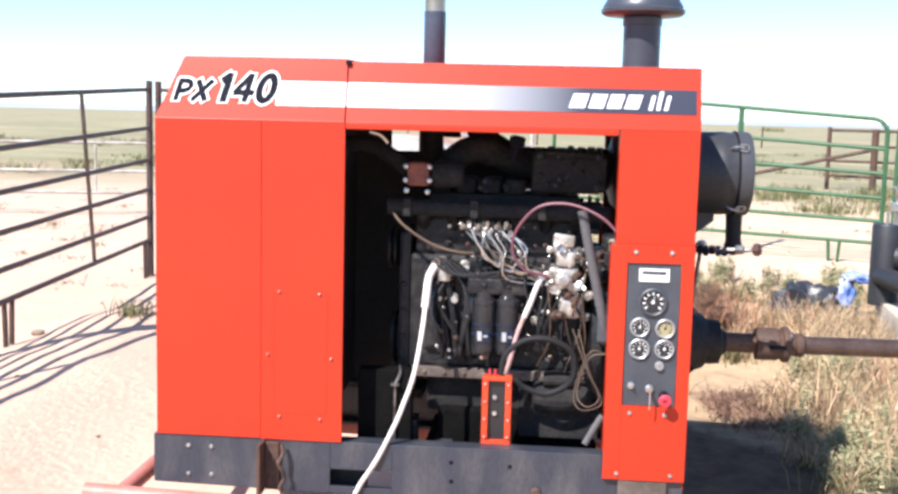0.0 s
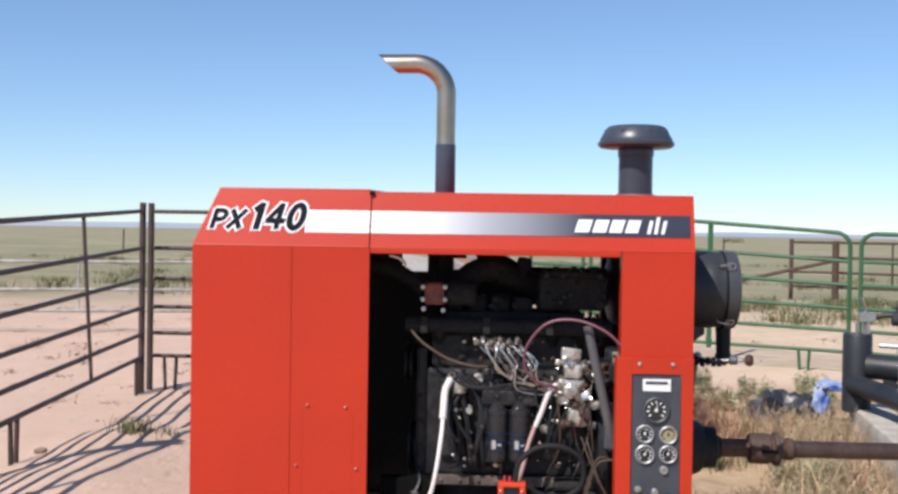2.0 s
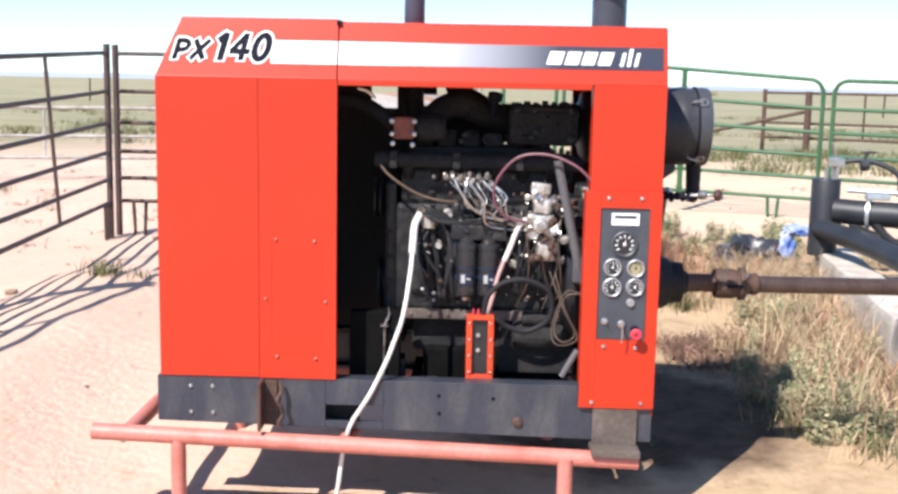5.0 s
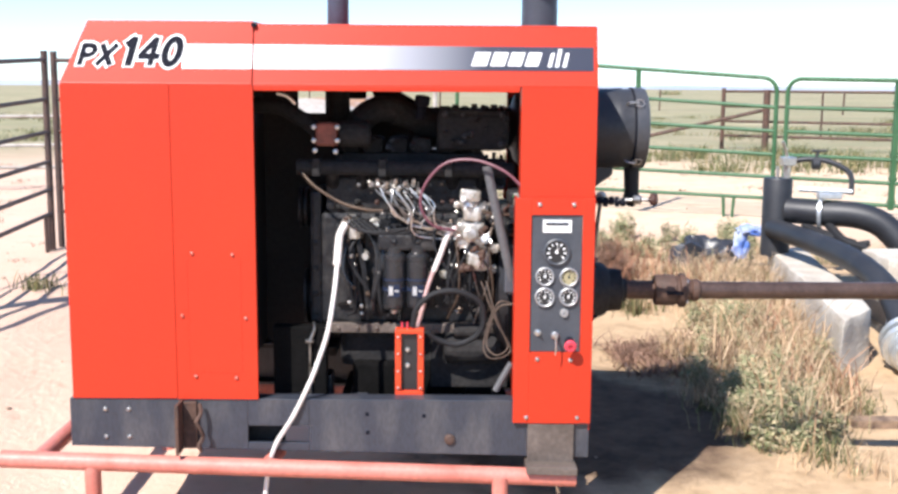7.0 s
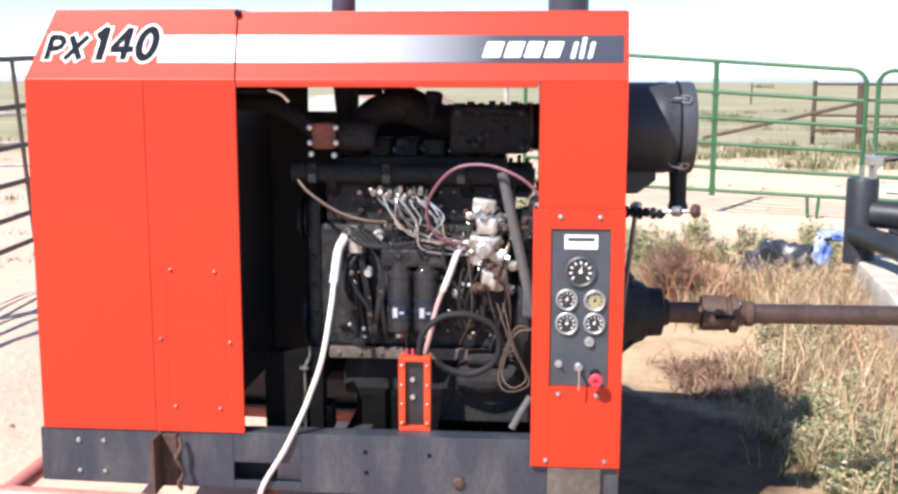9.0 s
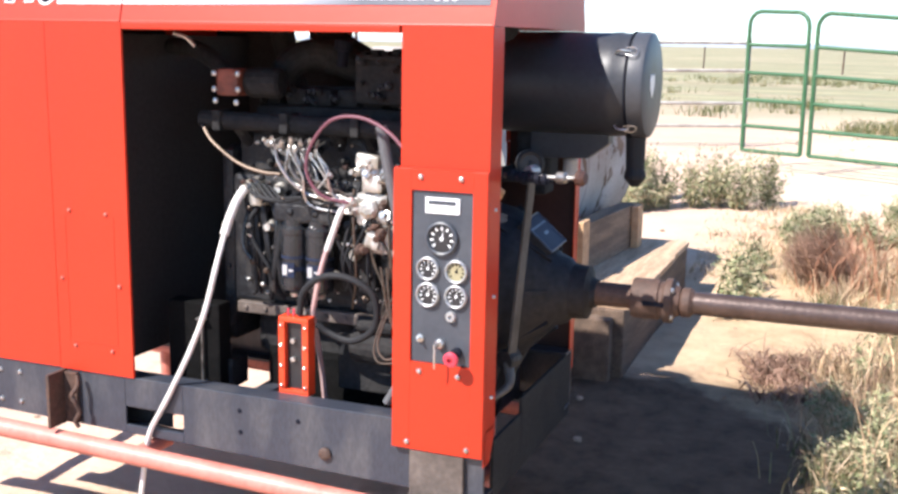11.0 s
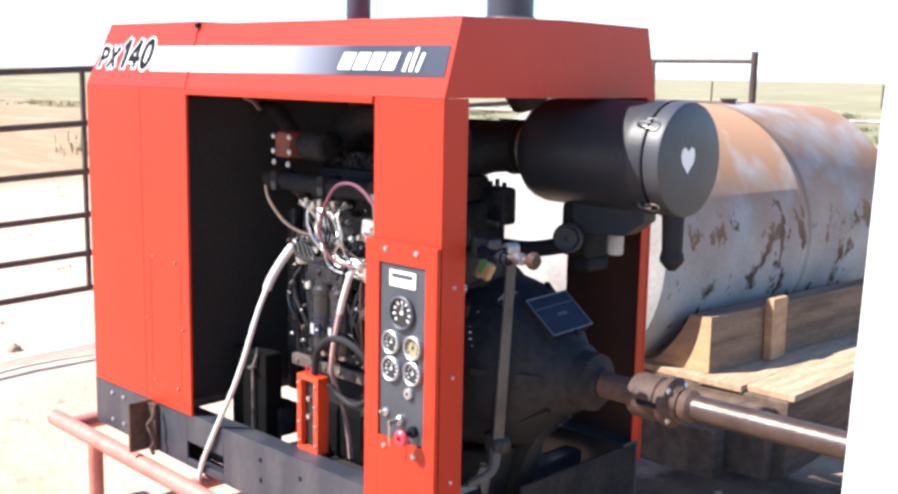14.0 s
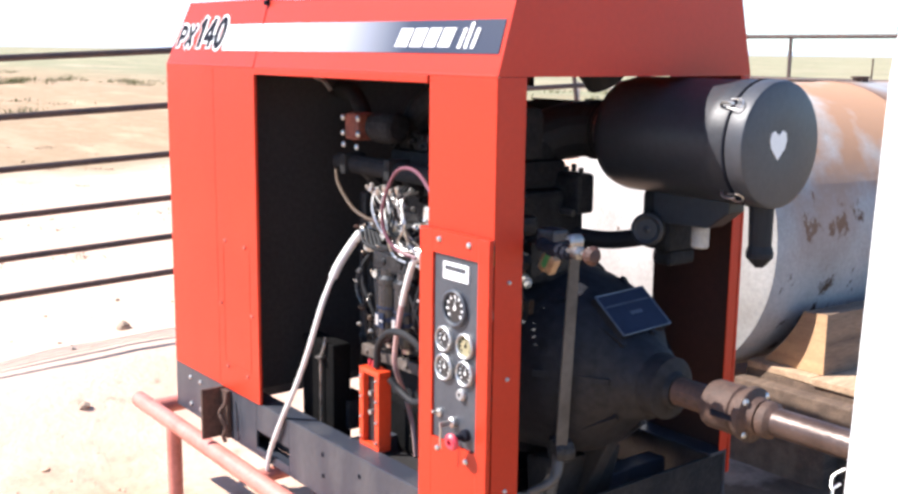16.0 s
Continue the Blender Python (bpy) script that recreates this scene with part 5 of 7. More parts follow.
at_plate = lambda s, t: PC[0] + (PC[1] - PC[0]) * t + (PC[3] - PC[0]) * s + PN * 0.0045  # noqa: E731
part("print_bar", slab([at_plate(0.42, 0.50), at_plate(0.42, 0.58), at_plate(0.66, 0.58), at_plate(0.66, 0.50)], PN, 0.001), STACK, housing)
part("print_line", slab([at_plate(0.05, 0.27), at_plate(0.05, 0.31), at_plate(0.95, 0.31), at_plate(0.95, 0.27)], PN, 0.001), STACK, housing)
lever = part("clutch_lever", slab([(1.944, 0.214, 1.10), (1.954, 0.240, 1.10), (1.896, 0.272, 0.51), (1.882, 0.242, 0.51)], (0.92, -0.35, -0.1), 0.010, 0.003), LEVER, unit, "grey flat steel lever")
part("lever_boss", lathe([(0.03, -0.02), (0.034, -0.01), (0.034, 0.03), (0.02, 0.04), (0, 0.04)], (1.880, 0.262, 0.505), (0.3, 1, 0), 14), ENGINE, lever)
part("lever_foot", tube([(1.880, 0.262, 0.505), (1.900, 0.225, 0.44), (1.86, 0.17, 0.40)], [0.018, 0.010], 10), LEVER, lever)
for k in range(6):
    x, y = 1.905 + 0.021 * k, 0.150 - 0.004 * k
    part("linkage_nut", lathe([(0.010, 0), (0.019 - 0.003 * (k % 2), 0.003), (0.019 - 0.003 * (k % 2), 0.018), (0.009, 0.021), (0.007, 0.028)], (x, y, 1.088 - 0.002 * (k % 3)), (0.98, -0.19, 0.05), 8), INK, lever)
part("lever_pin", join(tube([(1.89, 0.152, 1.087), (2.12, 0.108, 1.097)], 0.007, 8), lathe([(0.010, 0), (0.017, 0.004), (0.017, 0.028), (0.010, 0.034)], (2.055, 0.120, 1.094), (0.98, -0.19, 0.05), 12)), DIM_STEEL, lever, "bright pin")
part("pin_knob", lathe([(0.008, 0), (0.020, 0.006), (0.024, 0.020), (0.016, 0.032), (0, 0.034)], (2.112, 0.108, 1.097), (0.98, -0.19, 0.05), 12), DARK_RUST, lever)
part("lever_head", lathe([(0.016, -0.01), (0.019, 0.0), (0.019, 0.026), (0, 0.028)], (1.949, 0.214, 1.095), (0.3, 1, 0), 12), ALLOY, lever)
part("lever_link", tube([(1.949, 0.225, 1.095), (1.945, 0.140, 1.088)], 0.008, 8), ENGINE, lever)
for k in range(4):
    y = 0.12 + 0.05 * k
    part("rear_fitting", join(box(1.60 + 0.02 * (k % 3), 1.67, y, y + 0.035, 1.02 + 0.03 * (k % 4), 1.07 + 0.04 * (k % 3), 0.006)), ALLOY if k % 2 else ENGINE, unit)
for k in range(6):
    part("rear_wire", tube([(1.62, 0.14 + 0.03 * k, 1.10), (1.72, 0.12 + 0.03 * k, 1.02 - 0.03 * k), (1.76, 0.16 + 0.02 * k, 0.90), (1.70, 0.2 + 0.02 * k, 0.78)], 0.006, 6), GREEN_WIRE if k == 2 else (COPPER if k % 2 else RUBBER), unit)
rng = random.Random(9)
for k in range(26):
    x, y, z = rng.uniform(1.59, 1.72), rng.uniform(0.262, 0.282), rng.uniform(0.93, 1.055)
    r = rng.uniform(0.008, 0.022)
    part("rear_nut", lathe([(r * 0.6, 0), (r, 0.004), (r, r * 1.6), (r * 0.6, r * 1.8), (r * 0.5, r * 2.6), (0, r * 2.6)], (x, y, z), (rng.uniform(0, 1), rng.uniform(-1, 0), rng.uniform(-0.5, 0.8)), 8), rng.choice((ENGINE, ENGINE, RUBBER, DARK_RUST, ALLOY)), unit)
part("rear_casting", join(box(1.57, 1.73, 0.28, 0.47, 0.93, 1.06, 0.03), box(1.60, 1.70, 0.20, 0.34, 1.06, 1.12, 0.02)), ENGINE, unit)
part("shift_box", box(1.755, 1.825, 0.27, 0.33, 1.045, 1.100, 0.010), SKID, unit, "grey-blue switch box")
part("rear_block", join(box(1.37, 1.612, 0.57, 0.64, 1.09, 1.212, 0.014), box(1.35, 1.45, 0.575, 0.635, 1.212, 1.30, 0.01)), ENGINE, unit)
part("coolant_hose", tube([(1.48, 0.60, 1.03), (1.56, 0.64, 1.012), (1.65, 0.69, 1.010), (1.76, 0.75, 1.035)], 0.027, 12), RUBBER, unit, "black coolant hose", True)
part("rear_tube", tube([(1.60, 0.565, 1.095), (1.48, 0.565, 1.10)], 0.010, 8), DIM_STEEL, unit)
for k in range(5):
    part("block_stud", tube([(1.47 + 0.03 * k, 0.60, 1.20), (1.472 + 0.03 * k, 0.598, 1.228 + 0.010 * (k % 2))], 0.008, 6), ENGINE, unit)
# Dark mass added under the canister, sized to the view, coloured for shade.
part("rear_dark_mass", join(box(1.745, 1.862, 0.70, 0.84, 1.000, 1.175, 0.020), box(1.775, 1.85, 0.72, 0.83, 0.955, 1.000, 0.015)), SHADE_BLACK, unit, "dark box added under the canister")
for k in range(3):
    part("rear_clip", box(1.775 + 0.024 * k, 1.800 + 0.024 * k, 0.268 - 0.01 * k, 0.292 - 0.01 * k, 0.985 + 0.01 * (k % 2), 1.035 + 0.01 * (k % 2), 0.006, Matrix.Rotation(0.5, 4, "Y")), WOOD_END if k != 1 else GREEN_WIRE, unit, "tan plastic clip" if k != 1 else "green plastic clip")
part("rear_pulley", lathe([(0.040, 0), (0.048, 0.008), (0.048, 0.035), (0.040, 0.040), (0.030, 0.034), (0.012, 0.034), (0, 0.040)], (1.80, 0.68, 1.065), (0.5, -1, 0.1), 22), BLACK, unit)
# End plate coloured dark to match the shade there.
part("skid_end", join(box(L - 0.014, L - 0.002, 0.10, 0.37, 0.112, 0.300, 0.003), box(L - 0.014, L - 0.002, 0.3705, D - 0.02, 0.112, 0.350, 0.003)), SHADE_BLACK, unit, "end plate of the skid, dark for shade")
# Dark foot and web added for the shade below the clutch.
part("housing_foot", slab([(1.64, 0.36, 0.40), (1.80, 0.36, 0.43), (1.74, 0.36, 0.19), (1.66, 0.36, 0.19)], (0, 1, 0), 0.24, 0.012), BAY_BLACK, unit, "dark foot added under the housing")
part("foot_web", slab([(1.78, 0.45, 0.44), (1.90, 0.45, 0.52), (1.76, 0.45, 0.24)], (0, 1, 0), 0.05, 0.006), BAY_BLACK, unit)

part("junction_cup", lathe([(0.020, 0), (0.026, 0.006), (0.026, 0.060), (0.018, 0.068), (0.012, 0.072), (0.012, 0.155)], (1.925, 0.752, 1.020), (0, 0, 1), 14), PALE_PIPE, unit, "pale plastic cup under the canister")
part("bracket_strap", box(1.74, 2.05, 0.715, 0.755, 1.177, 1.190, 0.004), BLACK, unit)
part("canister_bracket", slab([(1.80, 0.69, 1.180), (2.066, 0.69, 1.180), (2.066, 0.69, 1.142), (1.998, 0.69, 1.092), (1.80, 0.69, 1.085)], (0, 1, 0), 0.07, 0.004), CANISTER, unit, "black wedge bracket under the canister")

# air cleaner on its side
AC = (0.724, 1.335)
ac = part("air_cleaner", lathe([(0.05, -0.05), (0.084, -0.05), (0.088, 0.030), (0.100, 0.038), (0.135, 0.048), (0.158, 0.070), (0.166, 0.105), (0.166, 0.46), (0.168, 0.47), (0.168, 0.495), (0.165, 0.505), (0.165, 0.535), (0, 0.535)], (1.60, *AC), (1, 0, 0), 48), CANISTER, unit, "satin black air cleaner canister", True)
part("end_cap", lathe([(0.164, 0.0), (0.169, 0.004), (0.169, 0.042), (0.166, 0.052), (0.156, 0.057), (0.05, 0.055), (0, 0.055)], (2.140, *AC), (1, 0, 0), 48), CLEANER, ac, "black end cap", True)
part("clamp_band", lathe([(0.165, 0.0), (0.171, 0.001), (0.171, 0.006), (0.165, 0.007)], (2.133, *AC), (1, 0, 0), 48), INK, ac)
for a in (-0.93, -2.40, 1.0):
    cy, cz = math.sin(a), math.cos(a)
    at_rim = lambda x, r, w=0.0: (x, AC[0] + r * cy - w * cz, AC[1] + r * cz + w * cy)  # noqa: E731
    clip = part("clip", tube([at_rim(2.100, 0.168), at_rim(2.112, 0.182), at_rim(2.134, 0.185), at_rim(2.150, 0.181)], 0.0038, 8), STEEL, ac, "bright over-centre clip")
    part("clip_wire", tube([at_rim(2.134, 0.182, -0.013), at_rim(2.162, 0.180, -0.015), at_rim(2.172, 0.176, 0.0), at_rim(2.162, 0.180, 0.015), at_rim(2.134, 0.182, 0.013)], 0.0022, 6), STEEL, clip)
heart = [(0.0, -0.043), (0.030, -0.012), (0.036, 0.010), (0.030, 0.028), (0.016, 0.033), (0.0, 0.020), (-0.016, 0.033), (-0.030, 0.028), (-0.036, 0.010), (-0.030, -0.012)]
part("sticker", slab([(2.1955, AC[0] - 0.016 + a, AC[1] + 0.005 + b) for a, b in heart], (1, 0, 0), 0.002), POLY, ac, "pale heart-shaped sticker")
part("dust_valve", join(lathe([(0.036, -0.02), (0.033, 0.02), (0.031, 0.105), (0.037, 0.125), (0.036, 0.138), (0.012, 0.165), (0, 0.167)], (2.150, AC[0] - 0.005, 1.170), (0.02, 0, -1), 16)), RUBBER, ac, "rubber dust valve")
part("inlet_hose", join(tube([(1.62, *AC), (1.55, 0.725, 1.335), (1.47, 0.66, 1.33), (1.42, 0.58, 1.30)], 0.084, 18), *[lathe([(0.085, 0), (0.092, 0.006), (0.092, 0.012), (0.085, 0.018)], (1.585 - 0.03 * k, 0.732 - 0.008 * k, 1.335), (1, 0.15, 0), 20) for k in range(3)]), RUBBER, ac, "ribbed black rubber elbow")
part("hose_band", lathe([(0.092, 0), (0.094, 0.002), (0.094, 0.008), (0.092, 0.010)], (1.600, *AC), (1, 0, 0), 24), STEEL, ac)
part("riser_pipe", join(tube([(1.726, 0.45, 1.72), (1.726, 0.45, 1.62), (1.73, 0.55, 1.50)], 0.066, 18)), RUBBER, ac)

# roof fittings
exh = part("exhaust_pipe", lathe([(0.040, 0), (0.043, 0.005), (0.043, 0.228), (0.040, 0.231)], (0.931, 0.55, 1.712), (0, 0, 1), 24), STACK, unit, "dark lower exhaust pipe", True)


def elbow():
    """Upright pipe that turns over to one side, with a slanted mouth."""
    path = [Vector((0.931, 0.55, 1.935)), Vector((0.931, 0.55, 2.155))]
    for k in range(1, 13):
        a = radians(90 * k / 12)
        path.append(Vector((0.931 - 0.130 * (1 - math.cos(a)), 0.55, 2.155 + 0.130 * math.sin(a))))
    path.append(Vector((0.724, 0.55, 2.284)))
    bm = bmesh.new()
    n, r, rings = 24, 0.0405, []
    for i, p in enumerate(path):
        d = (path[min(i + 1, len(path) - 1)] - path[max(i - 1, 0)]).normalized()
        side = Vector((0, 1, 0))
        up = side.cross(d)
        ring = []
        for k in range(n):
            a = 2 * math.pi * k / n
            v = p + r * (math.cos(a) * side + math.sin(a) * up)
            if i == len(path) - 1:
                v.x -= 0.044 * (v.z - p.z + r) / r
            ring.append(bm.verts.new(v))
        rings.append(ring)
    inner = []
    for ring in (rings[-1], rings[-3]):
        c = sum((v.co for v in ring), Vector()) / n
        inner.append([bm.verts.new(c + (v.co - c) * 0.93) for v in ring])
    rings += inner
    for a, b in zip(rings, rings[1:]):
        for k in range(n):
            bm.faces.new((a[k], a[(k + 1) % n], b[(k + 1) % n], b[k]))
    bm.faces.new(rings[-1])
    bmesh.ops.recalc_face_normals(bm, faces=bm.faces)
    return bm


part("exhaust_elbow", elbow(), CHROME, exh, "heat-tinted chrome elbow with slanted mouth", True)
# Black disc across the mouth stands in for the unlit bore.
mouth = [(0.0355 * math.cos(2 * math.pi * k / 20), 0.0355 * math.sin(2 * math.pi * k / 20)) for k in range(20)]
part("mouth_bore", slab([(0.732 - 0.044 * (dz + 0.0405) / 0.0405, 0.55 + dy, 2.284 + dz) for dy, dz in mouth], (1, 0, 0), 0.002), DEAD_BLACK, exh, "black disc for the unlit bore")
pc = part("precleaner_neck", lathe([(0.078, 0), (0.080, 0.004), (0.080, 0.020), (0.070, 0.024), (0.070, 0.175), (0.074, 0.178), (0.074, 0.205), (0.066, 0.208)], (1.726, 0.45, 1.716), (0, 0, 1), 30), CAP, unit, "black intake neck", True)
part("neck_clamp", lathe([(0.081, 0), (0.083, 0.002), (0.083, 0.011), (0.081, 0.013)], (1.726, 0.45, 1.722), (0, 0, 1), 28), STEEL, pc)
part("precleaner_cap", lathe([(0.07, 0.0), (0.145, 0.004), (0.156, 0.012), (0.158, 0.024), (0.150, 0.030), (0.150, 0.036), (0.135, 0.062), (0.122, 0.084), (0.110, 0.092), (0.04, 0.098), (0, 0.098)], (1.726, 0.45, 1.925), (0, 0, 1), 40), CAP, pc, "black mushroom intake cap", True)
for a in (-0.5, -1.3, -2.1, -2.9, 0.4, 1.5, 2.5):
    cx, cy = 1.726 + 0.125 * math.cos(a), 0.45 + 0.125 * math.sin(a)
    part("cap_rib", box(cx - 0.012, cx + 0.012, cy - 0.012, cy + 0.012, 1.965, 2.000, 0.004), CAP, pc)


# ---- drive shaft ----
shaft = thing("drive_shaft", (2.7, 0.482, 0.0), "brown steel drive shaft with universal joints running to the pump", "drive shaft")
SZ = 0.690
part("input_yoke", join(lathe([(0.036, 0), (0.038, 0.01), (0.038, 0.14)], (2.085, AX[0], SZ), (1, 0, 0), 18), box(2.215, 2.275, 0.43, 0.452, SZ - 0.035, SZ + 0.035, 0.008), box(2.215, 2.275, 0.512, 0.534, SZ - 0.035, SZ + 0.035, 0.008)), RUSTY, shaft, "rusty yoke")
part("coupling", lathe([(0.045, 0), (0.060, 0.004), (0.063, 0.012), (0.063, 0.085), (0.058, 0.09), (0.058, 0.10), (0.068, 0.105), (0.070, 0.112), (0.070, 0.126), (0.05, 0.135), (0.044, 0.15)], (2.212, AX[0], SZ), (1, 0, 0), 26), RUSTY, shaft, "rusty round coupling", True)
for k in range(4):
    a = radians(45 + 90 * k)
    part("coupling_bolt", screw(2.340, AX[0] + 0.058 * math.cos(a), SZ + 0.058 * math.sin(a), 0.010, (1, 0, 0)), STEEL, shaft)
part("grease_gap", box(2.255, 2.33, 0.411, 0.418, SZ - 0.008, SZ + 0.006, 0.002), INK, shaft)
part("tube", tube([(2.355, AX[0], SZ), (3.22, 0.492, SZ)], 0.0355, 26, False), SHAFT, shaft, "", True)
part("weld_collar", lathe([(0.036, 0), (0.046, 0.008), (0.046, 0.03), (0.036, 0.042)], (2.362, AX[0], SZ), (1, 0, 0), 24), RUSTY, shaft, "", True)
part("output_joint", join(lathe([(0.036, 0), (0.044, 0.015), (0.052, 0.05), (0.054, 0.065), (0.054, 0.13), (0.045, 0.14)], (3.22, 0.492, SZ), (1, 0, 0), 20), box(3.34, 3.40, 0.455, 0.53, SZ - 0.035, SZ + 0.035, 0.01)), RUSTY, shaft, "rusty universal joint", True)
part("output_flange", lathe([(0.075, 0), (0.085, 0.005), (0.085, 0.022), (0.06, 0.03), (0.06, 0.10), (0, 0.10)], (3.395, 0.492, SZ), (1, 0, 0), 24), RUSTY, shaft, "", True)
part("bearing_stand", join(box(3.47, 3.57, 0.40, 0.585, -0.20, SZ + 0.05, 0.01), box(3.42, 3.62, 0.34, 0.64, -0.20, -0.14, 0.006)), BLACK, shaft, "black bearing stand")

# ---- pipe sled under the unit ----
sled = thing("pipe_sled", (0.9, 0.48, 0.0), "faded red welded pipe sled under the engine skid", "pipe frame")
part("front_pipe", tube([(-0.25, -0.058, 0.148), (1.85, -0.030, 0.078)], 0.032, 18, False), RED_PIPE, sled, "", True)
part("rear_pipe", tube([(-0.25, 1.00, 0.148), (1.85, 1.00, 0.086)], 0.032, 16, False), RED_PIPE, sled, "", True)
part("cross_pipe", tube([(-0.115, -0.05, 0.146), (-0.115, 1.00, 0.146)], 0.032, 18, False), RED_PIPE, sled, "", True)
part("cross_pipe", tube([(1.80, 0.02, 0.085), (1.80, 1.00, 0.090)], 0.032, 18, False), RED_PIPE, sled, "", True)
part("pipe_stub", tube([(0.70, -0.06, 0.112), (0.74, 0.10, 0.13)], 0.026, 12, False), RED_PIPE, sled, "", True)
for x, z in ((0.08, 0.14), (1.57, 0.09)):
    for y in (-0.055, 1.0):
        part("leg", tube([(x, y, z), (x, y, -0.24)], 0.029, 14, False), RED_PIPE, sled, "", True)

# ---- hoses that hang out of the doorway ----
hose = thing("white_hose", (0.70, -0.08, 0.0), "white plastic hose hanging from the engine over the skid", "hose")
part("pipe", tube([(0.965, 0.190, 0.940), (0.963, 0.140, 0.877), (0.957, 0.088, 0.768), (0.934, 0.046, 0.610), (0.899, 0.025, 0.500), (0.870, 0.008, 0.425), (0.812, -0.008, 0.305), (0.748, -0.004, 0.200), (0.722, 0.002, 0.130), (0.706, 0.004, 0.05), (0.690, -0.004, -0.08), (0.664, -0.012, -0.195)], 0.0090, 12), WHITE_HOSE, hose, "", True)
part("sleeve", tube([(0.985, 0.215, 0.985), (0.966, 0.192, 0.945), (0.963, 0.145, 0.884), (0.961, 0.122, 0.842)], 0.0148, 14), WHITE_HOSE, hose, "", True)
part("elbow_fitting", join(tube([(0.985, 0.215, 0.985), (1.005, 0.25, 1.00), (1.02, 0.285, 0.985)], 0.020, 12), lathe([(0.03, 0), (0.032, 0.01), (0.032, 0.05), (0.02, 0.06), (0, 0.06)], (1.02, 0.24, 0.93), (0, 0, 1), 14)), ALLOY, hose)
tube2 = thing("fuel_tube", (1.33, 0.1, 0.36), "pinkish white plastic tube hanging beside the sight box", "tube")
part("pipe", tube([(1.405, 0.150, 0.985), (1.375, 0.140, 0.955), (1.340, 0.136, 0.87), (1.300, 0.142, 0.76), (1.276, 0.145, 0.66), (1.262, 0.160, 0.60), (1.252, 0.205, 0.50), (1.250, 0.235, 0.40), (1.255, 0.245, 0.30)], 0.0085, 10), PINK_HOSE, tube2, "", True)
part("sleeve", tube([(1.400, 0.148, 0.981), (1.372, 0.140, 0.950), (1.342, 0.136, 0.87), (1.322, 0.139, 0.82)], 0.0105, 10), WHITE_HOSE, tube2, "", True)

# ---- storage tank on timber cradles ----
A, B = Vector((0.587, 2.148, 0.764)), Vector((0.765, 4.25, 0.764))
axis = (B - A).normalized()
span = (B - A).length
tank = thing("storage_tank", (0.8, 2.9, 0.16), "large rust-stained pale steel tank lying on timber cradles", "tank")
R = 0.672
part("shell", lathe([(0, -0.11), (0.25, -0.098), (0.45, -0.065), (0.61, -0.025), (R, 0.0), (R, 1.122), (R + 0.004, 1.128), (R + 0.004, 1.142), (R, 1.148), (R, span), (0.61, span + 0.025), (0.45, span + 0.065), (0.25, span + 0.098), (0, span + 0.11)], A, axis, 64), TANK, tank, "", True)
part("filler_neck", join(lathe([(0.04, -0.02), (0.04, 0.02), (0.05, 0.022), (0.05, 0.03), (0, 0.032)], (0.715, 3.50, 1.434), (0, 0, 1), 16)), RUSTY, tank)


def cradle(side):
    """A heavy timber with its inner top edge cut to the tank's round."""
    pts = []
    for k in range(9):
        z = 0.255 + (0.500 - 0.255) * k / 8
        pts.append((math.sqrt(max(0.01, R * R - (z - A.z) ** 2)) + 0.085, z))
    sec = [(A.x + side * x, z) for x, z in pts] + [(A.x + side * 0.815, 0.505), (A.x + side * 0.815, 0.245), (A.x + side * 0.525, 0.245)]
    bm = bmesh.new()
    y0, y1 = 2.25, 3.83
    rows = [[bm.verts.new((x + (y - A.y) * axis.x / axis.y, y, z)) for x, z in sec] for y in (y0, y1)]
    bm.faces.new(rows[0])
    bm.faces.new(rows[1][::-1])
    for i in range(len(sec)):
        j = (i + 1) % len(sec)
        bm.faces.new((rows[0][i], rows[0][j], rows[1][j], rows[1][i]))
    bmesh.ops.recalc_face_normals(bm, faces=bm.faces)
    return bm


for side in (1, -1):
    c = thing("timber_cradle", (A.x + side * 0.65, 2.9, 0.25), "heavy weathered timber cradle beam cut to the tank's round", "timber", "tank cradle")
    bmc = cradle(side)
    ob = part("beam", bmc, WOOD, c)
    ob.data.materials.append(WOOD_END)
    # Faces toward either end take the orange-tan timber.
    for poly in ob.data.polygons:
        if abs(poly.normal.y) > 0.8:
            poly.material_index = 1
    if side > 0:
        for y, h in ((2.67, 0.545), (3.67, 0.50)):
            x = A.x + 0.817 + 0.085 * (y - 2.10)
            part("cleat", box(x, x + 0.042, y, y + 0.14, 0.245, h, 0.003), WOOD_END, c, "upright board nailed to the beam")
for x0, x1, y0, y1, z1 in ((1.06, 1.78, 2.12, 2.195, 0.180), (1.06, 1.83, 2.20, 3.53, 0.212), (1.08, 1.82, 3.55, 4.08, 0.212), (-0.40, 0.12, 2.20, 4.08, 0.243), (0.40, 1.60, 2.00, 2.10, 0.070)):
    s = thing("sleeper", ((x0 + x1) / 2, (y0 + y1) / 2, -0.12), "weathered timber sleeper lying on the sand", "timber", "tank sleepers")
    part("beam", box(x0, x1, y0, y1, -0.18, z1, 0.008), SHADED_TIMBER, s)
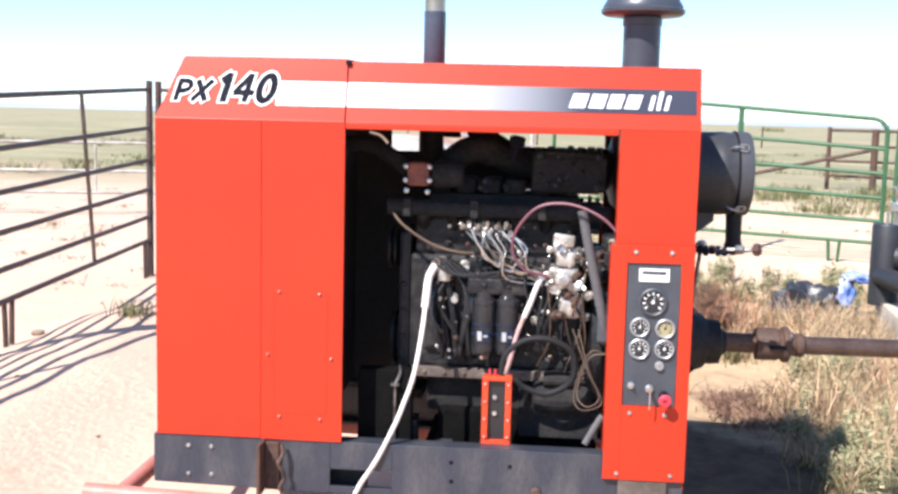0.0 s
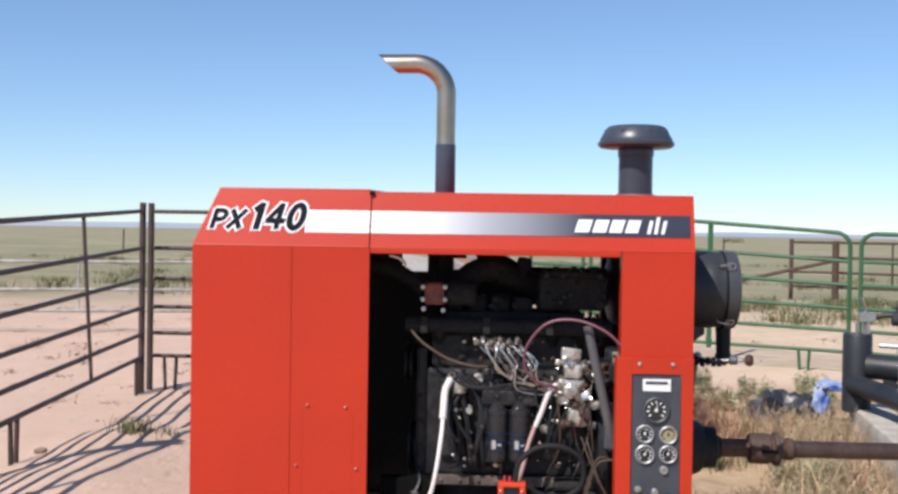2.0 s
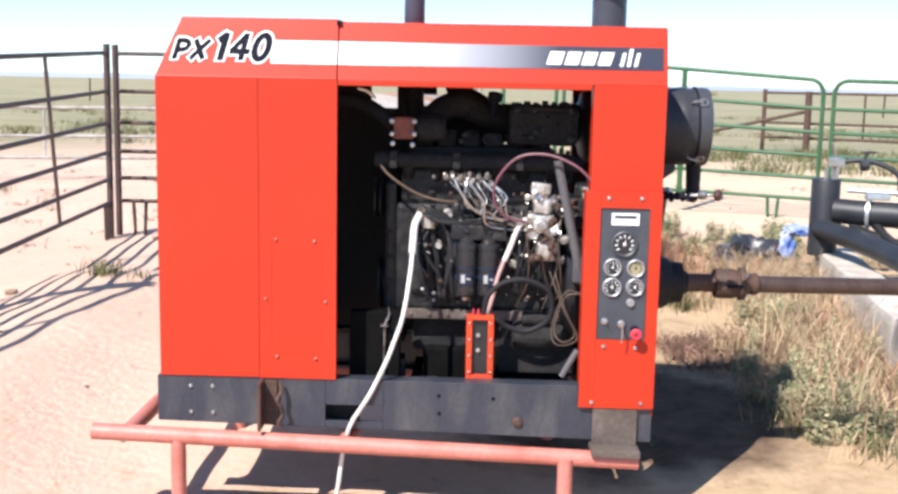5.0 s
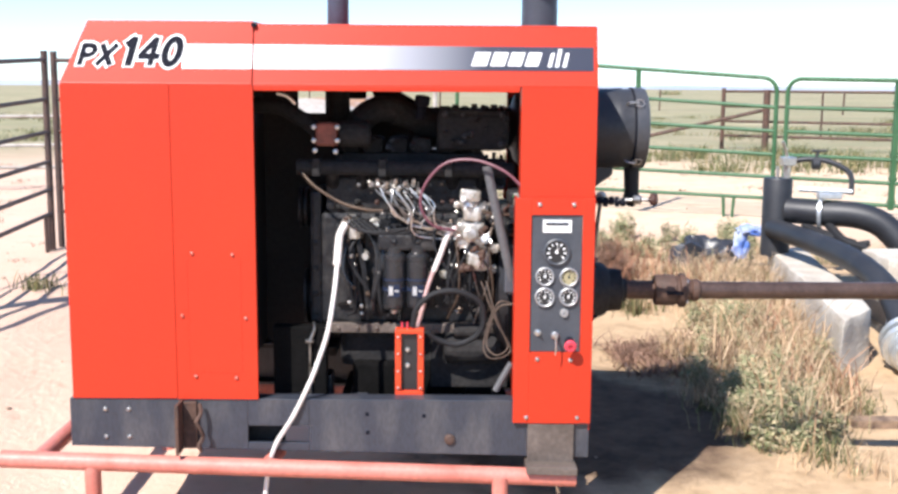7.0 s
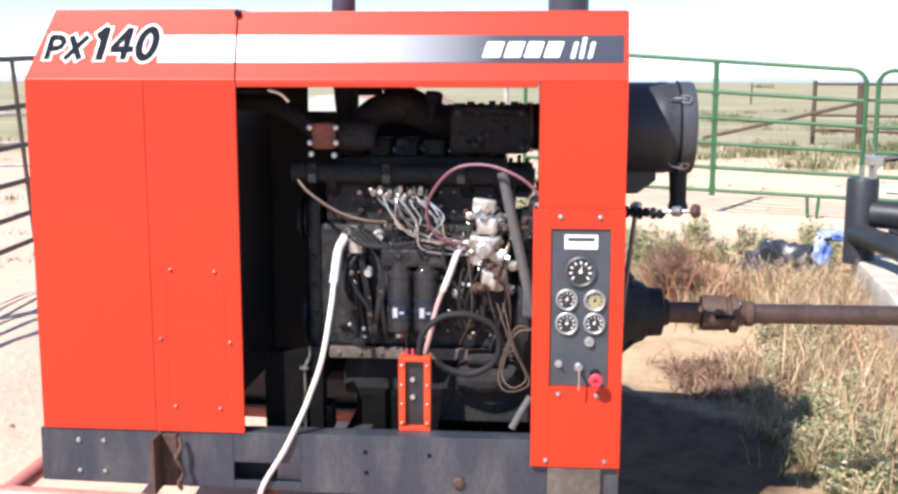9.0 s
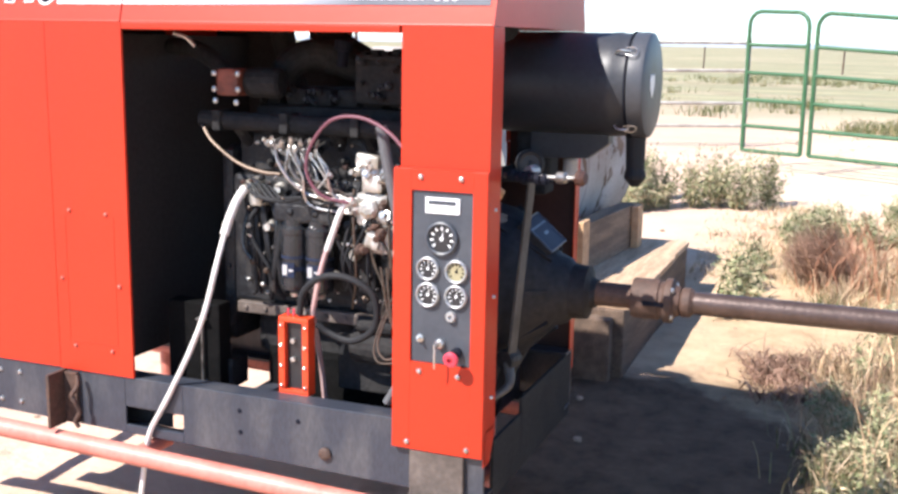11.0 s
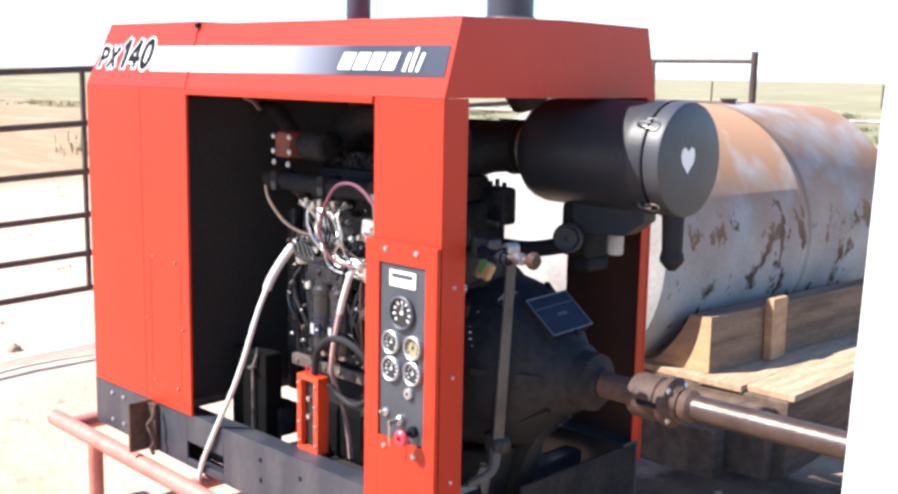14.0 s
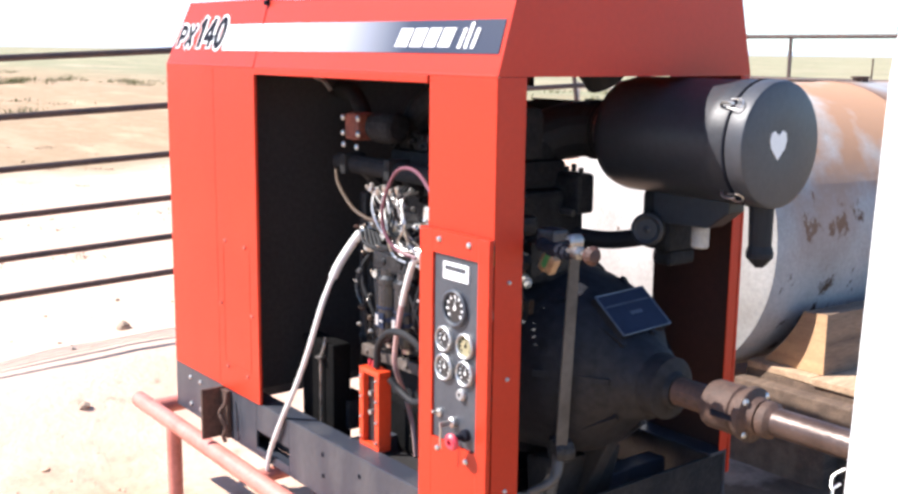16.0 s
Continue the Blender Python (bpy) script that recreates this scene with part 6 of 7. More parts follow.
# Pale boards added so the sleepers' tops read as sunlit.
for x0, x1, y0, y1 in ((1.066, 1.395, 2.200, 3.545), (1.400, 1.612, 2.185, 3.560), (1.617, 1.845, 2.230, 3.540), (1.085, 1.50, 3.565, 4.10), (1.505, 1.83, 3.555, 4.07)):
    s = thing("plank", ((x0 + x1) / 2, (y0 + y1) / 2, 0.212), "pale board added for the sunlit sleeper top", "plank", "cradle planks")
    skew = rng.uniform(-0.006, 0.006)
    part("board", slab([(x0, y0, 0.212), (x1, y0 + skew, 0.212), (x1 + skew, y1, 0.212), (x0 + skew, y1 - skew, 0.212)], (0, 0, 1), 0.031, 0.004), LIT_TIMBER, s)


# ---- fences and gates ----
def pipe_panel(name, a, b, rails, uprights, legs, r, material, label, category, group, tops=(0, 0), posts=True, corner=0.0):
    """A livestock panel from a to b: level rails, end posts, thin uprights and short legs. tops lifts the rails at each end."""
    a, b = Vector(a), Vector(b)
    th = thing(name, ((a.x + b.x) / 2, (a.y + b.y) / 2, 0.0), label, category, group)
    flat = Vector((b.x - a.x, b.y - a.y, 0))
    d, ln = flat.normalized(), flat.length
    top, low = max(rails), min(rails)

    def at(s, z):
        k = s / ln
        return (a.x + d.x * s, a.y + d.y * s, a.z * (1 - k) + b.z * k + z + (tops[0] * (1 - k) + tops[1] * k) * max(0.0, z - 0.2) / (top - 0.2))

    for z in rails:
        if z == top and corner:
            turn = [(corner * (1 - math.cos(radians(15 * k))), top - corner * (1 - math.sin(radians(15 * k)))) for k in range(7)]
            pts = [at(0, low)] + [at(u, z) for u, z in turn] + [at(ln - u, z) for u, z in turn[::-1]] + [at(ln, low)]
            part("hoop", tube(pts, r * 1.15, 12, False), material, th, "", True)
        else:
            part("rail", tube([at(0, z), at(ln, z)], r, 10, False), material, th, "", True)
    if posts:
        for s in (0, ln):
            part("post", tube([at(s, -0.10 - tops[0]), at(s, top + 0.07)], r * 1.6, 10, False), material, th, "", True)
    for s in uprights:
        s0, s1 = s if isinstance(s, tuple) else (s, s)
        part("upright", tube([at(s0, low), at(s1, top)], r * 0.85, 4, False), material, th)
    for s in legs:
        q = at(s, 0)
        g = height(q[0], q[1])
        part("leg", tube([at(s - 0.06, low), (q[0] - d.x * 0.045, q[1] - d.y * 0.045, g - 0.01), (q[0] + d.x * 0.045, q[1] + d.y * 0.045, g - 0.01), at(s + 0.06, low)], r * 0.9, 8, False), material, th, "", True)
    return th


RAILS = (1.53, 1.225, 0.97, 0.735, 0.515, 0.325)
P = lambda y: (-1.70 - 0.088 * y, y, 0)  # noqa: E731
pipe_panel("livestock_panel", P(2.27), P(5.95), RAILS, ((2.10, 1.85),), (0.42, 3.56), 0.019, FENCE, "dark rusty pipe livestock panel standing on the sand", "fence panel", "yard panels", (0.056, 0.19))
pipe_panel("livestock_panel", (-2.224, -1.5, -0.14), (-1.91, 2.17, 0.057), (1.562, 1.255, 0.977, 0.724, 0.497, 0.288), (2.53,), (0.4, 3.3), 0.019, FENCE, "dark rusty pipe livestock panel standing on the sand", "fence panel", "yard panels")
pipe_panel("livestock_panel", (-2.20, 6.12, 0), (-0.58, 6.13, 0), RAILS, (0.66,), (0.2, 1.3), 0.019, FENCE, "short dark rusty pipe panel meeting the corner", "fence panel", "yard panels", (0.19, 0.19))
GR = (1.65, 1.336, 1.07, 0.81, 0.56, 0.32)
pipe_panel("green_gate", (2.23, 9.32, 0), (4.96, 8.03, 0), GR, (), (2.55,), 0.021, GATE, "green tubular steel farm gate with rounded corners", "gate", "green gates", (0.18, -0.03), False, 0.15)
pipe_panel("green_gate", (5.06, 7.97, 0), (8.6, 5.55, 0), GR, (2.6,), (0.3, 3.8), 0.021, GATE, "green tubular steel farm gate with rounded corners", "gate", "green gates", (-0.03, -0.10), False, 0.15)
pipe_panel("green_gate", (1.50, 9.66, 0), (2.14, 9.36, 0), GR, (), (), 0.021, GATE, "narrow green tubular steel gate with rounded corners", "gate", "green gates", (0.20, 0.18), False, 0.14)
for x, y, z in ((3.565, 8.69, 1.735), (5.99, 7.33, 1.60)):
    gp = thing("gate_post", (x, y, 0.3), "green square steel upright strapped to the gate rails", "post", "gate posts")
    part("post", box(x - 0.027, x + 0.027, y - 0.027, y + 0.027, 0.27, z, 0.004), GATE, gp)
    for r in GR[1:]:
        part("strap", box(x - 0.034, x + 0.034, y - 0.034, y + 0.034, r + 0.02, r + 0.055, 0.003), GATE, gp)
rust = pipe_panel("rusty_gate", (7.75, 21.3, 0), (11.9, 18.9, 0), (1.46, 1.12, 0.78, 0.45), (2.2,), (), 0.03, RUSTY, "rust brown pipe gate beyond the yard", "gate", "", (0, 0), True)
part("brace", tube([(5.4, 21.6, 0.25), (8.45, 20.5, 1.05)], 0.04, 8, False), RUSTY, rust)
part("heavy_post", tube([(8.5, 20.45, -0.1), (8.5, 20.45, 1.50)], 0.075, 10, False), RUSTY, rust)
pipe_panel("pale_fence", (-0.85, 11.2, 0), (1.2, 12.4, 0), (1.42, 1.08, 0.68, 0.40), (), (), 0.022, PALE_PIPE, "pale weathered pipe fence at the back of the yard", "fence", "back fence", (0.08, 0.1))
pipe_panel("pale_fence", (-7.5, 9.6, 0), (-1.0, 11.15, 0), (1.0, 0.66, 0.40), (3.0,), (), 0.022, PALE_PIPE, "pale weathered pipe fence at the back of the yard", "fence", "back fence", (0.08, 0.1))
bp = thing("short_post", (0.833, 7.09, 0.0), "short dark steel post among weeds", "post")
part("post", box(0.768, 0.898, 7.03, 7.15, -0.05, 1.06, 0.006), SKID, bp)
part("cap", box(0.760, 0.906, 7.02, 7.16, 1.06, 1.075, 0.004), SKID, bp)
for k in range(14):
    x, y = -30 + 7.5 * k + (k % 3), 55 + (k * 17) % 13
    fp = thing("field_post", (x, y, 0.1), "thin far fence post in the pasture", "post", "field posts")
    part("post", tube([(x, y, 0.05), (x + 0.03, y, 1.45)], 0.05, 6, False), RUSTY, fp)

# ---- water pump beside the yard ----
wp = thing("water_pump", (3.95, 4.6, 0.0), "black irrigation pump pipework on a concrete wall", "pump")
part("column", lathe([(0.112, 0), (0.112, 0.60), (0.105, 0.615), (0, 0.615)], (3.985, 4.66, 0.20), (0, 0, 1), 30), BLACK, wp, "black upright pump column", True)
part("riser", join(tube([(4.05, 4.66, 0.81), (4.05, 4.66, 0.93)], 0.030, 10), box(4.00, 4.11, 4.61, 4.71, 0.91, 0.98, 0.01), tube([(3.97, 4.63, 0.81), (3.97, 4.63, 0.91)], 0.014, 8)), STEEL, wp)
part("valve_lever", tube([(4.05, 4.66, 0.96), (4.02, 4.62, 1.03), (3.99, 4.60, 1.10)], 0.014, 8), STEEL, wp)
part("hose_arch", tube([(4.08, 4.66, 0.94), (4.20, 4.62, 0.965), (4.36, 4.56, 0.945), (4.49, 4.50, 0.86), (4.50, 4.48, 0.70)], 0.021, 10), BLACK, wp, "dark hose arching down", True)
part("valve_body", join(lathe([(0.03, 0), (0.045, 0.01), (0.045, 0.06), (0.03, 0.07), (0, 0.07)], (4.22, 4.60, 0.93), (1, -0.2, 0), 14), tube([(4.25, 4.6, 0.96), (4.27, 4.6, 1.03)], 0.012, 8), tube([(4.22, 4.6, 1.03), (4.33, 4.58, 1.035)], 0.009, 8)), BLACK, wp, "dark valve on the hose")
part("gauge_pipe", tube([(4.12, 4.56, 0.735), (4.50, 4.46, 0.725)], 0.020, 8, False), GALV, wp)
part("discharge_pipe", tube([(4.05, 4.60, 0.565), (4.26, 4.47, 0.56), (4.50, 4.36, 0.555), (4.68, 4.28, 0.49), (4.82, 4.20, 0.32), (4.90, 4.15, 0.10)], 0.100, 22), BLACK, wp, "thick black pipe bending down", True)
part("pipe_flange", lathe([(0.10, 0), (0.138, 0.002), (0.138, 0.028), (0.10, 0.03)], (4.255, 4.475, 0.56), (0.90, -0.42, 0), 28), GALV, wp, "bright flange ring", True)
part("flange_clamp", box(4.22, 4.40, 4.38, 4.46, 0.675, 0.72, 0.01), GALV, wp)
part("supply_pipe", tube([(3.95, 4.60, 0.42), (4.05, 4.0, 0.40), (4.12, 3.3, 0.36), (4.15, 2.85, 0.26), (4.12, 2.52, 0.12), (4.09, 2.38, 0.06)], 0.080, 20), BLACK, wp, "black pipe lying along the wall", True)
for k, (a, b, c, r) in enumerate((((4.15, 4.5, 0.46), (4.3, 4.3, 0.40), (4.45, 4.2, 0.36), 0.03), ((4.3, 4.45, 0.5), (4.36, 4.2, 0.38), (4.5, 4.1, 0.33), 0.035), ((4.2, 4.5, 0.36), (4.35, 4.4, 0.3), (4.6, 4.3, 0.35), 0.025))):
    part("under_hose", tube([a, b, c], r, 8), RUBBER, wp)
for s in (0.0, 0.075):
    part("coupling_ring", lathe([(0.085, 0), (0.150, 0.004), (0.160, 0.025), (0.150, 0.046), (0.085, 0.05)], (4.09 - s * 0.2, 2.38 - s * 0.93, 0.06 - 0.4 * s), (-0.2, -0.93, -0.3), 30), GALV, wp, "bright coupling ring", True)
part("coupling_body", lathe([(0.085, 0), (0.12, 0.004), (0.12, 0.14), (0.10, 0.16), (0, 0.16)], (4.075, 2.31, 0.035), (-0.2, -0.93, -0.3), 28), GALV, wp, "galvanised coupling body", True)


def rough_block(outline, z1, label):
    cx, cy = sum(p[0] for p in outline) / 4, sum(p[1] for p in outline) / 4
    cb = thing("concrete_block", (cx, cy, 0.0), label, "concrete block", "footing blocks")
    bmb = slab([(x, y, -0.20) for x, y in outline], (0, 0, 1), z1 + 0.20, 0.03)
    bmesh.ops.subdivide_edges(bmb, edges=[e for e in bmb.edges if e.calc_length() > 0.15], cuts=7, use_grid_fill=True)
    for v in bmb.verts:
        v.co += 0.014 * Vector((noise.noise(v.co * 5), noise.noise(v.co * 5 + Vector((9, 0, 0))), noise.noise(v.co * 5 + Vector((0, 7, 0)))))
    part("block", bmb, CONCRETE, cb, "", True)


rough_block([(3.60, 2.07), (3.90, 2.44), (4.32, 4.98), (3.99, 4.86)], 0.225, "long pale concrete footing wall with worn edges")
rough_block([(4.36, 3.35), (4.95, 3.35), (4.95, 3.85), (4.36, 3.85)], 0.375, "square pale concrete block beside the pipes")


def crumpled(name, at, size, material, label, category, seed):
    bm = bmesh.new()
    bmesh.ops.create_icosphere(bm, subdivisions=4, radius=1)
    o = Vector((seed * 3.7, seed, 0))
    for v in bm.verts:
        k = 1 + 0.45 * noise.noise(v.co * 2.1 + o) + 0.22 * noise.noise(v.co * 6 + o)
        v.co = Vector((v.co.x * size[0] * k, v.co.y * size[1] * k, max(-0.05, v.co.z * size[2] * k))) + Vector(at)
    ob = part(name, bm, material, None, "", True)
    return tagged(ob, label, category)


crumpled("plastic_sheet", (3.60, 5.45, height(3.6, 5.45)), (0.30, 0.24, 0.24), TARP, "crumpled black plastic sheet lying in the weeds", "plastic sheet", 2)
crumpled("blue_sheet", (3.90, 5.35, height(3.9, 5.35) + 0.15), (0.065, 0.06, 0.18), BLUE_CLOTH, "torn blue plastic sheet caught beside the post", "plastic sheet", 5)
crumpled("blue_sheet", (3.99, 5.34, height(3.99, 5.34) + 0.33), (0.13, 0.06, 0.045), BLUE_CLOTH, "torn blue plastic strip caught beside the post", "plastic sheet", 7)

# open galvanised cup on a thin stand pipe
cup = thing("galvanised_cup", (3.194, -1.297, 0.0), "flared galvanised cup standing on a thin pipe", "cup")
part("bowl", lathe([(0.020, 0.94), (0.040, 0.945), (0.057, 1.015), (0.063, 1.054), (0.067, 1.057), (0.067, 1.063), (0.062, 1.064), (0.053, 1.02), (0.036, 0.955), (0.0, 0.952)], (3.194, -1.297, 0.0), (0, 0, 1), 40), GALV, cup, "", True)
part("stand_pipe", tube([(3.194, -1.297, -0.30), (3.194, -1.297, 0.953)], 0.017, 14, False), GALV, cup, "", True)

# white poly tank close to the walkway
wt = thing("poly_tank", (3.75, -0.72, 0.0), "tall white polyethylene tank with rounded shoulders", "tank")
part("body", lathe([(0.0, -0.28), (0.386, -0.28), (0.410, -0.24), (0.400, 0.4), (0.392, 0.9), (0.376, 1.55), (0.364, 1.66), (0.31, 1.76), (0.24, 1.85), (0.12, 1.87), (0, 1.875)], (3.75, -0.72, 0.0), (0, 0, 1), 64), POLY, wt, "", True)
part("lid", lathe([(0.13, 0), (0.13, 0.035), (0.11, 0.045), (0, 0.045)], (3.75, -0.72, 1.865), (0, 0, 1), 30), POLY, wt, "", True)
part("wire", tube([(3.446, -0.962, 1.249), (3.439, -0.967, 1.242), (3.443, -0.974, 1.235), (3.446, -0.968, 1.238), (3.439, -0.966, 1.231), (3.443, -0.972, 1.225), (3.437, -0.969, 1.219)], 0.0010, 6), STEEL, wt, "loose curl of bright wire")


board = thing("ground_board", (3.6, 1.38, -0.15), "weathered timber board half sunk in the sand", "board")
part("plank", slab([(3.32, 1.335, -0.175), (4.05, 1.325, -0.175), (4.05, 1.415, -0.175), (3.32, 1.425, -0.175)], (0, 0, 1), 0.052, 0.005), WOOD, board)

# ---- weeds, grass and stones ----
def blades(name, spots, material, label, seed, count, tall, width, lean, spread, category):
    r = np.random.default_rng(seed)
    verts, faces = [], []
    for (x, y, s) in spots:
        n = int(count * s)
        for _ in range(n):
            a, d = r.uniform(0, 2 * math.pi), abs(r.normal(0, spread * (0.5 + 0.5 * s)))
            px, py = x + d * math.cos(a), y + d * math.sin(a)
            h = tall * s * r.uniform(0.35, 1.1)
            la, lb = r.uniform(0, 2 * math.pi), r.uniform(0.15, 1.0) * lean * h
            w = width * r.uniform(0.6, 1.3)
            f = r.uniform(0, math.pi)
            wx, wy = w * math.cos(f), w * math.sin(f)
            z0 = height(px, py) - 0.01
            base = len(verts)
            for k, q in ((0.0, 1.0), (0.5, 0.8), (0.8, 0.5)):
                bx, by, bz = px + lb * k * k * math.cos(la), py + lb * k * k * math.sin(la), z0 + h * k * (1 - 0.15 * k)
                verts += [(bx - wx * q, by - wy * q, bz), (bx + wx * q, by + wy * q, bz)]
            verts.append((px + lb * 1.15 * math.cos(la), py + lb * 1.15 * math.sin(la), z0 + h * (0.85 - 0.25 * lean * r.random())))
            faces += [(base, base + 1, base + 3, base + 2), (base + 2, base + 3, base + 5, base + 4), (base + 4, base + 5, base + 6)]
    me = bpy.data.meshes.new(name)
    me.from_pydata(verts, [], faces)
    me.materials.append(material)
    tagged(new(name, me), label, category, kind="stuff")


def scatter(seed, n, x0, x1, y0, y1, lo=0.4, hi=1.0, keep=lambda x, y: True):
    r = random.Random(seed)
    out = []
    while len(out) < n:
        x, y = r.uniform(x0, x1), r.uniform(y0, y1)
        if keep(x, y):
            out.append((x, y, r.uniform(lo, hi)))
    return out


def leafy(name, spots, material, label, seed, category, leaf=0.016):
    """Bushy weeds: thin stems that fan out from a root, set with many small leaves."""
    r = np.random.default_rng(seed)
    verts, faces = [], []
    for x, y, s in spots:
        z0 = height(x, y)
        for _ in range(int(40 * s) + 6):
            a, out, tall = r.uniform(0, 2 * math.pi), r.uniform(0.05, 0.42) * s, r.uniform(0.45, 1.0) * s
            tip = Vector((x + out * math.cos(a), y + out * math.sin(a), z0 + tall * (1 - 0.35 * out / (0.42 * s))))
            root = Vector((x + 0.05 * r.normal(), y + 0.05 * r.normal(), z0 - 0.01))
            side = Vector((-math.sin(a), math.cos(a), 0)) * 0.0028
            b = len(verts)
            verts += [root - side, root + side, tip]
            faces.append((b, b + 1, b + 2))
            for _ in range(int(60 * s) + 14):
                k = r.uniform(0.15, 1.0)
                p = root.lerp(tip, k) + Vector(r.normal(0, 0.030 * s, 3))
                d = Vector(r.normal(0, 1, 3)).normalized()
                e = d.orthogonal().normalized()
                ln, w = leaf * r.uniform(0.8, 1.9), leaf * r.uniform(0.10, 0.20)
                b = len(verts)
                verts += [p, p + d * ln * 0.5 + e * w, p + d * ln, p + d * ln * 0.5 - e * w]
                faces.append((b, b + 1, b + 2, b + 3))
    me = bpy.data.meshes.new(name)
    me.from_pydata([tuple(v) for v in verts], [], faces)
    me.materials.append(material)
    tagged(new(name, me), label, category, kind="stuff")


clear = lambda x, y: not (x < 2.72 and y < 2.95) and not (0 < x < 2.0 and y < 4.6) and not (3.58 + 0.14 * (y - 2.07) < x < 5.0 and 2.02 < y < 5.1) and y > 0.85 + 0.9 * (2.9 - x)  # noqa: E731
patchy = lambda x, y: clear(x, y) and noise.noise(Vector((x * 1.1, y * 1.1, 4))) > 0.04  # noqa: E731
near_patch = lambda x, y: ((x - 3.12 - 0.06 * (y - 1.7)) / 0.46) ** 2 + ((y - 1.72) / 0.98) ** 2 < 1.0 + 0.9 * noise.noise(Vector((x * 2.3, y * 2.3, 7))) and x > 2.72 and not (x > 3.28 and y < 1.46) and clear(x, y)  # noqa: E731
mid = scatter(12, 260, 2.3, 6.2, 2.3, 6.2, 0.2, 0.6, patchy)
front = scatter(11, 110, 2.6, 3.7, 0.7, 2.7, 0.22, 0.62, near_patch) + scatter(14, 70, 2.72, 3.7, 2.5, 4.6, 0.3, 0.7, patchy)
wall_side = scatter(13, 110, 3.15, 3.95, 2.0, 4.9, 0.5, 1.0, clear)
blades("dry_grass", front + mid[:190] + wall_side, GRASS_DRY, "tufts of straw-coloured dry grass round the pump", 21, 62, 0.44, 0.0027, 0.85, 0.11, "grass")
blades("trampled_grass", scatter(47, 120, 1.75, 3.1, 4.3, 7.3, 0.2, 0.55, lambda x, y: noise.noise(Vector((x * 1.3, y * 1.3, 6))) > -0.12), GRASS_DRY, "low trampled dry grass east of the tank", 48, 60, 0.24, 0.0036, 1.4, 0.15, "grass")
blades("straw_stems", scatter(18, 34, 2.8, 3.7, 1.0, 2.7, 0.5, 0.95, near_patch), GRASS_DRY, "tall bleached straw stems standing in the weeds", 28, 12, 0.66, 0.0034, 0.55, 0.12, "grass")
blades("green_weeds", mid[150:] + scatter(15, 60, 2.7, 3.6, 0.7, 2.6, 0.25, 0.6, near_patch) + scatter(17, 60, 2.7, 3.7, 2.5, 5.0, 0.3, 0.7, patchy), GRASS_GREEN, "grey-green weeds growing round the pump", 22, 80, 0.32, 0.0032, 1.0, 0.13, "weeds")
front_clumps = [(2.99, 1.83, 0.30), (2.98, 1.21, 0.28), (2.86, 0.98, 0.22), (3.15, 1.37, 0.28), (3.04, 1.42, 0.26), (2.93, 1.72, 0.27), (2.92, 1.48, 0.24), (3.10, 1.64, 0.30), (3.20, 1.90, 0.30), (3.06, 1.04, 0.20)]
leafy("leafy_weeds", front_clumps + scatter(19, 14, 2.72, 3.6, 0.8, 2.5, 0.18, 0.30, near_patch) + scatter(33, 10, 2.85, 3.5, 2.4, 3.7, 0.20, 0.34, clear), LEAF, "low leafy olive weeds among the dry grass", 31, "weeds", 0.024)
leafy("green_belt", scatter(20, 46, 2.3, 4.3, 5.6, 6.9, 0.14, 0.34), LEAF, "belt of olive green weeds before the gates", 44, "weeds", 0.034)
leafy("tall_weeds", [(0.70, 6.95, 0.64), (0.84, 6.85, 0.72), (1.00, 6.8, 0.68), (1.10, 6.95, 0.52), (0.92, 6.6, 0.42), (1.40, 7.1, 0.62), (1.58, 7.2, 0.68), (1.78, 7.1, 0.62), (2.0, 7.3, 0.58), (2.2, 4.9, 0.26), (2.2, 4.5, 0.24), (2.15, 3.55, 0.34), (2.2, 3.9, 0.36), (2.12, 4.15, 0.35)], LEAF, "bushy dusty olive weeds behind the tank", 23, "weeds", 0.036)
leafy("dark_brush", [(2.80, 2.56, 0.24), (2.90, 2.60, 0.30), (2.98, 2.42, 0.24)], BRUSH, "dark twiggy brush at the edge of the yard", 27, "brush", 0.020)
blades("brush_litter", scatter(45, 46, 2.42, 3.0, 2.22, 2.78, 0.5, 1.0), BRUSH, "low mound of brown twigs and litter", 46, 60, 0.13, 0.0040, 2.2, 0.09, "litter")
blades("seed_stalks", scatter(29, 16, 2.5, 3.3, 3.6, 5.4, 0.7, 1.1, clear) + scatter(35, 12, 3.0, 3.6, 1.4, 3.0, 0.5, 0.8, clear), SEED, "reddish dry seed stalks standing over the weeds", 30, 18, 0.62, 0.0040, 0.7, 0.10, "weeds")
blades("far_tufts", scatter(16, 300, -26, 26, 16, 48, 0.5, 1.3, lambda x, y: noise.noise(Vector((x * 0.1, y * 0.16, 2))) > 0.0) + scatter(34, 300, -60, -12, -6, 24, 0.4, 1.1, lambda x, y: noise.noise(Vector((x * 0.12, y * 0.12, 5))) > 0.0), GRASS_GREEN, "scattered low brush beyond the fences", 24, 70, 0.30, 0.009, 0.9, 0.42, "brush")
blades("gate_brush", scatter(42, 150, 2.5, 15, 14.0, 20, 0.5, 1.2, lambda x, y: noise.noise(Vector((x * 0.35, y * 0.5, 9))) > -0.05), GRASS_GREEN, "olive brush growing beyond the green gates", 43, 60, 0.30, 0.008, 1.0, 0.30, "brush")
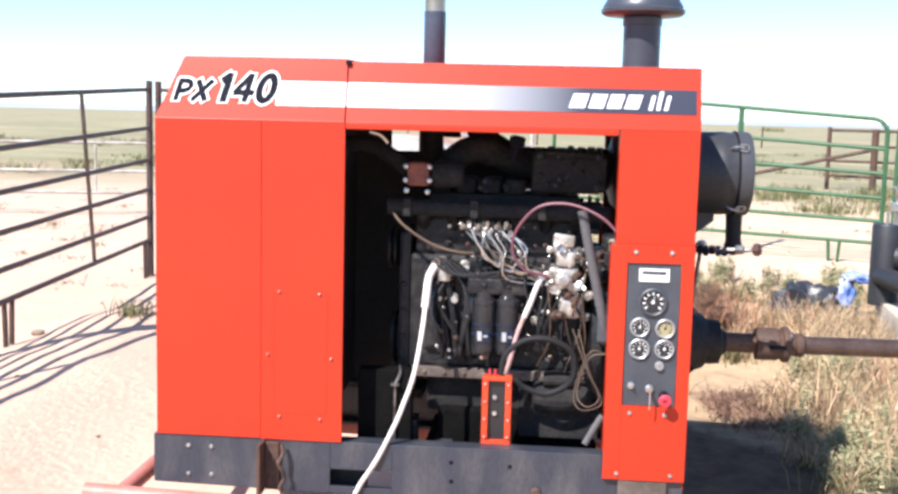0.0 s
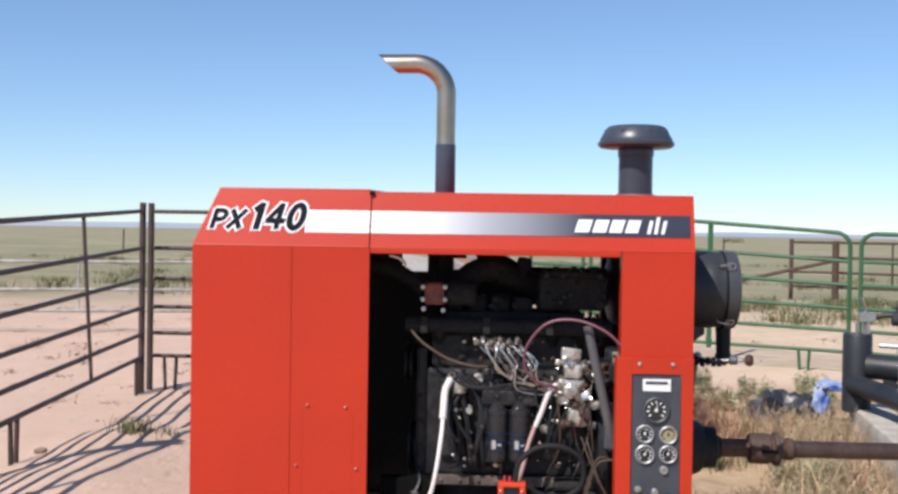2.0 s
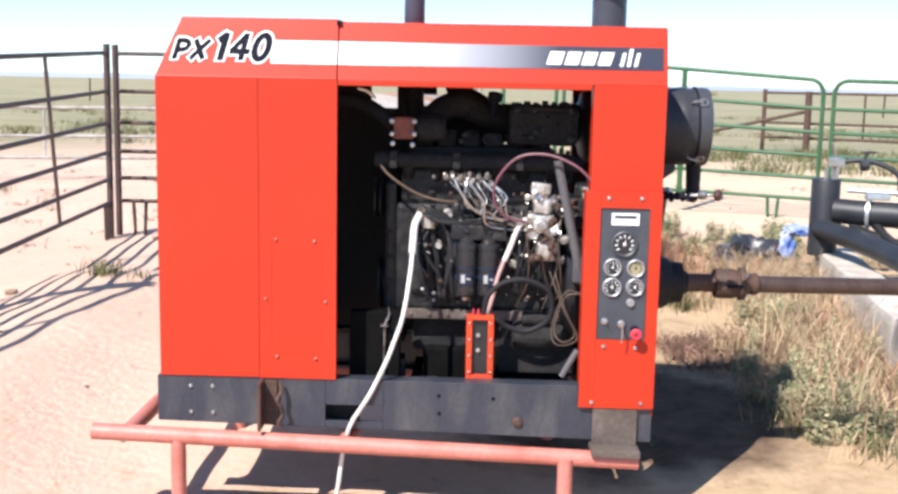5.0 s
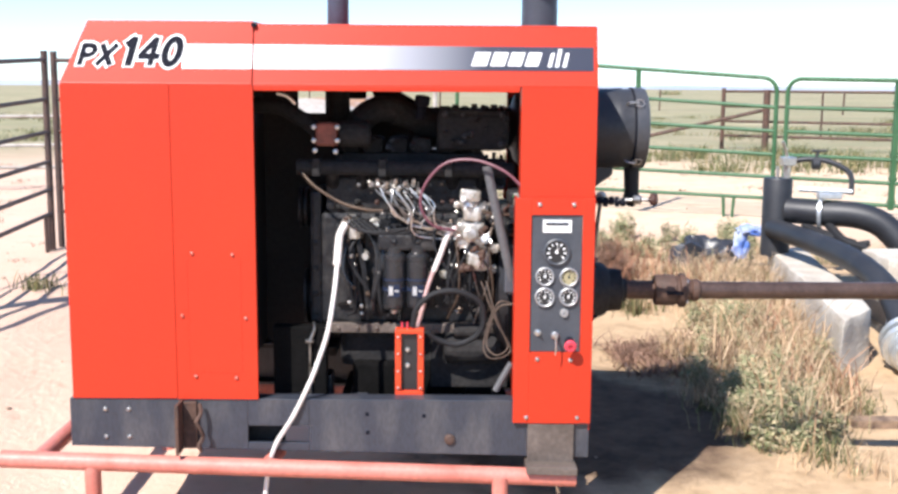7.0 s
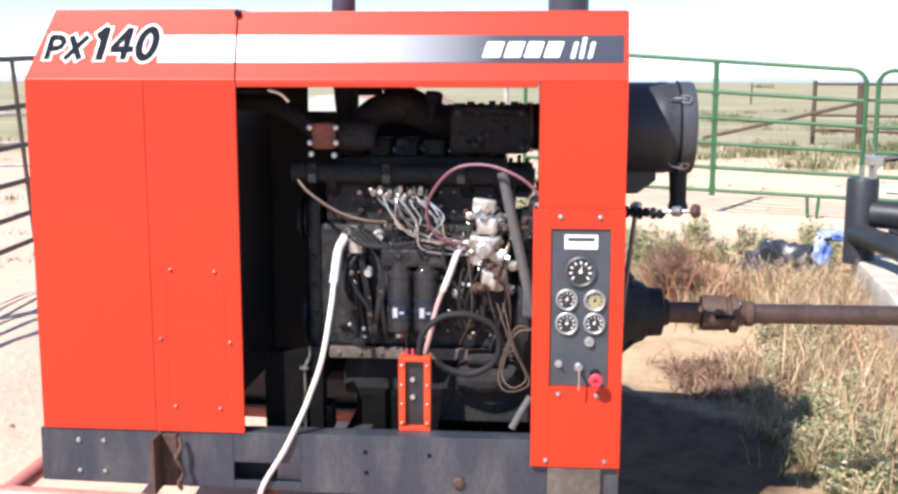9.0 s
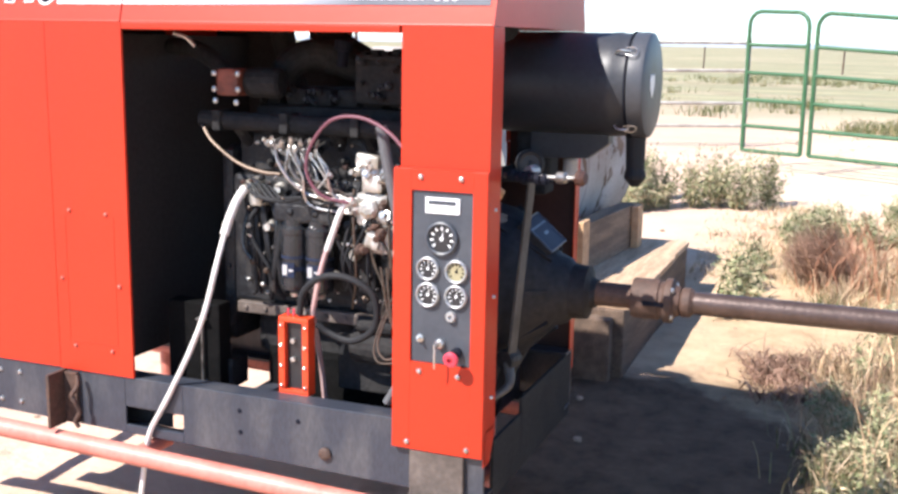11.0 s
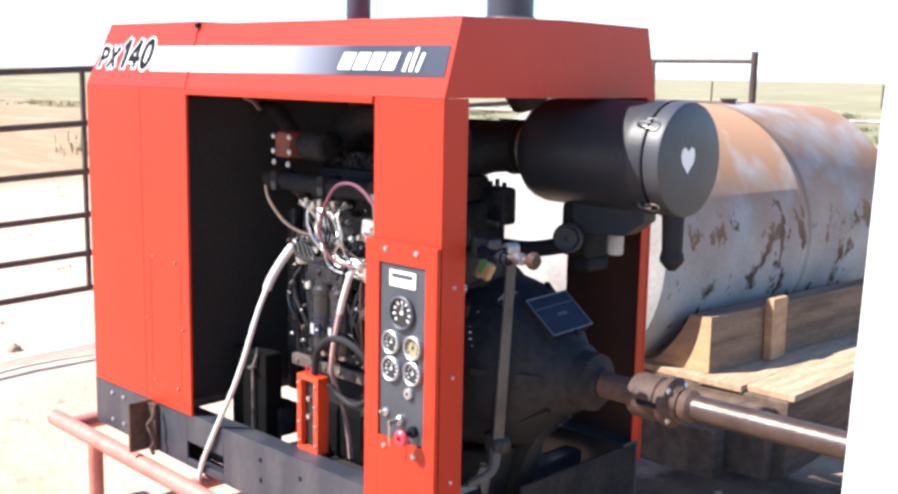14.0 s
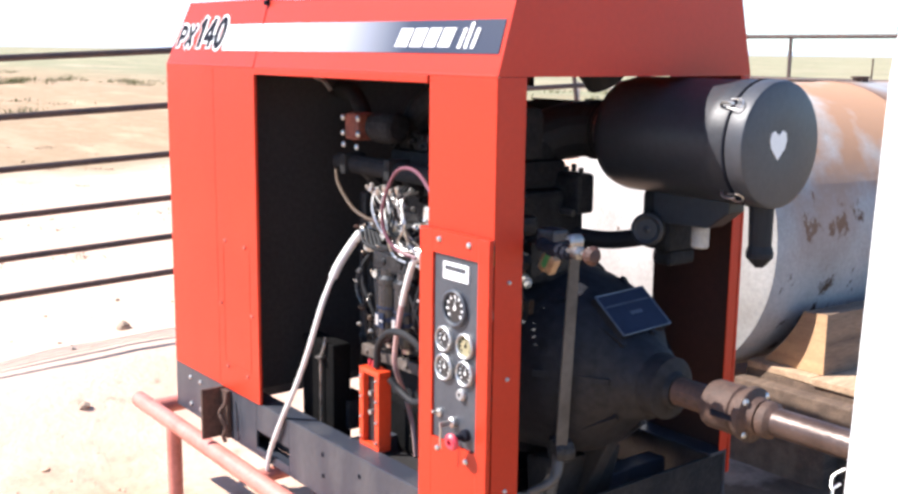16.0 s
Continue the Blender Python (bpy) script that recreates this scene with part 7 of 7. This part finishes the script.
blades("yard_tufts", [(-1.50, 3.50, 0.6), (-1.38, 3.54, 0.7), (-1.42, 3.44, 0.6), (-1.20, 3.56, 0.4), (-3.4, 7.5, 0.4), (-4.6, 9, 0.5)], GRASS_GREEN, "small tufts of grass in the sand by the fence", 25, 60, 0.26, 0.004, 0.7, 0.10, "grass")
blades("yard_litter", scatter(36, 230, -12, -1.2, 4.5, 15, 0.25, 0.8) + scatter(37, 120, 1.5, 10, 9.8, 17, 0.25, 0.7) + scatter(38, 120, -14, -3, -3, 4.5, 0.25, 0.7), BRUSH, "trampled brown litter scattered over the sand", 39, 26, 0.10, 0.006, 2.4, 0.16, "litter")
blades("far_trees", [(52.5 + 0.9 * k, 246.5, 0.8 + 0.25 * (k % 3)) for k in range(-2, 3)], LEAF, "small clump of trees on the horizon", 40, 60, 1.1, 0.07, 0.6, 0.6, "trees")


def tumbleweed(x, y, r, seed):
    """A round dry bush of many thin, curved and forked twigs."""
    g = np.random.default_rng(seed)
    verts, faces = [], []
    for _ in range(750):
        a, b = g.uniform(0, 2 * math.pi), math.asin(g.uniform(-0.15, 1.0))
        tip = Vector((math.cos(a) * math.cos(b), math.sin(a) * math.cos(b), math.sin(b))) * r * g.uniform(0.75, 1.05)
        bend = Vector(g.normal(0, 0.16 * r, 3))
        w = tip.orthogonal().normalized() * 0.0022
        pts = [tip * k + bend * math.sin(math.pi * k) + Vector((x, y, height(x, y) + 0.72 * r)) - Vector((0, 0, 0.62 * r * (1 - k))) for k in (0.0, 0.35, 0.7, 1.0)]
        b0 = len(verts)
        for k, p in enumerate(pts):
            verts += [p - w * (1 - 0.2 * k), p + w * (1 - 0.2 * k)]
        faces += [(b0 + 2 * k, b0 + 2 * k + 1, b0 + 2 * k + 3, b0 + 2 * k + 2) for k in range(3)]
        for _ in range(3):
            o = pts[2].lerp(pts[3], g.uniform(-0.6, 1.0))
            e = o + Vector(g.normal(0, 0.22 * r, 3))
            b0 = len(verts)
            verts += [o - w * 0.6, o + w * 0.6, e]
            faces.append((b0, b0 + 1, b0 + 2))
    me = bpy.data.meshes.new("tumbleweed")
    me.from_pydata([tuple(v) for v in verts], [], faces)
    me.materials.append(BRUSH)
    tagged(new("tumbleweed", me), "round reddish-brown dry tumbleweed lying in the grass", "tumbleweed")


tumbleweed(2.60, 4.42, 0.25, 51)


def stones():
    r = random.Random(31)
    bm = bmesh.new()
    spots = [(r.uniform(-7, 4.5), r.uniform(-1.2, 9), r.uniform(0.006, 0.020)) for _ in range(90)]
    spots += [(r.uniform(-3.5, 3.0), r.uniform(-2.2, 1.0), r.uniform(0.004, 0.012)) for _ in range(30)]
    spots += [(-0.96, -0.037, 0.035), (-2.18, 0.63, 0.050), (-1.6, 1.1, 0.05), (-2.6, 1.8, 0.05), (-2.35, 2.6, 0.06), (-3.0, 3.3, 0.05), (-1.9, 3.0, 0.05)]
    for x, y, s in spots:
        m = Matrix.Translation((x, y, height(x, y) + s * 0.3)) @ Matrix.Rotation(r.uniform(0, 6), 4, "Z") @ Matrix.Diagonal((s * r.uniform(0.8, 1.5), s, s * r.uniform(0.5, 0.9), 1))
        got = bmesh.ops.create_icosphere(bm, subdivisions=1, radius=1)["verts"]
        for v in got:
            v.co = m @ (v.co * r.uniform(0.75, 1.15))
    ob = part("pebbles", bm, STONE)
    tagged(ob, "loose clods and pebbles on the sand", "pebbles", kind="stuff")


stones()


def clods():
    """Broken crust where the sand was trodden in front of the sled."""
    r = random.Random(41)
    bm = bmesh.new()
    for _ in range(260):
        x, y = r.gauss(0.75, 0.65), r.gauss(-0.36, 0.20)
        if -0.11 < y < 1.05 and -0.1 < x < 2.0:
            continue
        s = min(0.022, 0.004 + r.expovariate(200))
        m = Matrix.Translation((x, y, height(x, y) + s * 0.2)) @ Matrix.Rotation(r.uniform(0, 6), 4, "Z") @ Matrix.Diagonal((s * r.uniform(0.9, 1.8), s, s * r.uniform(0.4, 0.7), 1))
        for v in bmesh.ops.create_icosphere(bm, subdivisions=1, radius=1)["verts"]:
            v.co = m @ (v.co * r.uniform(0.7, 1.2))
    ob = part("sand_clods", bm, CLOD)
    tagged(ob, "broken crust of sandy clods before the sled", "clods", kind="stuff")


clods()
